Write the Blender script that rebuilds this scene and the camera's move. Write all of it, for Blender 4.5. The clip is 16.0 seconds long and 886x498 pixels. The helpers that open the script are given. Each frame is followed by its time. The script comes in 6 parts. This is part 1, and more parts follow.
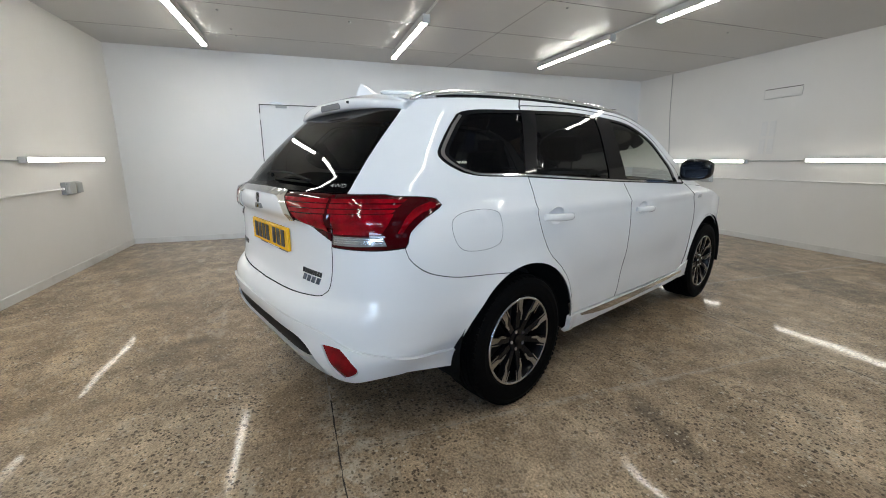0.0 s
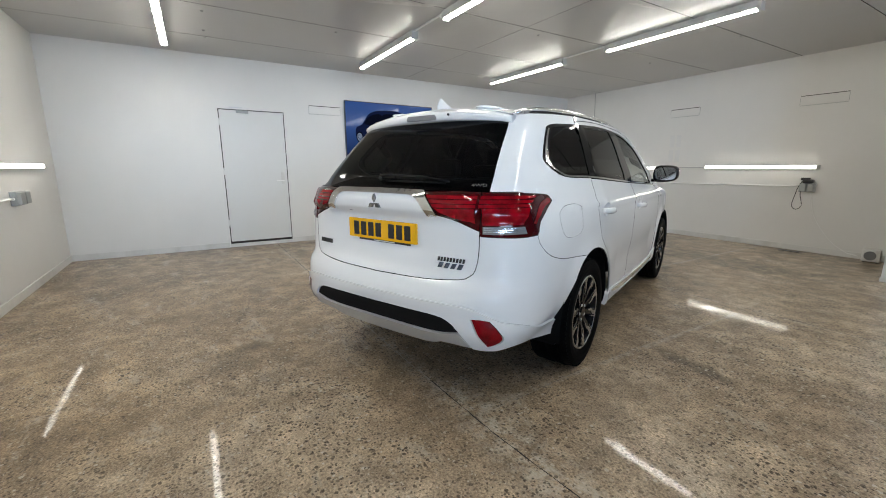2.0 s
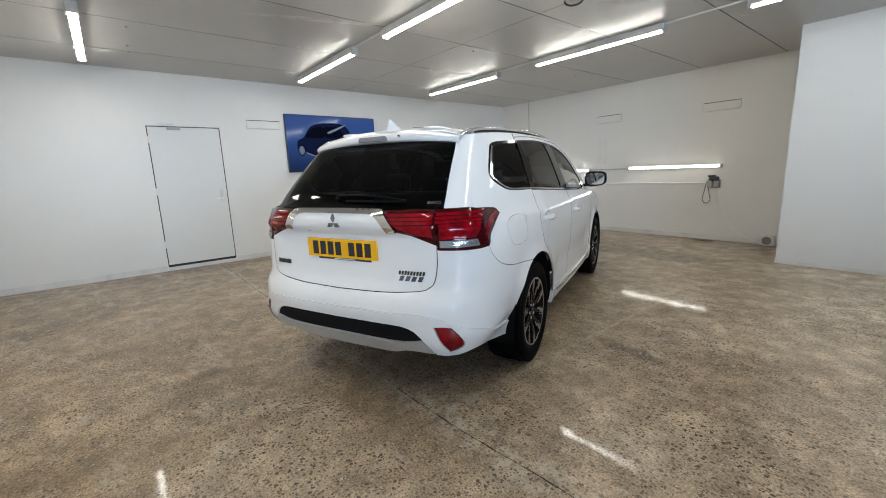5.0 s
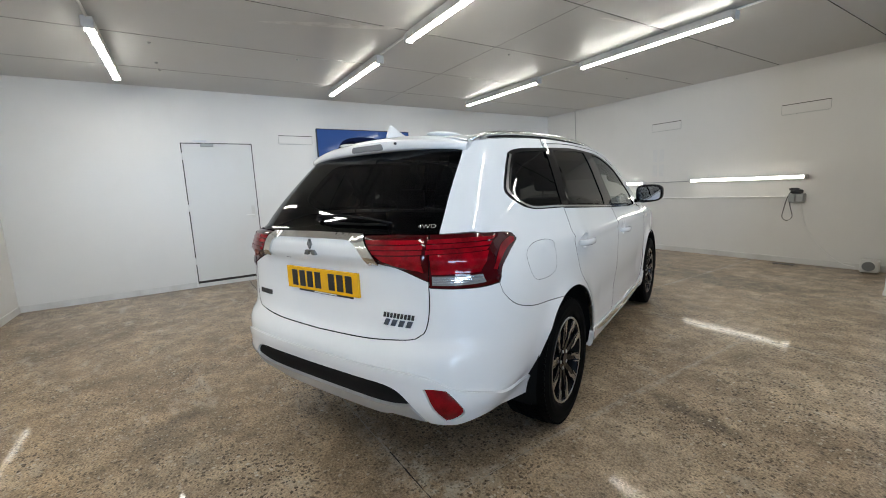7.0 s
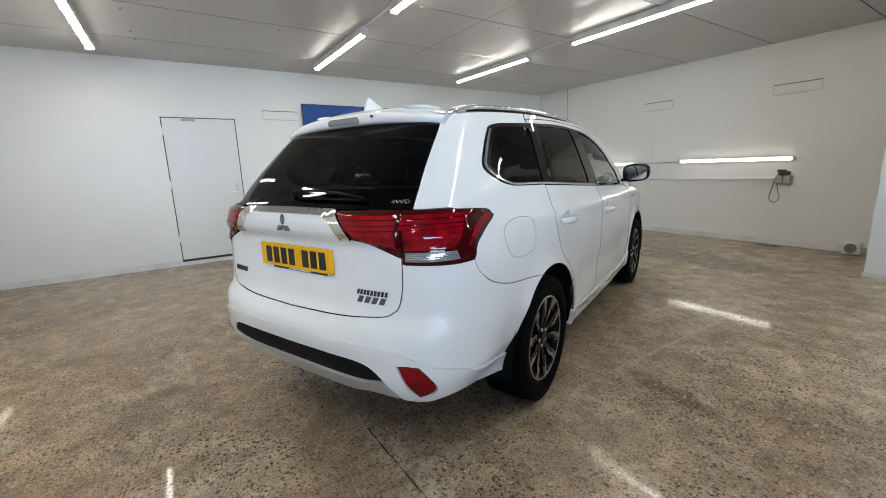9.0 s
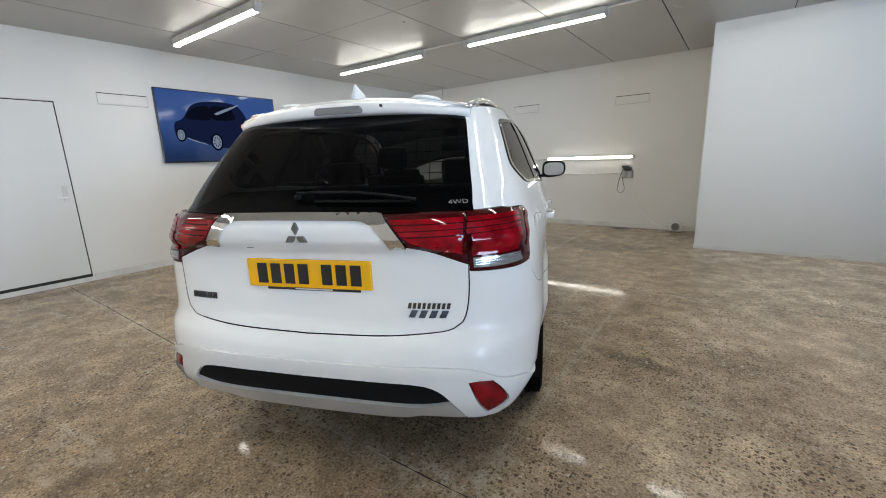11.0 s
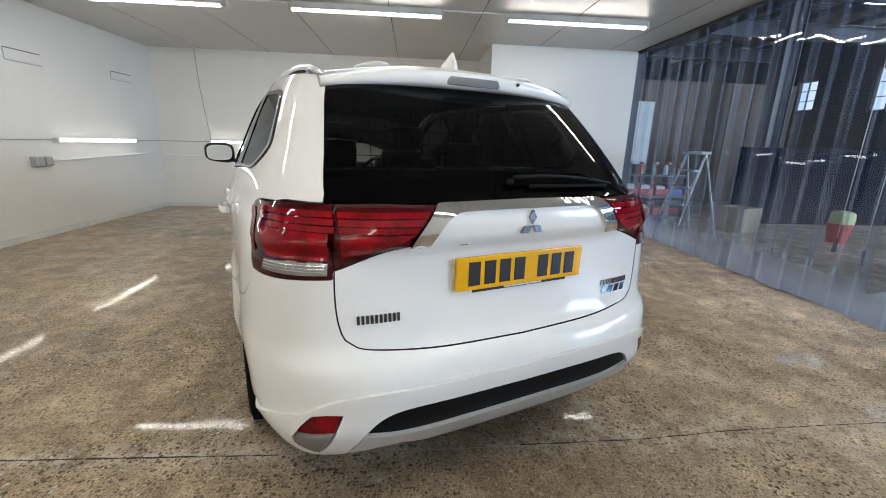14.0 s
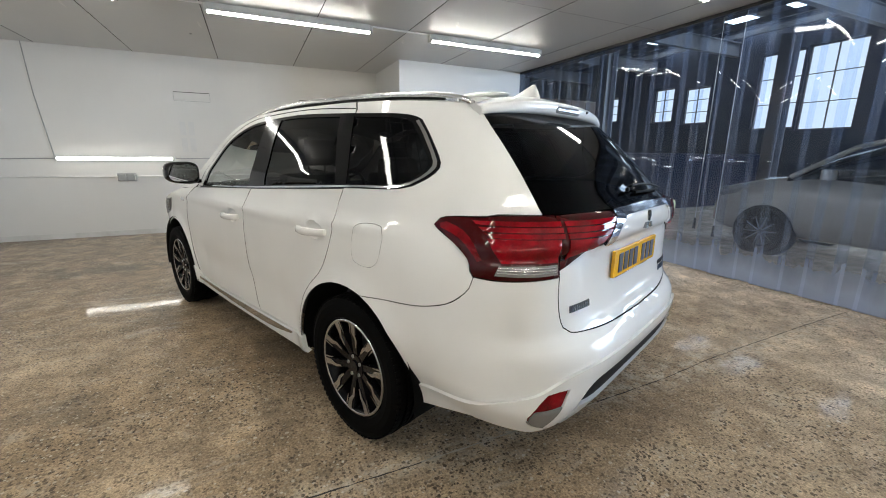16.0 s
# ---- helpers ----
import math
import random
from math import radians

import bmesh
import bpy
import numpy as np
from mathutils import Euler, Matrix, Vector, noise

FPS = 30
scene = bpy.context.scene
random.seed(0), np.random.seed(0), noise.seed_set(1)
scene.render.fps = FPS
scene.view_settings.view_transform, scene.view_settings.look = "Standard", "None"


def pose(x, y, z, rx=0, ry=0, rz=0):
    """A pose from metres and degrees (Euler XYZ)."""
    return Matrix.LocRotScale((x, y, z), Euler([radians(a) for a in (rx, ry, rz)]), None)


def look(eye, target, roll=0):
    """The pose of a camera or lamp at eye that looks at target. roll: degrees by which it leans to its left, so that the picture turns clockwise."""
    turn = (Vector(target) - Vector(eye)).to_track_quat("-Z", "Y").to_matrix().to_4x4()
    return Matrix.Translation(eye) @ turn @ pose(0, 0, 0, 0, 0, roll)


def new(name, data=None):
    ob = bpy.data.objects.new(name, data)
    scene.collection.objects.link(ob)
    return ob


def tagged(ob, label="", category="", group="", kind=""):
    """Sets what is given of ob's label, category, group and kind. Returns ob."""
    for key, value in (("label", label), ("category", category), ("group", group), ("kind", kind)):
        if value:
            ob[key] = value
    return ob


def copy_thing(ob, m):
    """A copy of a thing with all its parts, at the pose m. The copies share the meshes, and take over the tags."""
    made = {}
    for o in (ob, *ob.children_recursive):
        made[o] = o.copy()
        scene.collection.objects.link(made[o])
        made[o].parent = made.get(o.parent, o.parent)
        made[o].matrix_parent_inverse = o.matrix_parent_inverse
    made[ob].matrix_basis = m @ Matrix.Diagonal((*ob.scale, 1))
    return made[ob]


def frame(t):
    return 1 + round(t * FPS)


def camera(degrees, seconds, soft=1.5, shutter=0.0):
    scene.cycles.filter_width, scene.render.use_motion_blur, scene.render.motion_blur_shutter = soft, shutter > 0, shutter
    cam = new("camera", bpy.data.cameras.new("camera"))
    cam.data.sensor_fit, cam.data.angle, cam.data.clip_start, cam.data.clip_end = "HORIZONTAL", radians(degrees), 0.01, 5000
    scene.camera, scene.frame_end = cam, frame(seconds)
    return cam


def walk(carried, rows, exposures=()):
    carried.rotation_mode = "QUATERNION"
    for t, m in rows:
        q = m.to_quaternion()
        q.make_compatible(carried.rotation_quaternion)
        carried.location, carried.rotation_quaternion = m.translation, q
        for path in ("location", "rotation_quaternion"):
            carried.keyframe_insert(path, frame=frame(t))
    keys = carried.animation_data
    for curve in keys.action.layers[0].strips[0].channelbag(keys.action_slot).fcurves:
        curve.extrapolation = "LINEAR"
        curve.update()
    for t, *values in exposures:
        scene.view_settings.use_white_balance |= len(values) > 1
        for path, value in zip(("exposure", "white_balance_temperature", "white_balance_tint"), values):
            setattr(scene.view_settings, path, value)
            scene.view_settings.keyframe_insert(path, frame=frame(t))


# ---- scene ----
cam = camera(95.0, 16.0, 1.0)
PATH = [
    (0, (2.196, 0.291, 1.286), (0.342, 0.904, 0.854), 0.0),
    (0.5, (2.171, -0.025, 1.293), (0.353, 0.696, 0.877), 0.3),
    (1, (2.116, -0.239, 1.274), (0.343, 0.596, 0.874), 0.4),
    (1.5, (2.062, -0.478, 1.266), (0.336, 0.453, 0.875), 0.4),
    (2, (2.092, -0.771, 1.266), (0.415, 0.244, 0.872), 0.0),
    (2.5, (2.174, -1.005, 1.312), (0.543, 0.081, 0.912), -0.3),
    (3, (2.194, -1.04, 1.315), (0.618, 0.118, 0.899), -0.6),
    (3.5, (2.197, -1.055, 1.289), (0.663, 0.158, 0.868), -0.9),
    (4, (2.215, -1.048, 1.319), (0.712, 0.208, 0.914), -1.1),
    (4.2, (2.217, -1.024, 1.334), (0.716, 0.233, 0.926), -1.5),
    (6.5, (1.955, -0.565, 1.341), (0.327, 0.564, 1.065), -2.6),
    (7, (1.912, -0.416, 1.333), (0.237, 0.636, 1.036), -2.5),
    (7.5, (1.939, -0.336, 1.313), (0.239, 0.665, 0.984), -2.3),
    (8, (1.951, -0.298, 1.308), (0.243, 0.678, 0.948), -1.9),
    (8.5, (1.95, -0.295, 1.309), (0.259, 0.703, 0.927), -2.0),
    (9, (1.927, -0.337, 1.307), (0.283, 0.732, 0.915), -2.0),
    (9.5, (1.834, -0.447, 1.318), (0.266, 0.73, 0.926), -2.2),
    (10, (1.705, -0.553, 1.329), (0.245, 0.756, 0.936), -2.4),
    (10.2, (1.633, -0.596, 1.325), (0.223, 0.766, 0.929), -2.5),
    (12.3, (0.63, -1.113, 1.336), (0.039, 0.735, 0.852), 0.3),
    (12.5, (0.518, -1.141, 1.335), (0.018, 0.733, 0.847), 0.6),
    (13, (0.214, -1.22, 1.321), (-0.065, 0.698, 0.825), 1.1),
    (13.5, (-0.079, -1.226, 1.306), (-0.136, 0.709, 0.806), 1.5),
    (14, (-0.383, -1.212, 1.321), (-0.23, 0.719, 0.824), 1.7),
    (14.5, (-0.732, -1.224, 1.328), (-0.387, 0.685, 0.843), 1.6),
    (15, (-1.031, -1.175, 1.31), (-0.51, 0.698, 0.842), 1.3),
    (15.5, (-1.278, -1.104, 1.32), (-0.584, 0.715, 0.86), 1.0),
    (16, (-1.53, -1.141, 1.347), (-0.706, 0.625, 0.897), 0.5),
]
walk(cam, [(t, look(eye, target, roll)) for t, eye, target, roll in PATH], [(0.0, 0.0), (10.2, 0.0), (12.3, 0.16), (16.0, 0.17)])

# ---------------------------------------------------------------- light and exposure
world = bpy.data.worlds.new("world")
scene.world = world
world.use_nodes = True
wn = world.node_tree
wn.nodes["Background"].inputs[1].default_value = 0.10
sky = wn.nodes.new("ShaderNodeTexSky")
sky.sky_type = "NISHITA"
sky.sun_disc = False
sky.sun_elevation, sky.sun_rotation = radians(40), radians(60)
wn.links.new(sky.outputs[0], wn.nodes["Background"].inputs[0])
scene.view_settings.exposure = 0.0

# the workshop beyond the curtain: its far wall and its open roller door
HX, DOOR0, DOOR1 = 14.2, -6.2, 0.6
day = bpy.data.lights.new("door_daylight", "AREA")
day.shape, day.size, day.size_y, day.energy, day.color = "RECTANGLE", 6.8, 4.3, 2050.0, (0.66, 0.83, 1.0)
new("door_daylight", day).matrix_world = look((HX - 0.1, (DOOR0 + DOOR1) / 2, 2.2), (0, 0.5, 1.0))

LED = 50.0          # strength of the ceiling tubes
LED_WALL = 15.0     # strength of the wall tubes

# the room: x from the door wall to the strip curtain, y from the near wall to the far wall
X0, X1, Y0, Y1, CEIL = -5.18, 3.28, -2.32, 7.15, 2.89
NIBX, NIBY = 0.86, 5.76


# ---------------------------------------------------------------- helpers
def part(name, bm, material, parent=None, label="", smooth=False):
    """Links a bmesh as one mesh object, under parent if given."""
    me = bpy.data.meshes.new(name)
    bm.to_mesh(me)
    bm.free()
    if smooth:
        for p in me.polygons:
            p.use_smooth = True
    for m in material if isinstance(material, (list, tuple)) else [material]:
        me.materials.append(m)
    ob = new(name, me)
    if parent:
        ob.parent = parent
    return tagged(ob, label)


def thing(name, label, category, m=None, group="", kind=""):
    ob = new(name)
    if m:
        ob.matrix_basis = m
    return tagged(ob, label, category, group, kind)


def box(bm, a, b, bevel=0.0):
    """A box from corner a to corner b in bm."""
    c = [(a[i] + b[i]) / 2 for i in range(3)]
    d = [abs(b[i] - a[i]) for i in range(3)]
    r = bmesh.ops.create_cube(bm, size=1, matrix=Matrix.Translation(c) @ Matrix.Diagonal((*d, 1)))
    if bevel:
        vs = set(r["verts"])
        es = [e for e in bm.edges if e.verts[0] in vs and e.verts[1] in vs]
        bmesh.ops.bevel(bm, geom=es, offset=bevel, segments=2, affect="EDGES", profile=0.6)
    return bm


def boxed(a, b, bevel=0.0):
    return box(bmesh.new(), a, b, bevel)


def rod(bm, a, b, r, n=12, r2=None):
    """A round bar from a to b."""
    a, b = Vector(a), Vector(b)
    d = b - a
    m = Matrix.Translation((a + b) / 2) @ d.to_track_quat("Z", "Y").to_matrix().to_4x4()
    bmesh.ops.create_cone(bm, cap_ends=True, segments=n, radius1=r, radius2=r if r2 is None else r2, depth=d.length, matrix=m)
    return bm


def pipe(bm, pts, r, n=8):
    """A tube along points."""
    pts = [Vector(p) for p in pts]
    rings = []
    for i, p in enumerate(pts):
        d = (pts[min(i + 1, len(pts) - 1)] - pts[max(i - 1, 0)]).normalized()
        q = d.to_track_quat("Z", "Y").to_matrix()
        rings.append([bm.verts.new(p + q @ Vector((r * math.cos(2 * math.pi * k / n), r * math.sin(2 * math.pi * k / n), 0))) for k in range(n)])
    for s, t in zip(rings, rings[1:]):
        for k in range(n):
            bm.faces.new((s[k], s[(k + 1) % n], t[(k + 1) % n], t[k]))
    bm.faces.new(rings[0][::-1])
    bm.faces.new(rings[-1])
    return bm


# ---------------------------------------------------------------- materials
def mat(name, color, rough=0.5, metal=0.0, **more):
    m = bpy.data.materials.new(name)
    m.use_nodes = True
    b = m.node_tree.nodes["Principled BSDF"]
    b.inputs["Base Color"].default_value = (*color, 1)
    b.inputs["Roughness"].default_value = rough
    b.inputs["Metallic"].default_value = metal
    for k, v in more.items():
        b.inputs[k.replace("_", " ")].default_value = v
    return m


def nodes(m):
    t = m.node_tree
    b = t.nodes["Principled BSDF"]

    def add(kind, **props):
        n = t.nodes.new(kind)
        for k, v in props.items():
            if k == "blend_type":
                n.blend_type = v
            elif k == "operation":
                n.operation = v
            elif k == "data_type":
                n.data_type = v
            elif k == "feature":
                n.feature = v
            else:
                n.inputs[k.replace("_", " ")].default_value = v
        return n

    return t, b, add, t.links.new


def coords(add, link, scale=1.0, stretch=(1, 1, 1)):
    c = add("ShaderNodeTexCoord")
    m = add("ShaderNodeMapping")
    m.inputs["Scale"].default_value = [scale * s for s in stretch]
    link(c.outputs["Object"], m.inputs["Vector"])
    return m.outputs["Vector"]


def ramp(add, link, src, stops):
    r = add("ShaderNodeValToRGB")
    e = r.color_ramp.elements
    while len(e) < len(stops):
        e.new(0.5)
    for k, (p, c) in zip(e, stops):
        k.position = p
        k.color = (*c, 1) if len(c) == 3 else c
    link(src, r.inputs[0])
    return r.outputs[0]


def mixed(add, link, fac, a, b, how="MIX"):
    n = add("ShaderNodeMix", data_type="RGBA", blend_type=how)
    for sock, v in ((n.inputs[0], fac), (n.inputs[6], a), (n.inputs[7], b)):
        if isinstance(v, (int, float)):
            sock.default_value = v
        elif isinstance(v, tuple):
            sock.default_value = (*v, 1)
        else:
            link(v, sock)
    return n.outputs[2]


def bumped(add, link, b, height, strength, distance=0.002):
    n = add("ShaderNodeBump", Strength=strength, Distance=distance)
    link(height, n.inputs["Height"])
    link(n.outputs[0], b.inputs["Normal"])


def painted(name, color, rough, dirt=(0.6, 0.58, 0.54), amount=0.25, bump=0.15, scale=1.0):
    """Painted board: faint roller texture, wide smudges and runs."""
    m = mat(name, color, rough)
    t, b, add, link = nodes(m)
    v = coords(add, link)
    big = add("ShaderNodeTexNoise", Scale=0.9 * scale, Detail=5.0, Roughness=0.6)
    runs = add("ShaderNodeTexNoise", Scale=3.0 * scale, Detail=4.0)
    vs = coords(add, link, 1.0, (1, 1, 0.12))
    link(v, big.inputs["Vector"])
    link(vs, runs.inputs["Vector"])
    f = ramp(add, link, big.outputs["Fac"], [(0.45, (0, 0, 0)), (0.75, (1, 1, 1))])
    g = ramp(add, link, runs.outputs["Fac"], [(0.55, (0, 0, 0)), (0.8, (1, 1, 1))])
    fg = mixed(add, link, 0.5, f, g, "ADD")
    k = mixed(add, link, amount, (0, 0, 0), fg)
    link(mixed(add, link, k, color, dirt), b.inputs["Base Color"])
    fine = add("ShaderNodeTexNoise", Scale=260.0, Detail=2.0)
    link(v, fine.inputs["Vector"])
    bumped(add, link, b, fine.outputs["Fac"], bump, 0.001)
    return m


def floor_material():
    """Worn polished concrete: dark stones in a grey-brown paste, scuffs, oil stains and a clear sealer that mirrors at a low angle."""
    m = mat("polished_aggregate_concrete", (0.2, 0.17, 0.14), 0.42)
    t, b, add, link = nodes(m)
    v = coords(add, link)
    cloud = add("ShaderNodeTexNoise", Scale=0.8, Detail=5.0, Roughness=0.6)
    mid = add("ShaderNodeTexNoise", Scale=5.0, Detail=6.0, Roughness=0.65)
    grit = add("ShaderNodeTexNoise", Scale=90.0, Detail=4.0, Roughness=0.7)
    for n in (cloud, mid, grit):
        link(v, n.inputs["Vector"])
    so = add("ShaderNodeSeparateXYZ")
    link(v, so.inputs[0])

    def calc(op, a, c=None, e=None):
        n = add("ShaderNodeMath", operation=op)
        for sock, val in zip(n.inputs, (a, c, e)):
            if isinstance(val, (int, float)):
                sock.default_value = val
            elif val is not None:
                link(val, sock)
        return n.outputs[0]

    base = ramp(add, link, cloud.outputs["Fac"], [(0.32, (0.200, 0.144, 0.091)), (0.5, (0.315, 0.238, 0.158)), (0.68, (0.415, 0.328, 0.232))])
    tone = ramp(add, link, mid.outputs["Fac"], [(0.34, (0.70, 0.69, 0.68)), (0.5, (0.98, 0.98, 0.98)), (0.66, (1.36, 1.36, 1.35))])
    fine = ramp(add, link, grit.outputs["Fac"], [(0.36, (0.60, 0.59, 0.58)), (0.5, (1.0, 1.0, 1.0)), (0.64, (1.48, 1.47, 1.45))])
    col = mixed(add, link, 1.0, base, tone, "MULTIPLY")
    col = mixed(add, link, 1.0, col, fine, "MULTIPLY")
    # pale trodden dust, with the curtain side's blue daylight painted into the colour
    dust_daylight = ramp(add, link, calc("MULTIPLY_ADD", so.outputs[0], 0.12, 0.62), [(0.0, (0.80, 0.78, 0.76)), (0.55, (1.00, 0.985, 0.96)), (0.70, (1.06, 1.09, 1.14)), (0.82, (1.30, 1.37, 1.50)), (1.0, (2.05, 2.20, 2.50))])
    col = mixed(add, link, 1.0, col, dust_daylight, "MULTIPLY")
    # paste worn thin: long chalky scuffs
    scuff = add("ShaderNodeTexNoise", Scale=1.0, Detail=8.0, Roughness=0.75, Distortion=0.6)
    link(coords(add, link, 2.4, (1.0, 2.2, 1.0)), scuff.inputs["Vector"])
    pale = ramp(add, link, scuff.outputs["Fac"], [(0.55, (0, 0, 0)), (0.66, (0.52, 0.52, 0.52))])
    col = mixed(add, link, pale, col, (0.47, 0.42, 0.345))
    chip = add("ShaderNodeTexNoise", Scale=14.0, Detail=7.0, Roughness=0.75)
    link(v, chip.inputs["Vector"])
    torn = ramp(add, link, chip.outputs["Fac"], [(0.44, (0, 0, 0)), (0.60, (1.0, 1.0, 1.0))])

    # chalky worn bands along the joints, from start to end
    def band(axis, place, half, start, end, strength, tint):
        off = calc("ABSOLUTE", calc("SUBTRACT", so.outputs[axis], place))
        near = calc("SUBTRACT", 1.0, calc("DIVIDE", off, half))
        along = so.outputs[1 - axis]
        span = calc("MULTIPLY", calc("GREATER_THAN", along, start), calc("LESS_THAN", along, end))
        k = calc("MULTIPLY", calc("MAXIMUM", near, 0.0), calc("MULTIPLY", span, strength))
        return mixed(add, link, mixed(add, link, 1.0, k, torn, "MULTIPLY"), col, tint)

    col = band(1, 0.38, 0.20, 0.2, 4.0, 0.85, (0.52, 0.475, 0.40))
    col = band(1, 0.33, 0.10, -6.0, 0.2, 0.7, (0.52, 0.48, 0.41))
    col = band(0, 0.52, 0.035, 0.40, 3.40, 0.7, (0.50, 0.455, 0.385))
    col = band(0, -0.835, 0.03, 3.42, 7.1, 1.2, (0.48, 0.44, 0.37))
    col = band(1, 3.42, 0.05, -5.0, 3.2, 0.6, (0.50, 0.455, 0.385))
    # oil and damp stains
    for cx, cy, rx, ry, deep in ((0.85, 1.885, 0.36, 0.10, 0.62), (-3.2, 4.7, 0.75, 0.32, 0.55), (-0.6, 5.35, 1.3, 0.42, 0.45), (-0.65, -0.58, 0.50, 0.36, 0.32), (-1.1, 1.2, 0.9, 1.2, 0.25), (-2.6, 1.4, 0.35, 0.25, 0.35)):
        d = calc("SQRT", calc("ADD", calc("POWER", calc("DIVIDE", calc("SUBTRACT", so.outputs[0], cx), rx), 2.0), calc("POWER", calc("DIVIDE", calc("SUBTRACT", so.outputs[1], cy), ry), 2.0)))
        d = calc("ADD", d, calc("MULTIPLY_ADD", mid.outputs["Fac"], 1.6, -0.8))
        k = ramp(add, link, d, [(0.35, (deep, deep, deep)), (1.0, (0, 0, 0))])
        col = mixed(add, link, k, col, (0.060, 0.047, 0.036))
    # stones, with ragged outlines, bare in patches
    rag = add("ShaderNodeTexNoise", Scale=75.0, Detail=2.0)
    link(v, rag.inputs["Vector"])
    warp = add("ShaderNodeVectorMath", operation="MULTIPLY_ADD")
    link(rag.outputs["Color"], warp.inputs[0])
    warp.inputs[1].default_value = (0.012, 0.012, 0.0)
    link(v, warp.inputs[2])
    worn = add("ShaderNodeTexNoise", Scale=1.3, Detail=4.0, Roughness=0.6)
    link(v, worn.inputs["Vector"])
    bare = ramp(add, link, worn.outputs["Fac"], [(0.36, (0.40, 0.40, 0.40)), (0.60, (1.0, 1.0, 1.0))])
    stones = []
    for scale, lo, hi in ((42.0, 0.33, 0.43), (80.0, 0.36, 0.48)):
        vor = add("ShaderNodeTexVoronoi", Scale=scale, Randomness=1.0)
        link(warp.outputs[0], vor.inputs["Vector"])
        sep = add("ShaderNodeSeparateColor")
        link(vor.outputs["Color"], sep.inputs[0])
        shade = ramp(add, link, sep.outputs[0], [(0.0, (0.030, 0.022, 0.016)), (0.45, (0.060, 0.045, 0.032)), (0.62, (0.15, 0.115, 0.08)), (0.82, (0.36, 0.30, 0.22)), (1.0, (0.58, 0.53, 0.45))])
        near = ramp(add, link, vor.outputs["Distance"], [(lo, (1, 1, 1)), (hi, (0, 0, 0))])
        some = ramp(add, link, sep.outputs[1], [(0.44, (0, 0, 0)), (0.50, (0.85, 0.85, 0.85))])
        k = mixed(add, link, 1.0, near, some, "MULTIPLY")
        k = mixed(add, link, 1.0, k, bare, "MULTIPLY")
        col = mixed(add, link, k, col, shade)
        stones.append(k)
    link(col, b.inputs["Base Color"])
    b.inputs["Specular IOR Level"].default_value = 0.08
    b.inputs["Coat IOR"].default_value = 1.19
    link(ramp(add, link, mid.outputs["Fac"], [(0.30, (0.95, 0.95, 0.95)), (0.5, (0.75, 0.75, 0.75)), (0.72, (0.30, 0.30, 0.30))]), b.inputs["Coat Weight"])
    link(ramp(add, link, mid.outputs["Fac"], [(0.3, (0.03, 0.03, 0.03)), (0.7, (0.10, 0.10, 0.10))]), b.inputs["Coat Roughness"])
    rough = mixed(add, link, 0.5, stones[0], grit.outputs["Fac"])
    bumped(add, link, b, rough, 0.22, 0.001)
    swell = add("ShaderNodeTexNoise", Scale=3.2, Detail=3.0, Roughness=0.6)
    link(v, swell.inputs["Vector"])
    wave = add("ShaderNodeBump", Strength=0.10, Distance=0.012)
    link(swell.outputs["Fac"], wave.inputs["Height"])
    link(wave.outputs[0], b.inputs["Coat Normal"])
    return m


def glow(name, color, strength):
    m = bpy.data.materials.new(name)
    m.use_nodes = True
    t = m.node_tree
    t.nodes.remove(t.nodes["Principled BSDF"])
    e = t.nodes.new("ShaderNodeEmission")
    e.inputs[0].default_value = (*color, 1)
    e.inputs[1].default_value = strength
    t.links.new(e.outputs[0], t.nodes["Material Output"].inputs[0])
    return m


def clear(name, tint, gloss_rough, amount, haze, haze_color):
    """A see-through sheet: part passes through tinted, part is milky, and the surface mirrors."""
    m = bpy.data.materials.new(name)
    m.use_nodes = True
    t = m.node_tree
    t.nodes.remove(t.nodes["Principled BSDF"])
    tr = t.nodes.new("ShaderNodeBsdfTransparent")
    tr.inputs[0].default_value = (*tint, 1)
    df = t.nodes.new("ShaderNodeBsdfDiffuse")
    df.inputs[0].default_value = (*haze_color, 1)
    gl = t.nodes.new("ShaderNodeBsdfGlossy")
    gl.inputs["Roughness"].default_value = gloss_rough
    fr = t.nodes.new("ShaderNodeFresnel")
    fr.inputs[0].default_value = amount
    a = t.nodes.new("ShaderNodeMixShader")
    a.inputs[0].default_value = haze
    t.links.new(tr.outputs[0], a.inputs[1])
    t.links.new(df.outputs[0], a.inputs[2])
    c = t.nodes.new("ShaderNodeMixShader")
    t.links.new(fr.outputs[0], c.inputs[0])
    t.links.new(a.outputs[0], c.inputs[1])
    t.links.new(gl.outputs[0], c.inputs[2])
    t.links.new(c.outputs[0], t.nodes["Material Output"].inputs[0])
    return m


M_WALL = painted("white_wall_paint", (0.685, 0.672, 0.648), 0.40, (0.57, 0.555, 0.525), 0.25)
# closet wall's own white: the light falling there is put into its tone
M_WALL_CLOSET = painted("closet_wall_light_tone", (0.64, 0.64, 0.635), 0.4, (0.54, 0.55, 0.53), 0.15)
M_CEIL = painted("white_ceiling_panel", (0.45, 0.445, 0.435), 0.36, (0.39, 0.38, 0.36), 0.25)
M_SKIRT = painted("white_skirting_paint", (0.64, 0.63, 0.61), 0.4, (0.35, 0.32, 0.28), 0.45, scale=3.0)
M_DOOR = painted("white_door_paint", (0.64, 0.635, 0.62), 0.35, (0.60, 0.57, 0.52), 0.3, scale=2.0)
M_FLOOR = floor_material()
M_JOINT = mat("dark_joint", (0.03, 0.026, 0.022), 0.9)
M_TUBE = glow("led_tube", (1.0, 0.98, 0.90), LED)
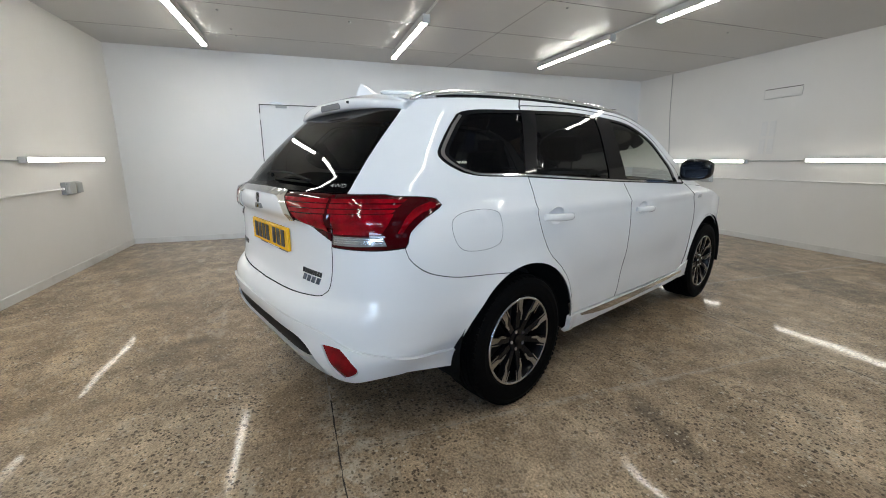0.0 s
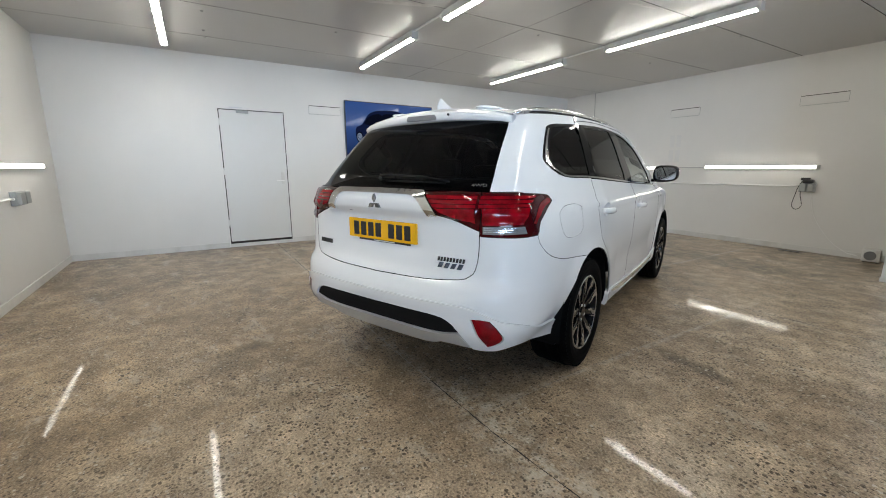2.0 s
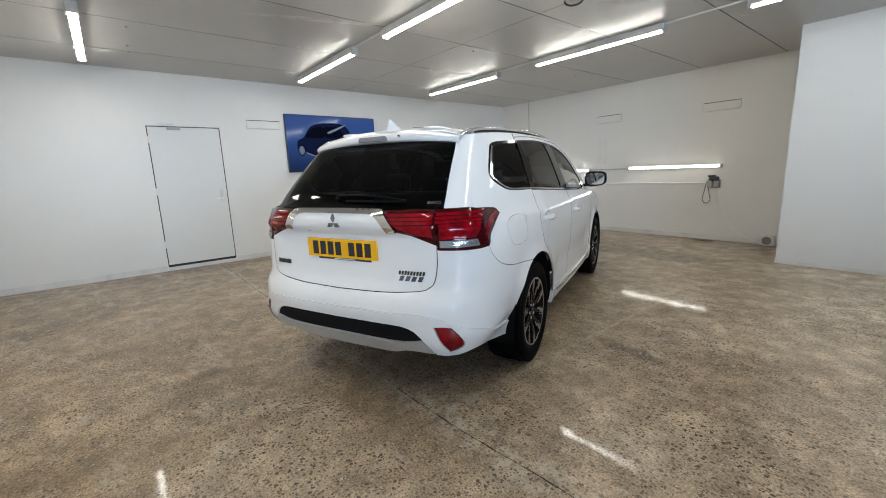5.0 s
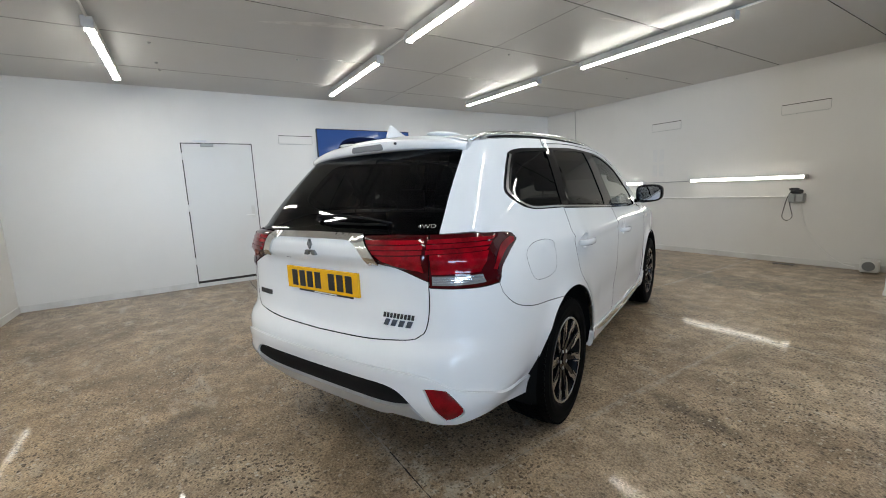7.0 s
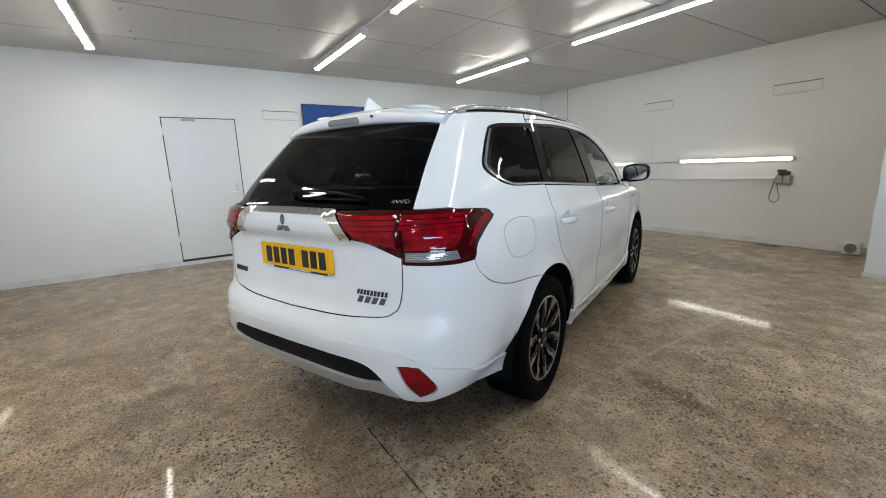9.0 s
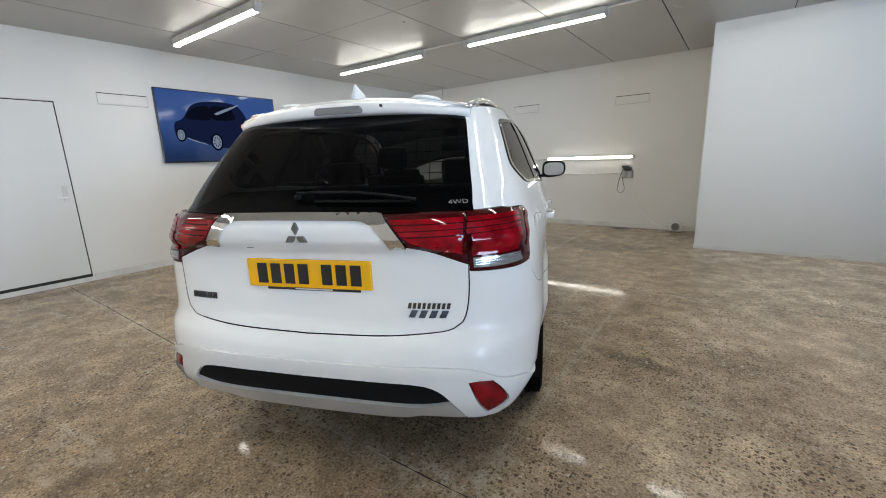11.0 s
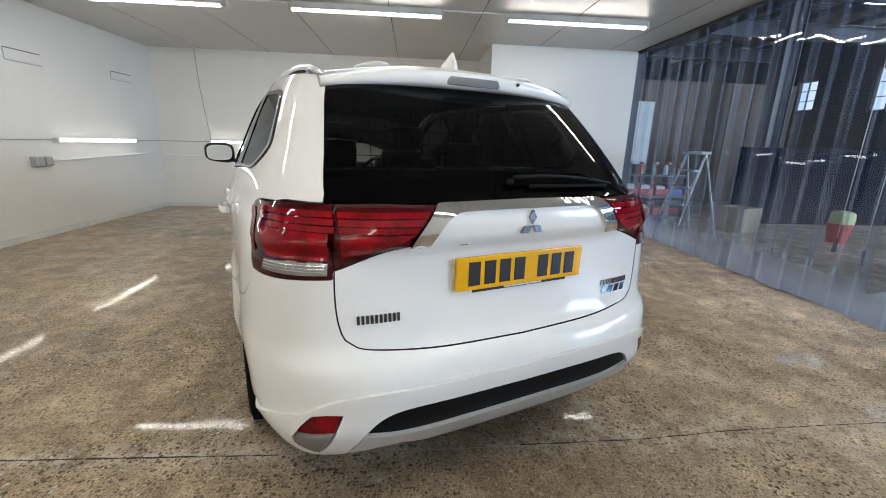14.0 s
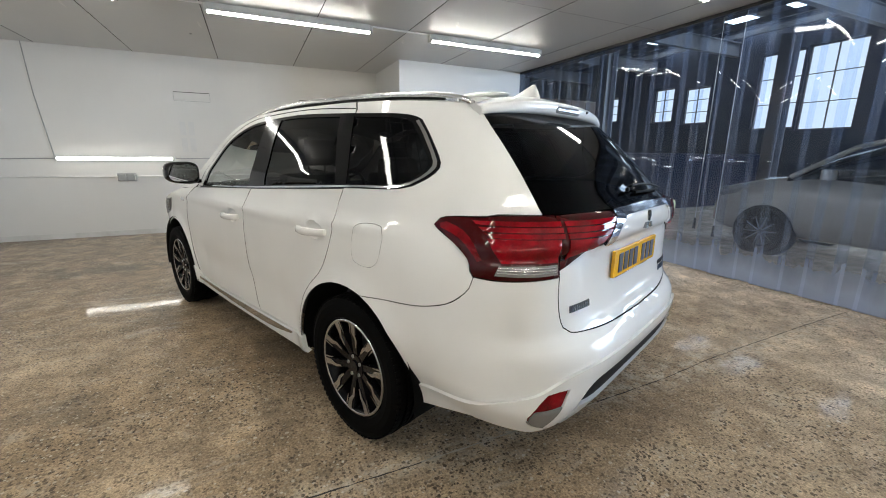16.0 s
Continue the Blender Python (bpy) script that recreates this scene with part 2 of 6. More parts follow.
M_TUBE_WALL = glow("led_tube_wall", (1.0, 0.975, 0.88), LED_WALL)
M_BATTEN = painted("grey_batten_plastic", (0.55, 0.55, 0.53), 0.4, (0.3, 0.28, 0.25), 0.5, scale=6.0)
M_CLIP = mat("steel_clip", (0.55, 0.54, 0.5), 0.35, 1.0)
M_CONDUIT = mat("white_conduit", (0.76, 0.75, 0.73), 0.4)
M_BLACK = mat("black_plastic", (0.012, 0.012, 0.013), 0.45)
M_GREYBOX = mat("grey_socket_plastic", (0.33, 0.34, 0.33), 0.45)
M_STEEL = mat("brushed_steel", (0.6, 0.6, 0.6), 0.3, 1.0)

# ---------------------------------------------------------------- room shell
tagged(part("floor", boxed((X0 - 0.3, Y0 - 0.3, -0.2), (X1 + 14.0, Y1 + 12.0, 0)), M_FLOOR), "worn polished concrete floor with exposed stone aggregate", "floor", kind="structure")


M_FILLER = painted("pale_joint_filler", (0.36, 0.33, 0.28), 0.7, (0.20, 0.175, 0.145), 0.8, scale=12.0)


def joint_line(name, pts, along, width, label, material):
    """A saw-cut joint with an uneven, chipped edge, through points of the floor."""
    rnd = random.Random(5)
    bm = bmesh.new()
    prev = None
    for (ax, ay), (bx_, by_) in zip(pts, pts[1:]):
        n = max(8, int(math.hypot(bx_ - ax, by_ - ay) / 0.04))
        for i in range(n + 1):
            s = i / n
            x, y = ax + (bx_ - ax) * s, ay + (by_ - ay) * s
            w = width * (0.4 + 1.0 * rnd.random())
            d = (rnd.random() - 0.5) * width * 1.0
            if along == "x":
                v = [bm.verts.new((x, y + d - w, 0.002)), bm.verts.new((x, y + d + w, 0.002))]
            else:
                v = [bm.verts.new((x + d - w, y, 0.002)), bm.verts.new((x + d + w, y, 0.002))]
            if prev:
                bm.faces.new((prev[0], v[0], v[1], prev[1]) if along == "y" else (prev[0], prev[1], v[1], v[0])[::-1])
            prev = v
    bmesh.ops.recalc_face_normals(bm, faces=bm.faces)
    return tagged(part(name, bm, material), label, "floor joint", kind="structure")


DARKJ, PALEJ = "dark saw-cut joint across the concrete floor", "saw-cut floor joint filled with pale dust"
joint_line("floor_joint", [(X0, 0.335), (-2.6, 0.325), (-0.95, 0.312)], "x", 0.0042, DARKJ, M_JOINT)
joint_line("floor_joint", [(-0.95, 0.312), (-0.2, 0.318), (0.12, 0.332)], "x", 0.0035, PALEJ, M_FILLER)
joint_line("floor_joint", [(0.12, 0.332), (0.75, 0.350), (1.2, 0.392), (2.4, 0.432), (X1, 0.440)], "x", 0.0032, DARKJ, M_JOINT)
joint_line("floor_joint", [(-0.30, 3.412), (0.6, 3.430), (X1, 3.425)], "x", 0.0035, DARKJ, M_JOINT)
joint_line("floor_joint", [(0.56, 0.46), (0.515, 1.1), (0.50, 2.0), (0.54, 3.40)], "y", 0.0020, PALEJ, M_FILLER)
joint_line("floor_joint", [(-0.84, 3.45), (-0.83, 5.0), (-0.83, Y1)], "y", 0.0030, PALEJ, M_FILLER)

W = 0.12


def wall(name, a, b, label):
    return tagged(part(name, boxed(a, b), M_WALL), label, "wall", kind="structure")


# door wall with a real opening
D0, D1, DTOP = -0.36, 0.59, 2.145
bm = bmesh.new()
box(bm, (X0 - W, Y0 - W, 0), (X0, D0, CEIL))
box(bm, (X0 - W, D1, 0), (X0, Y1 + W, CEIL))
box(bm, (X0 - W, D0, DTOP), (X0, D1, CEIL))
tagged(part("wall_west", bm, M_WALL), "white painted board wall with a door opening", "wall", kind="structure")
wall("wall_south", (X0, Y0 - W, 0), (X1 + 0.1, Y0, CEIL), "white painted board wall")
wall("wall_north", (X0, Y1, 0), (X1 + W, Y1 + W, CEIL), "white painted board wall with strip lights")
bm = bmesh.new()
box(bm, (NIBX, NIBY, 0), (X1, NIBY + W, CEIL))
box(bm, (NIBX, NIBY + W, 0), (NIBX + W, Y1, CEIL))
tagged(part("wall_closet", bm, M_WALL_CLOSET), "white painted boxed-out wall beside the strip curtain", "wall", kind="structure")

# ceiling: panels with open joints, one mesh over a dark backing
SEAMS = [X0 - W, -4.22, -3.05, -1.87, -0.68, 0.45, 1.62, 2.79, X1 + 0.35]
bm = bmesh.new()
for a, b in zip(SEAMS, SEAMS[1:]):
    for c, d in ((Y0 - W, 2.78), (2.78, Y1 + W)):
        box(bm, (a + 0.0045, c + 0.0025, CEIL), (b - 0.0045, d - 0.0025, CEIL + 0.02))
for f in bm.faces:
    f.material_index = 1 if abs(f.normal.z) < 0.5 else 0
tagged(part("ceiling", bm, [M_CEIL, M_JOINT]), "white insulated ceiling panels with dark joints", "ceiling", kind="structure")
tagged(part("ceiling_backing", boxed((X0 - W, Y0 - W, CEIL + 0.026), (X1 + 0.35, Y1 + W, CEIL + 0.12)), M_JOINT), "dark backing above the ceiling panels", "ceiling", kind="structure")

# skirting boards
bm = bmesh.new()
SK, ST = 0.085, 0.014
box(bm, (X0, Y0, 0), (X0 + ST, D0 - 0.02, SK), 0.003)
box(bm, (X0, D1 + 0.02, 0), (X0 + ST, Y1, SK), 0.003)
box(bm, (X0 + ST, Y0, 0), (X1, Y0 + ST, SK), 0.003)
box(bm, (X0 + ST, Y1 - ST, 0), (NIBX, Y1, SK), 0.003)
box(bm, (NIBX - 0.008, NIBY - 0.008, 0), (X1 - 0.02, NIBY, 0.05), 0.002)
tagged(part("baseboard", bm, M_SKIRT), "scuffed white skirting board along the walls", "skirting", kind="structure")

# door
door = thing("door_1", "closed white flush door with dark gaps round it", "door", kind="structure")
part("door_leaf", boxed((X0 - 0.045, D0 + 0.013, 0.091), (X0 - 0.003, D1 - 0.0125, DTOP - 0.0135), 0.002), M_DOOR, door)
part("door_backing", boxed((X0 - W + 0.01, D0, 0.0), (X0 - 0.06, D1, DTOP)), M_JOINT, door, "dark gap behind the door leaf")
part("threshold", boxed((X0 - 0.05, D0, 0.0), (X0 + 0.006, D1, 0.054), 0.003), M_SKIRT, door, "white threshold")
# dark strips put the shade of the gaps round the leaf into colour
for a, b in (((D0 + 0.001, 0.055), (D1 - 0.001, 0.090)), ((D0 + 0.001, 0.090), (D0 + 0.013, DTOP - 0.002)), ((D1 - 0.012, 0.090), (D1 - 0.001, DTOP - 0.002)), ((D0 + 0.013, DTOP - 0.013), (D1 - 0.012, DTOP - 0.002))):
    part("door_seal", boxed((X0 - 0.03, a[0], a[1]), (X0 - 0.004, b[0], b[1])), M_JOINT, door, "dark strip for the shade in the gap round the door")
bm = bmesh.new()
box(bm, (X0 - 0.006, D0 + 0.25, DTOP - 0.055), (X0 + 0.035, D0 + 0.42, DTOP - 0.012), 0.006)
part("door_closer", bm, M_GREYBOX, door, "grey overhead door closer")
bm = bmesh.new()
box(bm, (X0 - 0.004, D0 + 0.16, DTOP + 0.018), (X0 + 0.012, D0 + 0.34, DTOP + 0.036), 0.002)
part("closer_arm", bm, M_STEEL, door, "steel closer arm")
bm = bmesh.new()
box(bm, (X0 - 0.006, D1 - 0.105, 1.00), (X0 + 0.008, D1 - 0.055, 1.19), 0.004)
part("handle_plate", bm, M_SKIRT, door, "pale handle plate")
bm = bmesh.new()
rod(bm, (X0 + 0.005, D1 - 0.08, 1.05), (X0 + 0.05, D1 - 0.08, 1.05), 0.008)
rod(bm, (X0 + 0.05, D1 - 0.072, 1.05), (X0 + 0.05, D1 - 0.19, 1.05), 0.008)
part("door_handle", bm, M_CONDUIT, door, "white lever handle")
for z in (0.35, 1.15, 1.9):
    part("hinge", boxed((X0 - 0.006, D0 - 0.006, z), (X0 + 0.006, D0 + 0.012, z + 0.1), 0.002), M_SKIRT, door)


# ---------------------------------------------------------------- lights
def batten(name, x0, x1, y, label):
    """A ceiling strip light along x: grey body, clips, glowing diffuser."""
    lamp = thing(name, label, "strip light", pose((x0 + x1) / 2, y, CEIL), "ceiling strip lights")
    h = (x1 - x0) / 2
    bm = bmesh.new()
    box(bm, (-h + 0.03, -0.040, -0.078), (h - 0.03, 0.040, 0.0), 0.010)
    part("body", bm, M_BATTEN, lamp, "grey plastic batten body")
    bm = bmesh.new()
    rod(bm, (-h + 0.035, 0, -0.083), (h - 0.035, 0, -0.083), 0.033, 20)
    bmesh.ops.bisect_plane(bm, geom=bm.verts[:] + bm.edges[:] + bm.faces[:], plane_co=(0, 0, -0.0835), plane_no=(0, 0, 1), clear_outer=True)
    for v in bm.verts:
        v.co.z = -0.079 + (v.co.z + 0.0835) * 0.6
    part("diffuser", bm, M_TUBE, lamp, "glowing white diffuser", smooth=False)
    for s in (-1, 1):
        bm = bmesh.new()
        box(bm, (s * h - 0.018 - 0.018 * s, -0.045, -0.104), (s * h + 0.018 - 0.018 * s, 0.045, -0.01), 0.01)
        part("end_cap", bm, M_BATTEN, lamp)
    k = 5
    for i in range(k):
        x = -h + 0.18 + (2 * h - 0.36) * i / (k - 1)
        for s in (-1, 1):
            bm = bmesh.new()
            box(bm, (x - 0.012, s * 0.043, -0.088), (x + 0.012, s * 0.051, -0.050), 0.002)
            part("clip", bm, M_CLIP, lamp)
    return lamp


ROWS_Y = (-0.92, 1.69, 4.20)
SPANS = {-0.92: ((-4.56, -2.70), (-1.95, -0.12), (0.70, 2.54)), 1.69: ((-4.48, -2.62), (-1.94, -0.10), (0.70, 2.56)), 4.20: ((-4.38, -2.57), (-1.84, -0.03), (0.73, 2.53))}
for yy in ROWS_Y:
    for a, b in SPANS[yy]:
        batten("strip_light", a, b, yy, "ceiling strip light with a bright white LED diffuser")
    for (a, b), (c, d) in zip(SPANS[yy], SPANS[yy][1:]):
        bm = rod(bmesh.new(), (b - 0.02, yy, CEIL - 0.011), (c + 0.02, yy, CEIL - 0.011), 0.011, 10)
        tagged(part("light_conduit", bm, M_CONDUIT), "thin conduit between ceiling strip lights", "conduit", "ceiling conduits")


def wall_light(p, along, length, face, label):
    """A wall strip light at height: p is its middle on the wall, along its direction, face the way out."""
    a, f = Vector(along), Vector(face)
    m = Matrix.Translation(p) @ Matrix((a, f, (0, 0, 1))).transposed().to_4x4()
    lamp = thing("wall_light", label, "strip light", m, "wall strip lights")
    h = length / 2
    part("body", boxed((-h, 0, -0.028), (h, 0.046, 0.028), 0.006), M_BATTEN, lamp, "grey batten body")
    bm = bmesh.new()
    rod(bm, (-h + 0.03, 0.046, 0), (h - 0.03, 0.046, 0), 0.022, 16)
    bmesh.ops.bisect_plane(bm, geom=bm.verts[:] + bm.edges[:] + bm.faces[:], plane_co=(0, 0.046, 0), plane_no=(0, -1, 0), clear_outer=True)
    part("diffuser", bm, M_TUBE_WALL, lamp, "glowing white diffuser")
    for s in (-1, 1):
        part("end_cap", boxed((s * (h - 0.014) - 0.016, 0.004, -0.031), (s * (h - 0.014) + 0.016, 0.072, 0.031), 0.008), M_BATTEN, lamp)
    return lamp


WL = "wall strip light with a bright white LED diffuser"
ZL = 1.25
wall_light((-3.455, Y1, ZL), (-1, 0, 0), 1.56, (0, -1, 0), WL)
wall_light((-1.05, Y1, ZL + 0.02), (-1, 0, 0), 1.60, (0, -1, 0), WL)
wall_light((X0, 3.19, ZL - 0.02), (0, 1, 0), 1.58, (1, 0, 0), WL)
wall_light((X0, 5.57, ZL - 0.015), (0, 1, 0), 1.62, (1, 0, 0), WL)
wall_light((-3.675, Y0, ZL + 0.03), (1, 0, 0), 1.68, (0, 1, 0), WL)
wall_light((-1.1, Y0, ZL + 0.03), (1, 0, 0), 1.68, (0, 1, 0), WL)

# ---------------------------------------------------------------- the car's skin
# car frame: x to its right, y ahead from its tail, z up
import mathutils.geometry


def smooth_curve(pts):
    """A monotone cubic through (x, y) points, for numpy arrays."""
    xs, ys = np.array(pts, float).T
    h, d = np.diff(xs), np.diff(ys) / np.diff(xs)
    m = np.zeros(len(xs))
    m[0], m[-1] = d[0], d[-1]
    for i in range(1, len(xs) - 1):
        if d[i - 1] * d[i] > 0:
            a, b = 2 * h[i] + h[i - 1], h[i] + 2 * h[i - 1]
            m[i] = (a + b) / (a / d[i - 1] + b / d[i])

    def f(x):
        x = np.clip(np.asarray(x, float), xs[0], xs[-1])
        i = np.clip(np.searchsorted(xs, x, "right") - 1, 0, len(xs) - 2)
        t = (x - xs[i]) / h[i]
        return (ys[i] * (1 + 2 * t) * (1 - t) ** 2 + h[i] * m[i] * t * (1 - t) ** 2 + ys[i + 1] * t * t * (3 - 2 * t) + h[i] * m[i + 1] * t * t * (t - 1))

    return f


HALF = smooth_curve([(0.15, 0.83), (0.25, 0.855), (0.36, 0.874), (0.5, 0.884), (0.8, 0.894), (0.95, 0.896), (1.03, 0.894), (1.09, 0.876), (1.15, 0.858), (1.20, 0.845), (1.3, 0.800), (1.4, 0.755), (1.5, 0.705), (1.56, 0.668), (1.64, 0.61)])
TAIL = smooth_curve([(0.15, 0.23), (0.26, 0.165), (0.34, 0.118), (0.42, 0.066), (0.47, 0.042), (0.55, 0.022), (0.60, 0.012), (0.64, 0.014), (0.68, 0.035), (0.72, 0.075), (0.80, 0.094), (0.90, 0.102), (0.98, 0.101), (1.012, 0.098), (1.030, 0.076), (1.042, 0.060), (1.10, 0.052), (1.135, 0.062), (1.16, 0.115), (1.2, 0.15), (1.3, 0.24), (1.4, 0.345), (1.5, 0.46), (1.54, 0.51), (1.64, 0.66)])
FULL = smooth_curve([(0.2, 4.8), (0.40, 5.0), (0.47, 4.8), (0.55, 4.3), (0.62, 4.2), (0.72, 4.6), (0.8, 5.0), (0.95, 5.4), (1.06, 4.5), (1.15, 4.2), (1.6, 4.2)])
TAPER = smooth_curve([(0.2, 0.0), (0.5, 0.0), (0.8, 0.35), (0.95, 0.6), (1.03, 0.85), (1.1, 1.0), (1.6, 1.0)])
YC, KW, YF, NOSE = 0.9, 0.85, 3.85, 4.69
WC = KW * math.pi / 2
WF = WC + YF - YC
WHEEL_Y, WHEEL_Z, WHEEL_X = (1.045, 3.715), 0.349, 0.772


def half_at(y, z):
    w = HALF(z) - TAPER(z) * 0.07 * np.clip((1.25 - y) / 0.7, 0, None)
    w = w - 0.042 * np.clip((0.64 - z) / 0.2, 0, 1) * np.exp(-(((y - 0.62) / 0.22) ** 2))
    w = w - 0.058 * np.clip((0.50 - z) / 0.11, 0, 1) * np.where(y < 0.35, np.exp(-(((y - 0.35) / 0.19) ** 2)), 0.28 + 0.72 * np.exp(-(((y - 0.35) / 0.19) ** 2))) * np.clip((1.0 - y) / 0.3, 0, 1)
    hi = np.clip((z - 0.95) / 0.2, 0.35, 1.0)
    return w - 0.115 * hi * np.clip((y - 2.2) / 1.5, 0, None) ** 2


def skin(w, z):
    """The body's surface: w runs round the plan from the middle of the tail (right side positive), z up."""
    w, z = np.broadcast_arrays(np.asarray(w, float), np.asarray(z, float))
    s, a = np.sign(w), np.abs(w)
    s = np.where(s == 0, 1, s)
    n, deep = FULL(z), YC - TAIL(z)
    phi = np.clip(a / KW, 0, math.pi / 2)
    y = np.where(a < WC, 0.5, YC + a - WC)
    y = np.minimum(y, YF)
    sp, cp = np.maximum(np.sin(phi), 1e-9), np.maximum(np.cos(phi), 0)
    for _ in range(10):
        wt = half_at(y, z)
        rho = ((sp / wt) ** n + (cp / deep) ** n) ** (-1 / n)
        y = np.where(a < WC, 0.5 * y + 0.5 * (YC - rho * cp), y)
    x = np.where(a < WC, rho * sp, half_at(y, z))
    psi = np.clip((a - WF) / KW, 0, math.pi / 2)
    nose = NOSE - YF - 0.35 * np.clip((z - 0.75) / 0.4, 0, 1) ** 2
    wf = half_at(np.full_like(y, YF), z)
    r2 = ((np.maximum(np.cos(psi), 0) / wf) ** 2.6 + (np.sin(psi) / nose) ** 2.6) ** (-1 / 2.6)
    x = np.where(a > WF, r2 * np.cos(psi), x)
    y = np.where(a > WF, YF + r2 * np.sin(psi), y)
    side = np.clip((a - 0.95) / 0.3, 0, 1)
    lift = 0.009 * np.exp(-(((z - 1.035 + 0.018 * (y - 1.5)) / 0.016) ** 2)) * side
    lift = lift - 0.012 * np.exp(-(((z - 0.56) / 0.10) ** 2)) * np.clip((y - 1.5) / 0.2, 0, 1) * np.clip((3.2 - y) / 0.2, 0, 1)
    for wy in WHEEL_Y:
        d = np.hypot(y - wy, z - WHEEL_Z)
        low = np.clip((z - 0.38) / 0.25, 0, 1) if wy < 2 else 1.0
        lift = lift + 0.018 * np.exp(-(((d - 0.42) / 0.055) ** 2)) * np.clip((a - 0.8) / 0.2, 0, 1) * np.where(y < wy, low, 1.0)
    x = x + lift
    return np.stack([s * x, y, z], -1)


def skin_normal(w, z):
    e = 2e-3
    a = skin(w + e, z) - skin(w - e, z)
    b = skin(w, z + e) - skin(w, z - e)
    n = np.cross(a, b)
    return n / np.maximum(np.linalg.norm(n, axis=-1, keepdims=True), 1e-9)


def w_of(value, z, axis):
    """The w (right side) at which the skin has that x (axis 0) or y (axis 1) at height z."""
    value, z = np.broadcast_arrays(np.asarray(value, float), np.asarray(z, float))
    lo, hi = np.zeros(value.shape), np.full(value.shape, WC)
    for _ in range(22):
        m = (lo + hi) / 2
        low = skin(m, z)[..., axis] < value
        lo, hi = np.where(low, m, lo), np.where(low, hi, m)
    w = (lo + hi) / 2
    return np.where(value >= YC, WC + value - YC, w) if axis == 1 else w


def bx(*pts):
    """Tail points (x, z) as (w, z)."""
    p = np.array(pts, float)
    w = np.copysign(w_of(np.abs(p[:, 0]), p[:, 1], 0), p[:, 0])
    return [(float(a), float(z)) for a, z in zip(w, p[:, 1])]


def by(*pts):
    """Side points (y, z) as (w, z)."""
    p = np.array(pts, float)
    return [(float(a), float(z)) for a, z in zip(w_of(p[:, 0], p[:, 1], 1), p[:, 1])]


def spline(pts, step=0.02, closed=False):
    """Catmull-Rom through points, resampled."""
    p = [np.array(q, float) for q in pts]
    out = []
    n = len(p)
    for i in range(n if closed else n - 1):
        a, b = p[i], p[(i + 1) % n]
        z0 = p[i - 1] if (i > 0 or closed) else 2 * a - b
        z1 = p[(i + 2) % n] if (i + 2 < n or closed) else 2 * b - a
        k = max(1, int(np.linalg.norm(b - a) / step))
        for j in range(k):
            t = j / k
            out.append(0.5 * (2 * a + (b - z0) * t + (2 * z0 - 5 * a + 4 * b - z1) * t * t + (3 * a - z0 - 3 * b + z1) * t ** 3))
    if not closed:
        out.append(p[-1])
    return out


def loop(*runs, step=0.02):
    """A closed outline of smooth runs that meet at corners."""
    out = []
    for i, r in enumerate(runs):
        nxt = runs[(i + 1) % len(runs)][0]
        s = spline(r, step)
        gap = np.linalg.norm(np.array(s[-1]) - np.array(nxt))
        if gap > 1e-6:
            k = max(1, int(gap / step))
            a, b = np.array(s[-1]), np.array(nxt)
            s += [a + (b - a) * j / k for j in range(1, k)]
        else:
            s = s[:-1]
        out += s
    return [tuple(p) for p in out]


def both(half):
    """A tail outline from its right half, which starts and ends at the middle."""
    while len(half) > 2 and half[-1][0] < 1e-6 and half[-2][0] < 1e-6:
        half = half[:-1]
    return half + [(-w, z) for w, z in half[::-1] if w > 1e-6]


def flip(lp):
    return [(-w, z) for w, z in lp[::-1]]


def shrink(lp, d):
    """An outline moved inwards by d."""
    p = np.array(lp)
    area = 0.5 * np.sum(p[:, 0] * np.roll(p[:, 1], -1) - np.roll(p[:, 0], -1) * p[:, 1])
    t = np.roll(p, -1, 0) - np.roll(p, 1, 0)
    t /= np.maximum(np.linalg.norm(t, axis=1, keepdims=True), 1e-9)
    n = np.stack([-t[:, 1], t[:, 0]], 1) * (1 if area > 0 else -1)
    return [tuple(q) for q in p + n * d]


def inside(pts, loops):
    res = np.zeros(len(pts), bool)
    x, y = pts[:, 0], pts[:, 1]
    for lp in loops:
        p = np.array(lp)
        q = np.roll(p, -1, 0)
        for (x0, y0), (x1, y1) in zip(p, q):
            if y0 == y1:
                continue
            hit = ((y0 > y) != (y1 > y)) & (x < (x1 - x0) * (y - y0) / (y1 - y0) + x0)
            res ^= hit
    return res


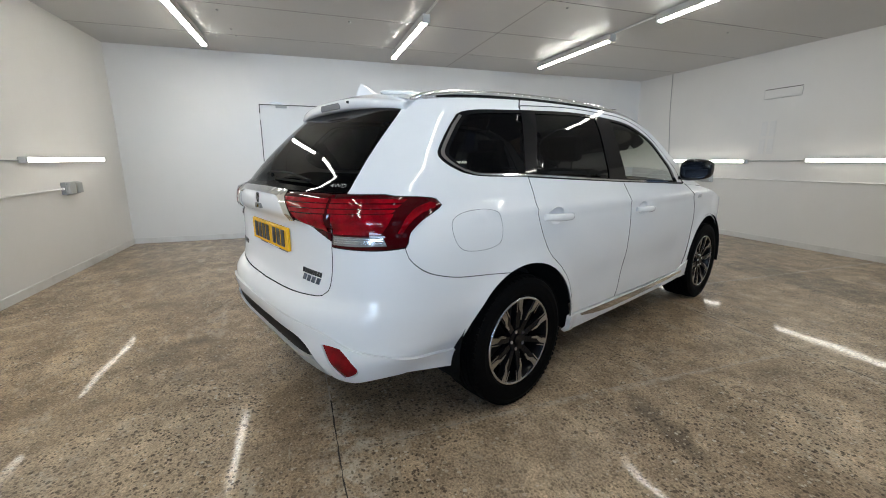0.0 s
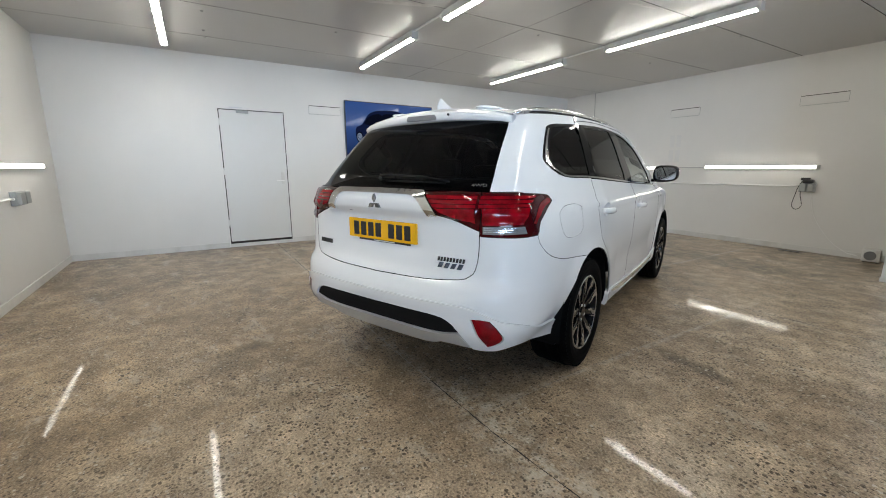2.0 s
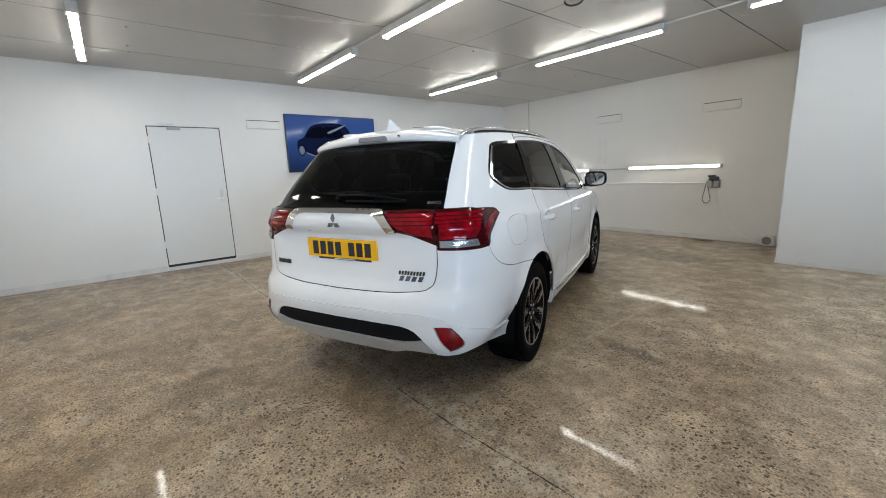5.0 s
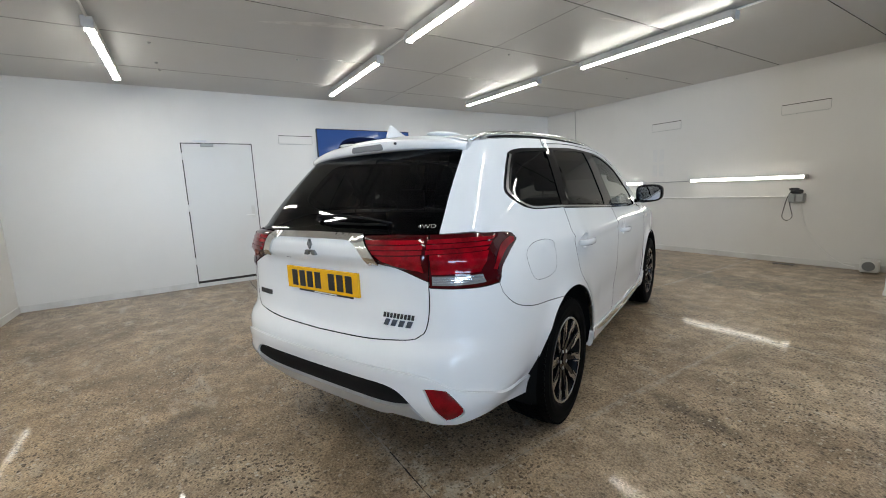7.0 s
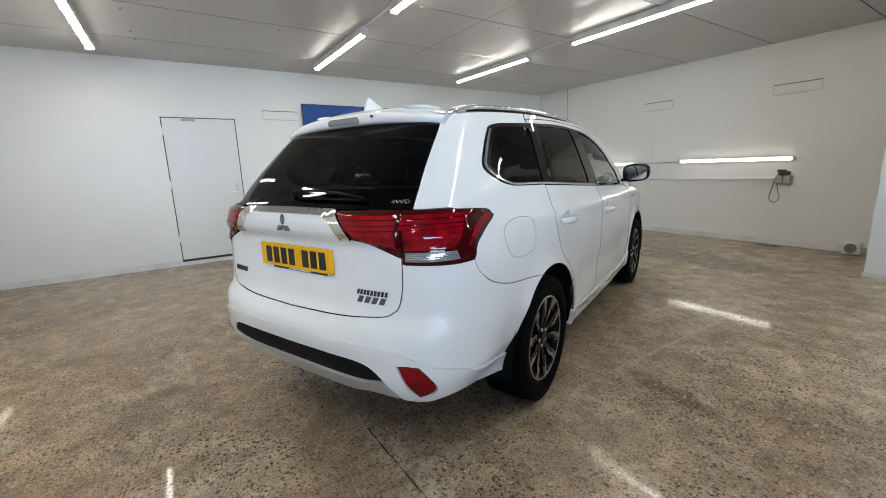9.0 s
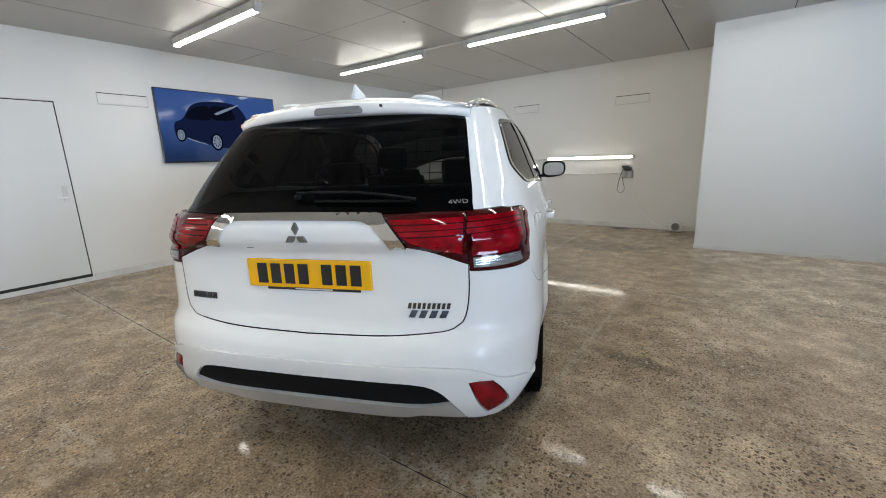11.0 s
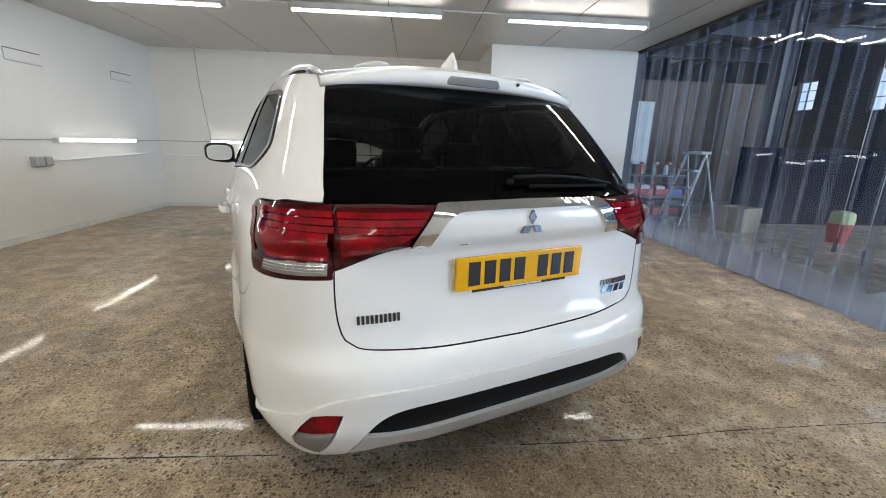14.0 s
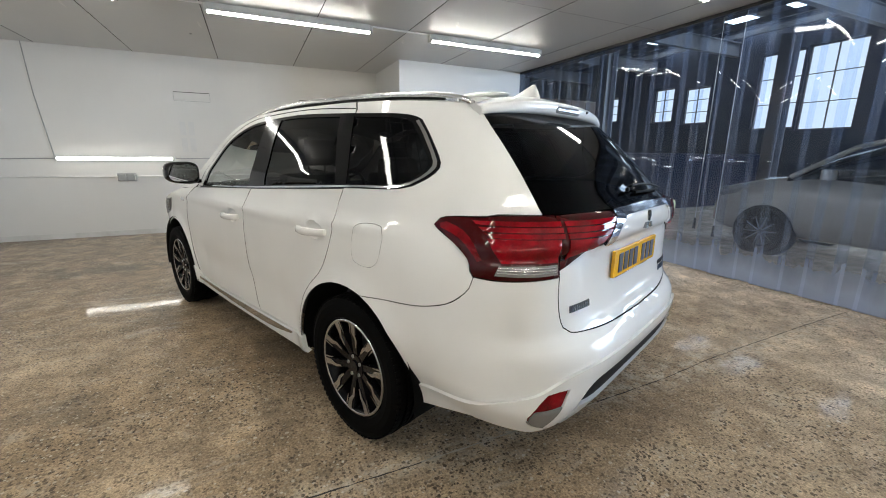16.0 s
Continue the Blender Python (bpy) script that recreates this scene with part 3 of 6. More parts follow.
def sheet(loops, off=0.0, lip=0.012, step=0.03, dome=0.0, place=None, edge_slot=0):
    """A bmesh of the skin inside an outline (further outlines are holes), off metres proud, its edge turned in by lip."""
    place = place or (lambda w, z, o: skin(w, z) + skin_normal(w, z) * np.asarray(o)[..., None])
    edge, edges = [], []
    for lp in loops:
        k = len(edge)
        edge += list(lp)
        edges += [(k + i, k + (i + 1) % len(lp)) for i in range(len(lp))]
    e = np.array(edge)
    lo, hi = e.min(0), e.max(0)
    gx = np.arange(lo[0] + step * 0.5, hi[0], step)
    gz = np.arange(lo[1] + step * 0.5, hi[1], step)
    grid = np.stack(np.meshgrid(gx, gz), -1).reshape(-1, 2)
    if len(grid):
        grid = grid[inside(grid, loops)]
    if len(grid):
        d = np.min(np.linalg.norm(grid[:, None] - e[None], axis=-1), axis=1)
        grid = grid[d > step * 0.45]
    pts = [Vector(p) for p in np.concatenate([e, grid])] if len(grid) else [Vector(p) for p in e]
    delaunay_2d_cdt = mathutils.geometry.delaunay_2d_cdt
    vs, es, fs, *_ = delaunay_2d_cdt(pts, edges, [], 0, 1e-6)
    v2 = np.array([tuple(v) for v in vs])
    cen = np.array([v2[list(f)].mean(0) for f in fs])
    keep = inside(cen, loops)
    o = np.full(len(v2), off)
    if dome:
        dd = np.min(np.linalg.norm(v2[:, None] - e[None], axis=-1), axis=1)
        o = o + dome * (1 - np.exp(-dd / (0.02 if dome > 0 else 0.008)))
    v3 = place(v2[:, 0], v2[:, 1], o)
    vin = place(v2[:, 0], v2[:, 1], o - lip)
    bm = bmesh.new()
    bv = [bm.verts.new(p) for p in v3]
    use = {}
    for f, k in zip(fs, keep):
        if not k:
            continue
        a = v2[list(f)]
        if (a[1][0] - a[0][0]) * (a[2][1] - a[0][1]) - (a[2][0] - a[0][0]) * (a[1][1] - a[0][1]) < 0:
            f = f[::-1]
        try:
            fc = bm.faces.new([bv[i] for i in f])
            fc.smooth = True
        except ValueError:
            continue
        for i in range(len(f)):
            a, b = f[i], f[(i + 1) % len(f)]
            use[(a, b)] = 1
    if lip:
        low = {}
        for a, b in [k for k in use if (k[1], k[0]) not in use]:
            for i in (a, b):
                if i not in low:
                    low[i] = bm.verts.new(vin[i])
            fc = bm.faces.new((bv[b], bv[a], low[a], low[b]))
            fc.smooth = True
            fc.material_index = edge_slot
            ed = bm.edges.get((bv[a], bv[b]))
            if ed:
                ed.smooth = False
    for v in [v for v in bm.verts if not v.link_faces]:
        bm.verts.remove(v)
    return bm


def panel(name, loops, material, parent, off=0.0, lip=0.012, step=0.03, label="", dome=0.0, place=None, gap=False):
    """A body panel; with gap its turned-in edge is coloured dark, as the shade inside the panel gap."""
    if gap:
        return part(name, sheet(loops, off, lip, step, dome, place, 1), [material, M_RUBBERSHADE if gap is True else gap], parent, label)
    return part(name, sheet(loops, off, lip, step, dome, place), material, parent, label)


def bulge(w, z, o):
    """The skin with the tail lamps' swelling round the corner."""
    k = 0.032 * np.exp(-(((np.abs(w) - 0.76) / 0.125) ** 2)) * np.clip((z - 0.955) / 0.11, -0.1, 1.0)
    n = skin_normal(w, z)
    return skin(w, z) + n * np.asarray(o)[..., None] + n * np.array([1.0, 1.0, 0.0]) * k[..., None]


# ---------------------------------------------------------------- car materials
def car_paint():
    m = mat("white_car_paint", (0.77, 0.77, 0.765), 0.5, Coat_Weight=1.0, Coat_Roughness=0.02, Coat_IOR=1.38, Specular_IOR_Level=0.12)
    t, b, add, link = nodes(m)
    v = coords(add, link)
    n = add("ShaderNodeTexNoise", Scale=2.5, Detail=5.0)
    link(v, n.inputs["Vector"])
    link(ramp(add, link, n.outputs["Fac"], [(0.35, (0.755, 0.757, 0.753)), (0.65, (0.785, 0.786, 0.780))]), b.inputs["Base Color"])
    f = add("ShaderNodeTexNoise", Scale=9.0, Detail=3.0)
    link(v, f.inputs["Vector"])
    link(ramp(add, link, f.outputs["Fac"], [(0.35, (0.012, 0.012, 0.012)), (0.75, (0.045, 0.045, 0.045))]), b.inputs["Coat Roughness"])
    return m


def dark_glass(name, tint, body):
    return clear(name, tint, 0.015, 1.28, body, (0.004, 0.004, 0.005))


M_PAINT = car_paint()
M_TINT = dark_glass("privacy_glass", (0.17, 0.175, 0.175), 0.12)
M_TINTSIDE = dark_glass("side_privacy_glass", (0.055, 0.058, 0.058), 0.25)
M_LIGHTGLASS = dark_glass("door_glass", (0.62, 0.66, 0.63), 0.05)
M_CHROME = mat("chrome_trim", (0.72, 0.73, 0.75), 0.09, 1.0)
M_SATIN = mat("satin_silver_trim", (0.66, 0.66, 0.67), 0.26, 1.0)
M_SILVER = mat("silver_paint", (0.58, 0.58, 0.58), 0.35, 0.5)
M_GLOSSBLACK = mat("gloss_black", (0.005, 0.005, 0.006), 0.08, Specular_IOR_Level=0.28)
M_TRIM = mat("black_grained_trim", (0.006, 0.006, 0.007), 0.6, Specular_IOR_Level=0.12)
M_TAILTRIM = mat("bright_chrome_trim", (0.78, 0.79, 0.80), 0.10, 1.0)
M_BADGE = mat("dark_chrome_badge", (0.10, 0.10, 0.105), 0.2, 0.9)
M_EMBLEM = mat("grey_chrome_emblem", (0.24, 0.25, 0.26), 0.25, 1.0)
def red_lens(name, dark, bright):
    """Moulded red plastic: fine flutes and facets, deeper colour in clouds."""
    m = mat(name, bright, 0.05, Specular_IOR_Level=0.4)
    t, b, add, link = nodes(m)
    v = coords(add, link)
    flute = add("ShaderNodeTexVoronoi", Scale=150.0)
    cloud = add("ShaderNodeTexNoise", Scale=14.0, Detail=2.0)
    for n in (flute, cloud):
        link(v, n.inputs["Vector"])
    f = mixed(add, link, 0.15, cloud.outputs["Fac"], flute.outputs["Distance"])
    link(ramp(add, link, f, [(0.32, dark), (0.62, bright)]), b.inputs["Base Color"])
    return m


M_RED = red_lens("red_lamp_lens", (0.09, 0.0006, 0.002), (0.24, 0.001, 0.006))
M_REDDARK = mat("dark_red_lamp_lens", (0.045, 0.0006, 0.0016), 0.05, Specular_IOR_Level=0.4)
M_REDLIT = red_lens("red_light_guide", (0.12, 0.0006, 0.003), (0.29, 0.001, 0.007))
M_CLEARLAMP = mat("clear_reversing_lens", (0.24, 0.235, 0.23), 0.08, 0.2)
M_TYRE = mat("tyre_rubber", (0.004, 0.004, 0.004), 0.7, Specular_IOR_Level=0.04)
M_STOPLENS = mat("smoked_clear_lens", (0.20, 0.20, 0.205), 0.15)
M_RIMBLACK = mat("black_alloy", (0.006, 0.006, 0.007), 0.2, Specular_IOR_Level=0.2)
M_RIMFACE = mat("machined_alloy", (0.46, 0.47, 0.48), 0.26, 1.0)
M_PLATE = mat("yellow_plate", (0.80, 0.42, 0.01), 0.22)
# black rubber, also put on panel edges as the shade in their gaps
M_RUBBERSHADE = mat("black_rubber_gap_shade", (0.004, 0.004, 0.004), 0.8, Specular_IOR_Level=0.15)
# lighter grey shade put on the bumper, quarter panel and flap edges
M_GAPSHADE = mat("grey_gap_shade", (0.16, 0.16, 0.16), 0.7)
M_CABIN = mat("dark_cabin_trim", (0.022, 0.022, 0.024), 0.7)
M_SEAT = mat("black_seat_leather", (0.016, 0.016, 0.017), 0.4)
M_LINER = mat("grey_headliner", (0.03, 0.03, 0.029), 0.9)

CAR = pose(0.023, 0.009, 0, 0, 0, 22.1)
car = thing("estate_car", "white five-door estate car parked on the concrete floor", "car", CAR)

# ---------------------------------------------------------------- outlines
G = 0.003  # half a panel gap


def mid(z):
    return [(0.0, z)]


gate_edge = bx((0.620, 0.966), (0.621, 0.87), (0.614, 0.80), (0.598, 0.754), (0.565, 0.730), (0.49, 0.716), (0.30, 0.702)) + mid(0.696)
lamp_low = bx((0.414, 1.035), (0.50, 1.010), (0.620, 0.966))
chrome_in = mid(1.140) + bx((0.15, 1.140), (0.262, 1.138), (0.303, 1.121), (0.362, 1.037))
gate = both(loop(chrome_in, lamp_low, gate_edge))
chrome = both(loop(mid(1.150) + bx((0.30, 1.148)), bx((0.323, 1.146), (0.412, 1.037)), bx((0.354, 1.034), (0.300, 1.110), (0.262, 1.1265), (0.15, 1.1295)) + mid(1.1295)))
lamp_in = loop(bx((0.327, 1.146), (0.48, 1.150), (0.600, 1.147)), bx((0.600, 1.147), (0.618, 0.968)), bx((0.618, 0.968), (0.50, 1.012), (0.418, 1.036)))
tip = by((0.48, 1.131), (0.535, 1.120), (0.556, 1.097), (0.51, 1.075))
lamp_out = loop(bx((0.603, 1.148), (0.72, 1.145)) + by((0.36, 1.139)) + tip, by((0.51, 1.075), (0.44, 1.040), (0.385, 1.00), (0.36, 0.955), (0.35, 0.943)), by((0.35, 0.943), (0.26, 0.938)) + bx((0.622, 0.943)), bx((0.622, 0.943), (0.603, 1.148)))

glass_side = bx((0.628, 1.152), (0.614, 1.22), (0.596, 1.30), (0.573, 1.40), (0.540, 1.515))
rear_glass = both(loop(mid(1.153) + bx((0.4, 1.153), (0.628, 1.152)), glass_side, bx((0.540, 1.515), (0.45, 1.526), (0.25, 1.537)) + mid(1.540)))

# window band: outer edge of the chrome
belt = by((0.70, 1.228), (0.80, 1.211), (1.06, 1.202), (1.5, 1.176), (2.0, 1.147), (2.5, 1.124), (2.95, 1.108))
nose_up = by((0.70, 1.228), (0.635, 1.262), (0.600, 1.300), (0.622, 1.345), (0.70, 1.430), (0.765, 1.490))
top = by((0.765, 1.490), (0.82, 1.508), (0.95, 1.524), (1.27, 1.541), (1.70, 1.560), (2.05, 1.553), (2.36, 1.524), (2.64, 1.424), (2.83, 1.265), (2.95, 1.125))
dlo = loop(belt, top[::-1], nose_up[::-1])
cant = by((0.535, 1.535), (0.70, 1.560), (1.0, 1.584), (1.4, 1.600), (1.9, 1.606), (2.3, 1.592), (2.6, 1.528), (2.8, 1.428), (3.0, 1.300), (3.25, 1.155), (3.5, 1.070))

AR = 0.427


def arch(wy, a0, a1, r=AR, n=24):
    """Wheel arch edge from angle a0 to a1 (degrees, 0 ahead, 90 up)."""
    return by(*[(wy + r * math.cos(radians(a0 + (a1 - a0) * i / n)), WHEEL_Z + 0.006 + r * 0.985 * math.sin(radians(a0 + (a1 - a0) * i / n))) for i in range(n + 1)])


rear_arch_q = arch(1.045, 4, 108)          # quarter panel's share
rear_arch_b = arch(1.045, 108.5, 187)       # bumper's share
a_end, b_start = rear_arch_q[-1], rear_arch_b[0]
crease = by((0.352, 0.938), (0.362, 0.90), (0.396, 0.862), (0.45, 0.826), (0.55, 0.795), (0.665, 0.777)) + [a_end]
rd_edge = by((1.098, 1.2), (1.116, 1.12), (1.122, 1.02), (1.168, 0.90), (1.238, 0.79), (1.330, 0.712), (1.412, 0.62), (1.462, 0.50), (1.472, 0.42), (1.472, 0.386))
quarter = loop(glass_side[::-1], bx((0.640, 1.150), (0.72, 1.149)) + by((0.36, 1.142), (0.48, 1.134), (0.539, 1.123), (0.560, 1.097), (0.513, 1.071), (0.443, 1.040), (0.389, 1.008), (0.369, 0.96), (0.354, 0.940)), crease, rear_arch_q[::-1], by((1.466, 0.386), (1.472, 0.386)), rd_edge[::-1], by((1.098, 1.2005), (1.06, 1.202), (0.80, 1.211), (0.70, 1.228)), nose_up, by((0.765, 1.490), (0.82, 1.508), (0.95, 1.524), (1.20, 1.5375)), by((1.20, 1.556), (1.23, 1.592)), by((1.23, 1.594), (1.0, 1.584), (0.70, 1.560), (0.535, 1.535)), by((0.535, 1.535)) + bx((0.540, 1.517)))
fuel = by((0.585, 1.02), (0.625, 1.052), (0.70, 1.065), (0.80, 1.064), (0.855, 1.042), (0.875, 0.985), (0.862, 0.912), (0.80, 0.887), (0.70, 0.885), (0.625, 0.902), (0.588, 0.95))
fuel = [tuple(p) for p in spline(fuel, 0.012, True)]
fuel_left = [tuple(p) for p in spline(by((0.800, 1.050), (0.835, 1.066), (0.90, 1.067), (0.955, 1.056), (0.982, 1.020), (0.988, 0.955), (0.975, 0.900), (0.92, 0.882), (0.855, 0.887), (0.815, 0.920), (0.800, 0.985)), 0.012, True)]
CUPS = ((1.270, 0.998), (2.285, 0.961))

rear_door = loop(rd_edge, by((1.475, 0.385), (2.03, 0.377)), by((2.03, 0.377), (2.065, 0.467), (2.108, 0.62), (2.117, 0.777), (2.112, 0.93), (2.080, 1.061), (2.035, 1.145)), by((2.035, 1.145), (1.5, 1.176), (1.104, 1.199)))
front_door = loop(by((2.035, 1.145), (2.080, 1.061), (2.112, 0.93), (2.117, 0.777), (2.108, 0.62), (2.065, 0.467), (2.03, 0.377)), by((2.03, 0.377), (3.0, 0.362), (3.21, 0.375)), by((3.21, 0.375), (3.265, 0.508), (3.322, 0.675), (3.340, 0.821), (3.280, 0.965), (3.20, 1.04), (3.13, 1.088)), by((3.13, 1.088), (2.5, 1.123), (2.035, 1.145)))
fender = loop(by((3.136, 1.088), (3.206, 1.04), (3.286, 0.965), (3.346, 0.821), (3.328, 0.675), (3.271, 0.508), (3.216, 0.375)), by((3.216, 0.375), (3.285, 0.37)), arch(3.715, 178, 8), by((4.14, 0.42)) + [(WF + 0.45, 0.45)], [(WF + 0.45, 0.45), (WF + 0.5, 0.80)], [(WF + 0.45, 0.86), (WF + 0.2, 0.94)] + by((3.7, 1.02), (3.5, 1.055), (3.3, 1.078)))
sill = loop(by((1.463, 0.383), (2.02, 0.372), (3.0, 0.357), (3.25, 0.40)), arch(3.715, 170, 185), by((3.3, 0.31), (3.2, 0.284), (2.4, 0.284), (1.5, 0.288), (1.463, 0.31)))
frame_top = by((1.21, 1.557), (1.27, 1.564), (1.65, 1.584), (2.04, 1.580), (2.38, 1.553), (2.66, 1.448), (2.88, 1.285), (3.06, 1.125))
door_frame = loop(by((1.205, 1.539), (1.27, 1.541), (1.70, 1.560), (2.05, 1.553), (2.36, 1.524), (2.64, 1.424), (2.83, 1.265), (2.95, 1.125), (2.955, 1.11)), by((2.955, 1.108), (3.06, 1.104)), by((3.06, 1.104), (3.06, 1.125)), frame_top[::-1])
roof_side = loop(by((1.21, 1.560), (1.27, 1.567), (1.65, 1.587), (2.04, 1.583), (2.38, 1.556), (2.66, 1.451), (2.88, 1.288), (3.07, 1.125), (3.11, 1.09)), by((3.13, 1.088), (3.5, 1.06)), cant[::-1][:8] + by((1.24, 1.594)))

# bumper, its skirt, fog lamps
skirt_top = mid(0.606) + bx((0.30, 0.609), (0.50, 0.610), (0.61, 0.601), (0.675, 0.578), (0.731, 0.542)) + by((0.225, 0.514), (0.29, 0.494), (0.375, 0.472), (0.48, 0.455), (0.58, 0.438), (0.632, 0.430))
arch_up = [p for p in rear_arch_b if p[1] > 0.430]
bumper = both(loop(gate_edge[::-1] + bx((0.627, 0.940)), bx((0.634, 0.940)) + by((0.26, 0.935), (0.35, 0.939)), by((0.3615, 0.898), (0.3945, 0.860), (0.449, 0.824), (0.55, 0.793), (0.665, 0.775)) + [b_start], arch_up, skirt_top[::-1]))
skirt_low = by((0.628, 0.338), (0.57, 0.350), (0.44, 0.374), (0.34, 0.392), (0.27, 0.400)) + bx((0.76, 0.398), (0.70, 0.376), (0.66, 0.373), (0.606, 0.376))
skirt = both(loop(skirt_top, by((0.628, 0.430), (0.628, 0.338)), skirt_low, bx((0.606, 0.376), (0.562, 0.464)), bx((0.560, 0.468), (0.512, 0.516), (0.435, 0.541), (0.25, 0.544)) + mid(0.542)))
fog = loop(bx((0.618, 0.548), (0.658, 0.550), (0.700, 0.543)), bx((0.700, 0.543), (0.730, 0.506), (0.752, 0.465)), bx((0.752, 0.465), (0.750, 0.446), (0.738, 0.430)), bx((0.738, 0.430), (0.708, 0.409), (0.676, 0.396)), bx((0.676, 0.396), (0.648, 0.462), (0.618, 0.548)), step=0.012)
grille = both(loop(mid(0.539) + bx((0.25, 0.541), (0.433, 0.538), (0.508, 0.513), (0.556, 0.466)), bx((0.556, 0.466), (0.38, 0.440)) + mid(0.436)))
diffuser = both(loop(mid(0.433) + bx((0.38, 0.437), (0.555, 0.462)), bx((0.555, 0.462), (0.600, 0.388)), bx((0.600, 0.388), (0.50, 0.393), (0.43, 0.388)), bx((0.43, 0.388), (0.36, 0.362), (0.25, 0.352)) + mid(0.346)))

# ---------------------------------------------------------------- body panels
tailgate = panel("tailgate", [shrink(gate, G)], M_PAINT, car, step=0.022, gap=True)
panel("tail_trim", [chrome], M_TAILTRIM, car, 0.010, 0.02, 0.02, "satin silver trim bar between the tail lamps")
panel("rear_window", [rear_glass], M_TINT, car, 0.001, 0.006, 0.04, "dark privacy glass")
panel("bumper", [shrink(bumper, 0.0010)], M_PAINT, car, 0.001, 0.006, gap=M_GAPSHADE)
panel("bumper_skirt", [skirt, fog, flip(fog)], M_PAINT, car, 0.013, 0.03, 0.024)
panel("bumper_insert", [grille], M_TRIM, car, 0.004, 0.012, 0.025, "black grained insert")
panel("diffuser", [diffuser], M_SILVER, car, 0.017, 0.02, 0.025, "silver lower diffuser")
for sgn in (1, -1):
    m = (lambda lp: lp) if sgn > 0 else flip
    flap = fuel if sgn > 0 else fuel_left
    panel("quarter_panel", [m(shrink(quarter, 0.0008)), m(flap)], M_PAINT, car, 0.0, 0.006, gap=M_GAPSHADE)
    panel("fuel_flap", [m(shrink(flap, 0.0018))], M_PAINT, car, 0.0, 0.006, gap=M_GAPSHADE)
    cups = [[tuple(p) for p in by(*[(yc + 0.068 * math.cos(a), zc + 0.046 * math.sin(a)) for a in [k * math.pi / 12 for k in range(24)]])] for yc, zc in CUPS]
    rd = panel("rear_door", [m(shrink(rear_door, G)), m(cups[0])], M_PAINT, car, 0.0, 0.006, gap=True)
    fd = panel("front_door", [m(shrink(front_door, G)), m(cups[1])], M_PAINT, car, 0.0, 0.006, gap=True)
    panel("handle_cup", [m(cups[0])], M_PAINT, rd, 0.0, 0.0, 0.012, dome=-0.0095)
    panel("handle_cup", [m(cups[1])], M_PAINT, fd, 0.0, 0.0, 0.012, dome=-0.0095)
    panel("fender", [m(shrink(fender, 0.002))], M_PAINT, car, gap=True)
    panel("sill", [m(sill)], M_PAINT, car, 0.010, 0.03)
    panel("sill_trim", [m(loop(by((1.585, 0.373), (2.2, 0.362), (3.22, 0.350)), by((3.22, 0.330), (2.2, 0.318), (1.85, 0.326), (1.60, 0.356))))], M_CHROME, car, 0.016, 0.012, 0.02, "chrome sill strip")
    panel("door_frame", [m(shrink(door_frame, 0.001))], M_PAINT, car, 0.0, 0.006, gap=True)
    panel("roof_side", [m(shrink(roof_side, 0.001))], M_PAINT, car, 0.0, 0.006, gap=True)
    # window band
    rim = [tuple(p) for p in spline(by((0.74, 1.236), (0.690, 1.265), (0.655, 1.308), (0.680, 1.352), (0.77, 1.446), (0.825, 1.490), (0.87, 1.498), (0.95, 1.508), (1.20, 1.523)))]
    rimo = by((0.715, 1.230), (0.652, 1.262), (0.613, 1.302), (0.636, 1.346), (0.712, 1.430), (0.775, 1.486))
    rimi = by((0.722, 1.237), (0.669, 1.265), (0.633, 1.304), (0.655, 1.3465), (0.734, 1.433), (0.790, 1.482))
    qglass = loop(rim, by((1.20, 1.523), (1.090, 1.214)), by((1.090, 1.214), (0.82, 1.223), (0.74, 1.236)))
    rglass = loop(by((1.160, 1.212), (1.868, 1.169)), by((1.868, 1.169), (1.925, 1.40), (1.945, 1.543)), by((1.945, 1.543), (1.70, 1.545), (1.310, 1.529)), by((1.310, 1.529), (1.160, 1.212)))
    fglass = loop(by((2.068, 1.156), (2.905, 1.118)), by((2.905, 1.118), (2.81, 1.252), (2.62, 1.415), (2.35, 1.510), (2.125, 1.536)), by((2.125, 1.536), (2.105, 1.40), (2.068, 1.156)))
    panel("window_surround", [m(shrink(dlo, 0.001)), m(shrink(qglass, 0.003)), m(shrink(rglass, 0.003)), m(shrink(fglass, 0.003))], M_GLOSSBLACK, car, 0.002, 0.01, 0.025, "gloss black window pillars and surround")
    panel("window_trim", [m(loop(rimo, rimi[::-1]))], M_CHROME, car, 0.006, 0.006, 0.012, "chrome window surround")
    panel("belt_trim", [m(loop(by((0.715, 1.230), (0.80, 1.2135), (1.06, 1.2045), (1.5, 1.1785), (2.0, 1.1495), (2.5, 1.1265), (2.94, 1.1105)), by((2.94, 1.117), (2.5, 1.134), (2.0, 1.158), (1.5, 1.187), (1.06, 1.213), (0.80, 1.2215), (0.725, 1.239))))], M_CHROME, car, 0.006, 0.008, 0.012, "chrome strip under the windows")
    panel("quarter_window", [m(qglass)], M_TINTSIDE, car, -0.001, 0.004, 0.04, "dark privacy glass")
    panel("rear_door_window", [m(rglass)], M_TINTSIDE, car, -0.003, 0.004, 0.04, "dark privacy glass")
    panel("front_door_window", [m(fglass)], M_LIGHTGLASS, car, -0.003, 0.004, 0.04, "clear door glass")
    # lamps
    lo = panel("tail_lamp", [m(lamp_out)], M_REDDARK, car, 0.003, 0.06, 0.02, "dark red tail lamp with a clear reversing lens", 0.004, bulge)
    li = panel("tail_lamp", [m(lamp_in)], M_REDDARK, car, 0.003, 0.03, 0.02, "dark red inner tail lamp", 0.004, bulge)
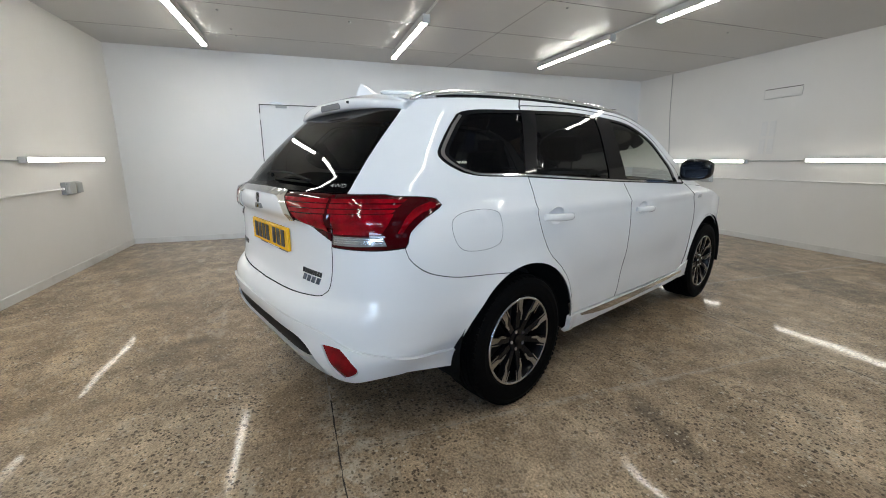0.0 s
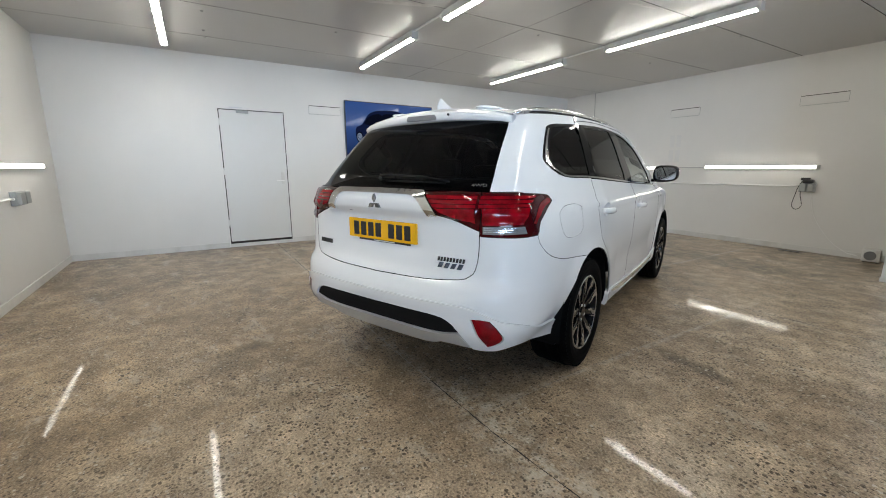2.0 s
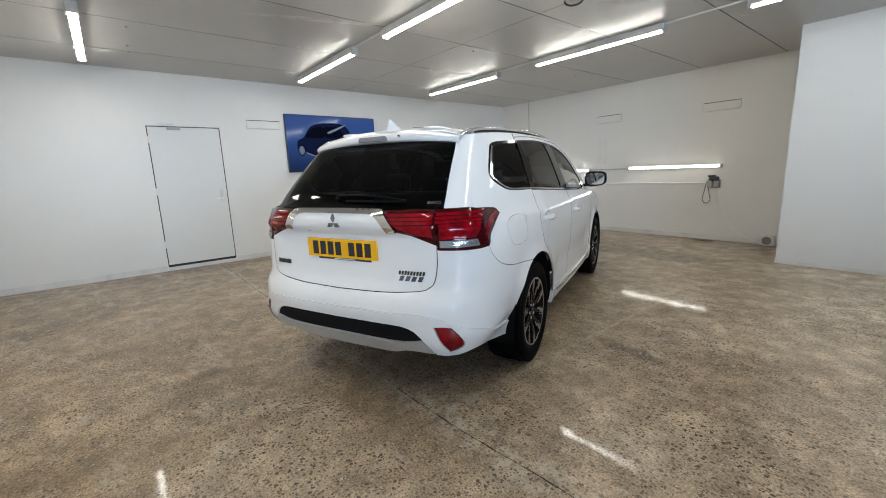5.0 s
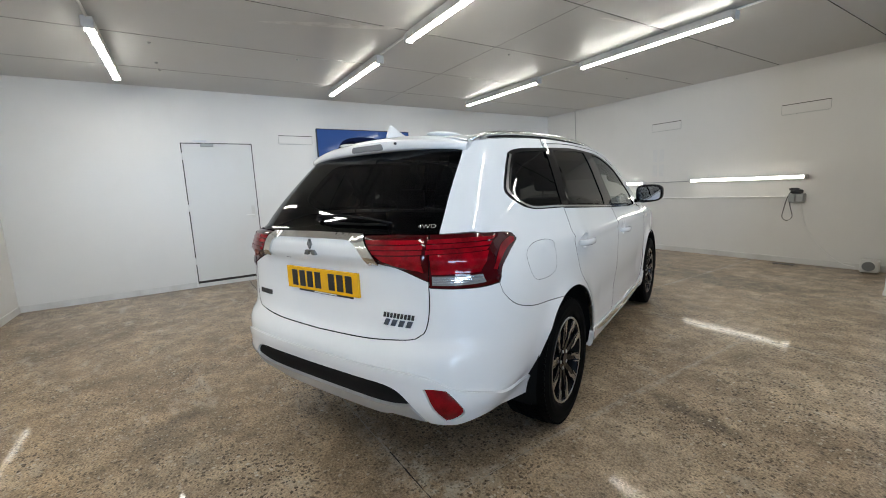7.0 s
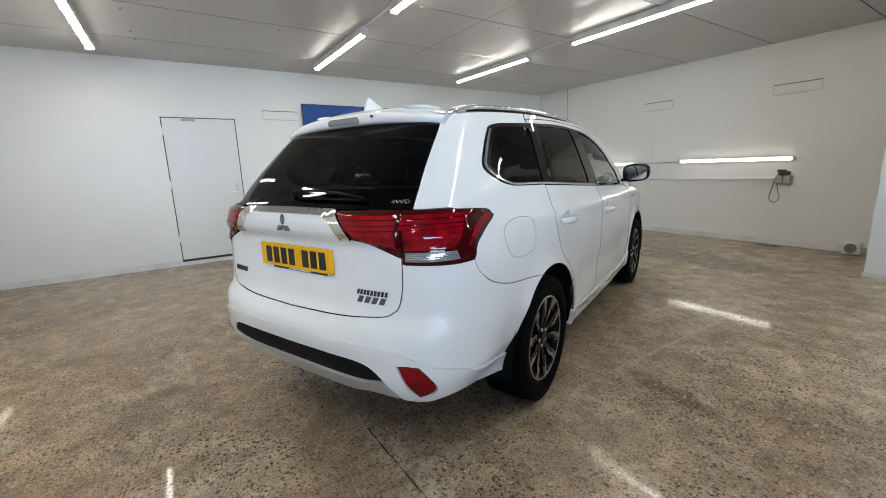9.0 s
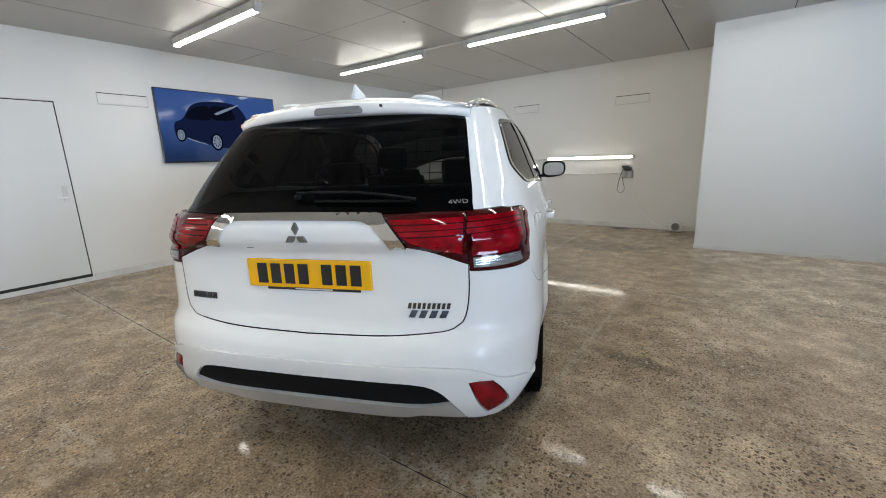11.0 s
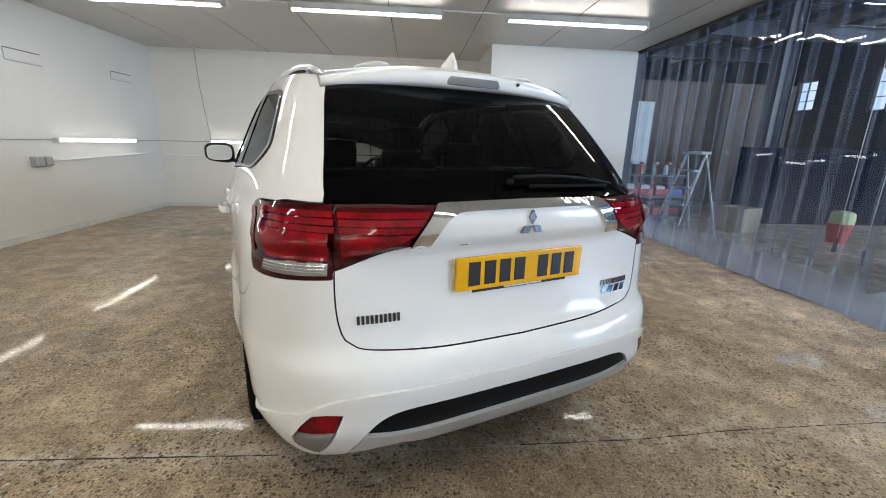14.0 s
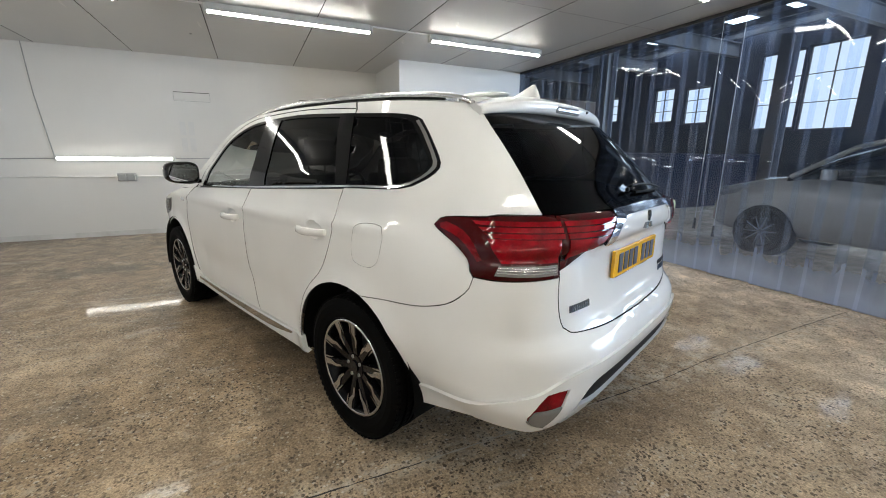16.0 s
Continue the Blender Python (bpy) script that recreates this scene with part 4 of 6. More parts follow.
    for z0, z1, a0, y1 in ((1.074, 1.092, 0.395, 0.345), (1.094, 1.112, 0.380, 0.372), (1.114, 1.131, 0.365, 0.400)):
        panel("light_guide", [m(shrink(loop(bx((a0, z0), (0.600, z0)), bx((0.600, z0), (0.598, z1)), bx((0.598, z1), (a0 - 0.010, z1))), 0.001))], M_REDLIT, li, 0.0095, 0.003, 0.012, place=bulge)
        panel("light_guide", [m(shrink(loop(bx((0.611, z0), (0.72, z0)) + by((y1 - 0.02, z0)), by((y1 - 0.02, z0), (y1, z1 - 0.004)), by((y1, z1 - 0.004)) + bx((0.72, z1), (0.608, z1))), 0.001))], M_REDLIT, lo, 0.0095, 0.0015, 0.012, place=bulge)
    panel("light_guide", [m(shrink(loop(bx((0.596, 1.072), (0.398, 1.072)), bx((0.398, 1.072), (0.432, 1.050), (0.51, 1.029), (0.600, 0.998)), bx((0.600, 0.998), (0.596, 1.072))), 0.002))], M_REDLIT, li, 0.0095, 0.003, 0.014, place=bulge)
    panel("light_guide", [m(loop(bx((0.630, 0.994), (0.72, 0.994)) + by((0.272, 0.994)), by((0.272, 0.994), (0.300, 1.035), (0.330, 1.070)), by((0.330, 1.072)) + bx((0.72, 1.072), (0.624, 1.072))))], M_REDLIT, lo, 0.0095, 0.0015, 0.014, place=bulge)
    panel("light_guide", [m(loop(by((0.345, 0.992), (0.385, 1.035), (0.445, 1.066), (0.520, 1.088)), by((0.520, 1.088), (0.528, 1.104), (0.50, 1.112)), by((0.50, 1.112), (0.430, 1.092), (0.368, 1.050), (0.330, 0.998))))], M_RED, lo, 0.0095, 0.0015, 0.012, place=bulge)
    lens = panel("reversing_lens", [m(loop(bx((0.636, 0.954), (0.72, 0.952)) + by((0.282, 0.953)), by((0.282, 0.953), (0.276, 0.985)), by((0.276, 0.985)) + bx((0.72, 0.986), (0.632, 0.987))))], M_CLEARLAMP, lo, 0.0095, 0.004, 0.012, "clear ribbed reversing lens", place=bulge)
    for z in (0.962, 0.970, 0.978):
        panel("lens_rib", [m(loop(bx((0.640, z), (0.72, z)) + by((0.276, z)), by((0.276, z + 0.002)) + bx((0.72, z + 0.002), (0.640, z + 0.002))))], M_SATIN, lens, 0.0110, 0.001, 0.02, place=bulge)
    fl = panel("fog_lamp", [m(shrink(fog, 0.004))], M_RED, car, 0.008, 0.02, 0.012, "red rear fog lamp" if sgn > 0 else "red and clear bumper lamp", 0.004)
    if sgn < 0:
        low = [p for p in shrink(fog, 0.006) if p[1] < 0.490]
        panel("clear_lens", [flip(low)], M_CLEARLAMP, fl, 0.0165, 0.006, 0.012, "clear lower lens")

# dark shell behind the gaps, open at the wheel arches
shell = loop(mid(0.36) + bx((0.6, 0.41)) + by((0.25, 0.41), (0.4, 0.39), (0.58, 0.365)), arch(1.045, 187, -7, 0.452, 40), by((1.5, 0.28), (3.2, 0.28)), arch(3.715, 187, -7, 0.452, 40), [(WF + 0.3, 0.35), (WF + 1.2, 0.35), (WF + 1.2, 0.8), (WF + 0.3, 0.88)], by((3.5, 1.04), (3.0, 1.09), (2.0, 1.13), (1.0, 1.18), (0.64, 1.2)), bx((0.66, 1.13)) + mid(1.12))
panel("inner_shell", [both(shell)], M_RUBBERSHADE, car, -0.011, 0.0, 0.05, "black inner body behind the panel gaps")


# ---------------------------------------------------------------- roof, screen, bonnet
CROWN = smooth_curve([(0.42, 1.588), (0.6, 1.616), (1.0, 1.642), (1.6, 1.657), (2.2, 1.645), (2.6, 1.600), (2.8, 1.548), (3.2, 1.36), (3.6, 1.13)])
CANT = smooth_curve([(0.50, 1.530), (0.535, 1.535), (0.70, 1.560), (1.0, 1.584), (1.4, 1.600), (1.9, 1.606), (2.3, 1.592), (2.6, 1.528), (2.8, 1.428), (3.0, 1.300), (3.25, 1.155), (3.5, 1.070)])


def strip_over(y0, y1, n, crown, bow, k=24, drop=0.0, power=2.4):
    """A sheet across the car between the cant lines."""
    bm = bmesh.new()
    rows = []
    for i in range(n + 1):
        row = []
        y = y0 + (y1 - y0) * i / n
        ze, zc = float(CANT(y)), float(crown(y))
        xe = float(abs(skin(w_of(y, ze, 1), ze)[0]))
        for j in range(k + 1):
            s = -1 + 2 * j / k
            yy = y + bow * (1 - s * s)
            z = ze + (zc - ze) * (1 - abs(s) ** power) - drop
            row.append(bm.verts.new((s * xe, yy, z)))
        rows.append(row)
    for a, b in zip(rows, rows[1:]):
        for j in range(k):
            f = bm.faces.new((a[j], a[j + 1], b[j + 1], b[j]))
            f.smooth = True
    return bm


part("roof", strip_over(0.56, 2.72, 60, CROWN, -0.0, 32), M_PAINT, car)
part("headliner", strip_over(0.60, 2.70, 24, CROWN, 0.0, 16, 0.03), M_LINER, car, "grey headliner")
part("windscreen", strip_over(2.725, 3.46, 16, smooth_curve([(2.7, 1.575), (3.46, 1.21)]), 0.18, 20, 0.0, 3.0), M_LIGHTGLASS, car, "clear windscreen")
bm = bmesh.new()
rows = []
for i in range(17):
    y = 3.42 + (4.62 - 3.42) * i / 16
    row = []
    for j in range(21):
        s = -1 + 2 * j / 20
        w = WC + y - YC if y < YF else WF + (y - YF) * 0.9
        zt = 1.050 - 0.20 * ((y - 3.42) / 1.2) ** 1.6
        xe = float(abs(skin(min(w, WF + 0.72), zt)[0]))
        row.append(bm.verts.new((s * (xe - 0.05), y + 0.10 * (1 - s * s) * (1 - i / 16), zt - 0.012 + 0.085 * (1 - abs(s) ** 3))))
    rows.append(row)
for a, b in zip(rows, rows[1:]):
    for j in range(20):
        bm.faces.new((a[j], a[j + 1], b[j + 1], b[j])).smooth = True
part("bonnet", bm, M_PAINT, car)

# spoiler across the top of the rear window
bm = bmesh.new()
rows = []
for j in range(41):
    s = -1 + 2 * j / 40
    x = 0.562 * s
    yb = 0.456 + 0.080 * abs(s) ** 3
    zt = 1.588 - 0.050 * abs(s) ** 2.2
    zb = 1.534 - 0.032 * abs(s) ** 2.5
    zf = float(CANT(0.565)) + (float(CROWN(0.565)) - float(CANT(0.565))) * (1 - min(1, abs(x) / 0.592) ** 2.4)
    prof = [(0.565, zf), (yb + 0.07, zt + 0.006), (yb + 0.02, zt), (yb + 0.004, zt - 0.008), (yb, zt - 0.020), (yb + 0.004, zb + 0.006), (yb + 0.012, zb), (yb + 0.040, zb - 0.007), (yb + 0.075, zb + 0.004)]
    rows.append([bm.verts.new((x, y, z)) for y, z in prof])
for a, b in zip(rows, rows[1:]):
    for j in range(len(a) - 1):
        bm.faces.new((a[j], a[j + 1], b[j + 1], b[j])).smooth = True
for r in (rows[0][::-1], rows[-1]):
    bm.faces.new(r)
spoiler = part("spoiler", bm, M_PAINT, car)
bmesh_stop = bmesh.new()
box(bmesh_stop, (-0.120, 0.447, 1.537), (0.116, 0.500, 1.571), 0.012)
for v in bmesh_stop.verts:
    v.co.x *= 1.0 - 3.5 * max(0.0, v.co.z - 1.548)
for v in bmesh_stop.verts:
    v.co.y += 0.6 * v.co.x ** 2
part("stop_lamp", bmesh_stop, M_STOPLENS, spoiler, "grey high-level stop lamp")
bm = bmesh.new()
rod(bm, (0.200, 0.475, 1.562), (0.200, 0.452, 1.562), 0.009, 14, 0.006)
part("washer_jet", bm, M_BLACK, spoiler, "black washer jet")

# roof fin
bm = bmesh.new()
rows = []
for i in range(9):
    t = i / 8
    y0, y1 = 0.61 + 0.035 * t ** 1.5, 0.87 - 0.205 * t ** 0.8
    z = 1.612 + 0.078 * t
    th = 0.030 * (1 - t) ** 1.3 + 0.005
    ring = []
    for k in range(14):
        a = 2 * math.pi * k / 14
        ring.append(bm.verts.new((th * math.sin(a), (y0 + y1) / 2 + (y1 - y0) / 2 * math.cos(a), z)))
    rows.append(ring)
for a, b in zip(rows, rows[1:]):
    for k in range(14):
        bm.faces.new((a[k], b[k], b[(k + 1) % 14], a[(k + 1) % 14])).smooth = True
bm.faces.new(rows[-1])
bmesh.ops.recalc_face_normals(bm, faces=bm.faces)
part("roof_fin", bm, M_PAINT, car, "white shark-fin aerial")

# roof rails
for sgn in (1, -1):
    rail = [(0.545, 0.592, 1.548), (0.565, 0.64, 1.570), (0.583, 0.78, 1.594), (0.592, 1.15, 1.619), (0.597, 1.6, 1.632), (0.595, 2.0, 1.632), (0.590, 2.3, 1.618), (0.585, 2.62, 1.574), (0.588, 2.80, 1.532)]
    pts = spline(rail, 0.05)
    bm = bmesh.new()
    pipe(bm, [(sgn * p[0], p[1], p[2]) for p in pts], 0.013, 10)
    rr = part("roof_rail", bm, M_SATIN, car, "satin silver roof rail", True)
    for y in (0.68, 2.70):
        k = min(range(len(pts)), key=lambda i: abs(pts[i][1] - y))
        p = pts[k]
        part("rail_foot", boxed((sgn * p[0] - 0.009, y - 0.040, p[2] - 0.030), (sgn * p[0] + 0.009, y + 0.040, p[2] - 0.004), 0.007), M_SATIN, rr)
    part("roof_channel", pipe(bmesh.new(), [(sgn * (p[0] + 0.004), p[1] + 0.02, float(CANT(p[1])) + 0.008) for p in pts[2:-2]], 0.008, 6), M_RUBBERSHADE, car, "black roof channel")
    # small domes on the roof skin
    bm = bmesh.new()
    bmesh.ops.create_uvsphere(bm, u_segments=16, v_segments=8, radius=1, matrix=Matrix.Translation((sgn * 0.33, 0.72, 1.607)) @ Matrix.Diagonal((0.065, 0.15, 0.017, 1)))
    part("roof_swage", bm, M_PAINT, car, "raised roof pressing", True)

    # door mirrors
    mirror = part("mirror_cap", bmesh.new(), M_GLOSSBLACK, car, "gloss black door mirror")
    me = mirror.data
    bm = bmesh.new()
    bmesh.ops.create_uvsphere(bm, u_segments=28, v_segments=18, radius=1)
    for v in bm.verts:
        x, y, z = v.co
        k = (abs(x) ** 3.2 + abs(z) ** 3.2 + abs(y) ** 2.2) ** (-1 / 2.9)
        x, y, z = x * k, y * k, z * k
        y = max(y, -0.55)
        v.co = (sgn * (0.968 + 0.112 * x), 2.975 + 0.085 * y, 1.207 + 0.080 * z * (1 - 0.10 * x) + 0.006 * x)
    for f in bm.faces:
        f.smooth = True
    bm.to_mesh(me)
    bm.free()
    bm = bmesh.new()
    q = [(0.968 + 0.092 * math.copysign(abs(math.cos(a)) ** 0.6, math.cos(a)), 1.207 + 0.060 * math.copysign(abs(math.sin(a)) ** 0.6, math.sin(a))) for a in [2 * math.pi * k / 28 for k in range(28)]]
    lo_ = [bm.verts.new((sgn * x, 2.930, z)) for x, z in q]
    hi_ = [bm.verts.new((sgn * x, 2.9255, z)) for x, z in q]
    bm.faces.new(hi_)
    for k in range(28):
        bm.faces.new((lo_[k], lo_[(k + 1) % 28], hi_[(k + 1) % 28], hi_[k]))
    bmesh.ops.recalc_face_normals(bm, faces=bm.faces)
    part("mirror_glass", bm, mat("mirror_glass", (0.72, 0.76, 0.82), 0.01, 1.0), mirror, "mirror glass")
    bm = bmesh.new()
    box(bm, (sgn * 0.84, 2.965, 1.128), (sgn * 0.93, 3.02, 1.158), 0.010)
    part("mirror_arm", bm, M_GLOSSBLACK, mirror)
    bm = bmesh.new()
    box(bm, (sgn * 1.066 - 0.005, 2.96, 1.19), (sgn * 1.066 + 0.006, 3.02, 1.205), 0.003)
    part("indicator", bm, M_CLEARLAMP, mirror, "clear indicator strip")

    # door handles
    for y0, y1, z, owner in ((1.165, 1.405, 0.992, "rear_door"), (2.18, 2.42, 0.955, "front_door")):
        x = float(skin(WC + (y0 + y1) / 2 - YC, z)[0])
        hd = [o for o in car.children if o.name.startswith(owner) and "window" not in o.name][-1]
        bm = bmesh.new()
        n = 14
        rows = []
        for i in range(n + 1):
            t = i / n
            y = y0 + (y1 - y0) * t
            o = 0.036 * math.sin(math.pi * min(1, max(0, t * 1.0))) ** 0.35 + 0.004
            hh = 0.016 + 0.004 * math.sin(math.pi * t)
            ring = []
            for k in range(8):
                a = 2 * math.pi * k / 8
                ring.append(bm.verts.new((sgn * (x + o + 0.009 * math.cos(a)), y, z + 0.010 * (0.5 - t) + hh * math.sin(a))))
            rows.append(ring)
        for a, b in zip(rows, rows[1:]):
            for k in range(8):
                bm.faces.new((a[k], a[(k + 1) % 8], b[(k + 1) % 8], b[k])).smooth = True
        bm.faces.new(rows[0])
        bm.faces.new(rows[-1])
        bmesh.ops.recalc_face_normals(bm, faces=bm.faces)
        part("handle", bm, M_PAINT, hd)
    panel("headlamp", [m(loop([(WF - 0.02, 0.955), (WF + 0.18, 0.925)], [(WF + 0.30, 0.880), (WF + 0.30, 0.80)], [(WF + 0.22, 0.785), (WF + 0.06, 0.84), (WF - 0.02, 0.955)]))], M_CLEARLAMP, car, 0.006, 0.01, 0.02, "clear headlamp")
    panel("front_bumper", [m(loop([(WF + 0.455, 0.80), (WF + 0.455, 0.46)], [(WF + 0.455, 0.45), (WF + 0.30, 0.30), (WF + 0.6, 0.24), (WF + 1.334, 0.24)], [(WF + 1.334, 0.24), (WF + 1.334, 0.44)], [(WF + 1.334, 0.44), (WF + 0.85, 0.44), (WF + 0.75, 0.62), (WF + 0.80, 0.80)]))], M_PAINT, car, 0.004, 0.01)
    panel("front_grille", [m(loop([(WF + 0.852, 0.445), (WF + 1.334, 0.445)], [(WF + 1.334, 0.86)], [(WF + 0.82, 0.86), (WF + 0.752, 0.62)]))], M_TRIM, car, 0.0, 0.01, label="black front grille")
    # small badge on the front wing
    x = float(skin(WC + 3.42 - YC, 0.975)[0])
    part("wing_badge", boxed((sgn * x - 0.004, 3.375, 0.962), (sgn * x + 0.004, 3.46, 0.990), 0.003), M_CHROME, car, "small chrome wing badge")

    # mud flaps and wheel wells
    for wy, name in ((1.045, "rear"), (3.715, "front")):
        bm = bmesh.new()
        rows = []
        for i in range(25):
            a = radians(-8 + 196 * i / 24)
            rows.append([bm.verts.new((sgn * xx, wy + 0.446 * math.cos(a), WHEEL_Z + 0.446 * math.sin(a))) for xx in (0.48, 0.872)])
        for a, b in zip(rows, rows[1:]):
            bm.faces.new((a[0], a[1], b[1], b[0])).smooth = True
        ring = [r[0] for r in rows]
        bm.faces.new(ring)
        part("wheel_well", bm, M_RUBBERSHADE, car, "black wheel arch liner")
    part("mud_flap", boxed((sgn * 0.66, 0.622, 0.265), (sgn * 0.835, 0.642, 0.43), 0.006), M_TRIM, car, "black rubber mud flap")

# ---------------------------------------------------------------- tail details
def on_tail(x, z, off):
    w = math.copysign(float(w_of(abs(x), z, 0)), x) if x else 0.0
    return Vector(skin(w, z)) + Vector(skin_normal(w, z)) * off


# plate with its holder; the characters are plain bars
plate = part("plate_holder", boxed((-0.185, 0.098, 0.853), (0.215, 0.116, 0.880), 0.003), M_BLACK, car, "black plate holder")
number = part("number_plate", boxed((-0.253, 0.084, 0.868), (0.267, 0.098, 0.979), 0.003), M_PLATE, car, "yellow rear number plate with black characters as bars")
for i in range(7):
    x = -0.208 + 0.0590 * i + (0.040 if i > 3 else 0)
    part("character_bar", boxed((x, 0.0815, 0.884), (x + 0.042, 0.0842, 0.963)), M_BLACK, number)
part("small_print_bar", boxed((-0.06, 0.0965, 0.857), (0.10, 0.0985, 0.862)), M_CONDUIT, plate)
# three-lozenge emblem
bm = bmesh.new()
for k in range(3):
    a = radians(90 + 120 * k)
    c, r = Vector((math.cos(a), 0, math.sin(a))), Vector((-math.sin(a), 0, math.cos(a)))
    base = Vector((0.0, 0.0, 1.078))
    pts = [base + c * 0.003, base + c * 0.026 + r * 0.0135, base + c * 0.049, base + c * 0.026 - r * 0.0135]
    y = 0.044
    lo_ = [bm.verts.new((p.x, y + 0.012, p.z)) for p in pts]
    hi_ = [bm.verts.new((p.x, y, p.z)) for p in pts]
    bm.faces.new(hi_)
    for i in range(4):
        bm.faces.new((lo_[i], lo_[(i + 1) % 4], hi_[(i + 1) % 4], hi_[i]))
bmesh.ops.recalc_face_normals(bm, faces=bm.faces)
part("emblem", bm, M_EMBLEM, tailgate, "chrome three-lozenge emblem")


def letter_bars(x0, x1, z0, z1, n, material, name, label, slant=0.0):
    """A row of small raised bars in place of a badge's lettering."""
    bm = bmesh.new()
    d = (x1 - x0) / n
    for i in range(n):
        a, b = x0 + d * (i + 0.14), x0 + d * (i + 0.78)
        q = []
        for o in (0.0005, 0.004):
            q.append([bm.verts.new(on_tail(x, z, o)) for x, z in ((a, z0), (b, z0), (b + slant, z1), (a + slant, z1))])
        bm.faces.new(q[1])
        for k in range(4):
            bm.faces.new((q[0][k], q[0][(k + 1) % 4], q[1][(k + 1) % 4], q[1][k]))
    bmesh.ops.recalc_face_normals(bm, faces=bm.faces)
    return part(name, bm, material, tailgate, label)


letter_bars(-0.565, -0.432, 0.800, 0.826, 10, M_BADGE, "maker_badge", "chrome badge letters as bars")
letter_bars(0.395, 0.555, 0.803, 0.824, 9, M_BADGE, "model_badge", "chrome badge letters as bars", 0.004)
letter_bars(0.395, 0.545, 0.770, 0.797, 4, mat("blue_chrome", (0.16, 0.20, 0.27), 0.12, 1.0), "hybrid_badge", "blue-tinted chrome badge as bars", 0.012)
# the legible drive badge on the glass
txt = bpy.data.curves.new("drive_badge", "FONT")
txt.body, txt.size, txt.extrude, txt.align_x = "4WD", 0.025, 0.0012, "CENTER"
tob = new("drive_badge_text", txt)
dg = bpy.context.evaluated_depsgraph_get()
dg.update()
me = bpy.data.meshes.new_from_object(tob.evaluated_get(dg))
bpy.data.objects.remove(tob)
me.materials.append(M_SATIN)
badge = new("drive_badge", me)
w0 = float(w_of(0.572, 1.180, 0))
nn = Vector(skin_normal(w0, 1.18))
right = (Vector(skin(w0 + 0.02, 1.18)) - Vector(skin(w0 - 0.02, 1.18))).normalized()
up = nn.cross(right)
badge.parent = car
badge.matrix_basis = Matrix.Translation(Vector(skin(w0, 1.172)) + nn * 0.003) @ Matrix((right * 1.35, up, nn)).transposed().to_4x4()
tagged(badge, "silver 4WD lettering on the glass")
# lamp over the plate, wiper
bm = bmesh.new()
rod(bm, (-0.245, 0.092, 1.028), (-0.215, 0.092, 1.028), 0.008, 10)
part("gate_button", bm, M_BLACK, tailgate, "black release button")
bm = bmesh.new()
ws = [on_tail(-0.03 + 0.46 * t, 1.205 - 0.018 * t + 0.012 * math.sin(math.pi * t), 0.03 - 0.012 * t) for t in [i / 12 for i in range(13)]]
pipe(bm, ws, 0.0052, 8)
wiper = part("wiper_arm", bm, M_TRIM, car, "black rear wiper arm", True)
bm = bmesh.new()
for v in [on_tail(-0.035, 1.20, 0.014)]:
    bmesh.ops.create_uvsphere(bm, u_segments=14, v_segments=8, radius=0.013, matrix=Matrix.Translation(v) @ Matrix.Diagonal((1.2, 0.7, 0.8, 1)))
part("wiper_pivot", bm, M_TRIM, wiper, "", True)
bm = bmesh.new()
pipe(bm, [on_tail(0.04 + 0.37 * t, 1.188 - 0.004 * t, 0.010) for t in [i / 10 for i in range(11)]], 0.006, 6)
part("wiper_blade", bm, M_RUBBERSHADE, wiper)
# underside and tow eye
bm = bmesh.new()
box(bm, (-0.60, 0.48, 0.27), (0.60, 4.4, 0.37), 0.02)
box(bm, (-0.56, 0.24, 0.355), (0.56, 0.50, 0.40), 0.01)
part("underbody", bm, M_RUBBERSHADE, car, "black underbody")
bm = bmesh.new()
box(bm, (-0.45, 0.50, 0.225), (-0.08, 0.80, 0.32), 0.04)
part("silencer", bm, M_TRIM, car, "dark silencer box")
bm = bmesh.new()
rod(bm, (0.30, 0.16, 0.335), (0.30, 0.24, 0.335), 0.012)
part("tow_eye", bm, M_TRIM, car)


# ---------------------------------------------------------------- cabin
def seat_back(x, y, z, w, h, head=True):
    bm = bmesh.new()
    box(bm, (x - w / 2, y - 0.07, z), (x + w / 2, y + 0.07, z + h), 0.045)
    for v in bm.verts:
        v.co.y -= 0.22 * (v.co.z - z)
    s = part("seat_back", bm, M_SEAT, car, "black leather seat back")
    if head:
        bm = bmesh.new()
        box(bm, (x - 0.125, y - 0.20, z + h + 0.05), (x + 0.125, y - 0.09, z + h + 0.23), 0.045)
        part("headrest", bm, M_SEAT, s)
        bm = bmesh.new()
        for d in (-0.06, 0.06):
            rod(bm, (x + d, y - 0.14, z + h - 0.02), (x + d, y - 0.14, z + h + 0.07), 0.006, 8)
        part("headrest_post", bm, M_STEEL, s)
    part("seat_cushion", boxed((x - w / 2, y, z - 0.16), (x + w / 2, y + 0.5, z), 0.05), M_SEAT, s)
    return s


for x in (-0.37, 0.37):
    seat_back(x, 2.25, 0.66, 0.50, 0.56)
seat_back(0.0, 1.38, 0.68, 1.26, 0.50, False)
for x in (-0.38, 0.0, 0.38):
    bm = bmesh.new()
    box(bm, (x - 0.12, 1.20, 1.185), (x + 0.12, 1.29, 1.335 - 0.05 * (x == 0)), 0.04)
    part("rear_headrest", bm, M_SEAT, car, "black rear headrest")
part("cabin_floor", boxed((-0.72, 0.30, 0.38), (0.72, 3.5, 0.50)), M_CABIN, car, "dark cabin floor")
part("load_cover", boxed((-0.60, 0.42, 0.92), (0.60, 1.15, 0.95), 0.01), M_CABIN, car, "dark load area")
bm = bmesh.new()
box(bm, (-0.72, 3.0, 0.75), (0.72, 3.5, 1.10), 0.05)
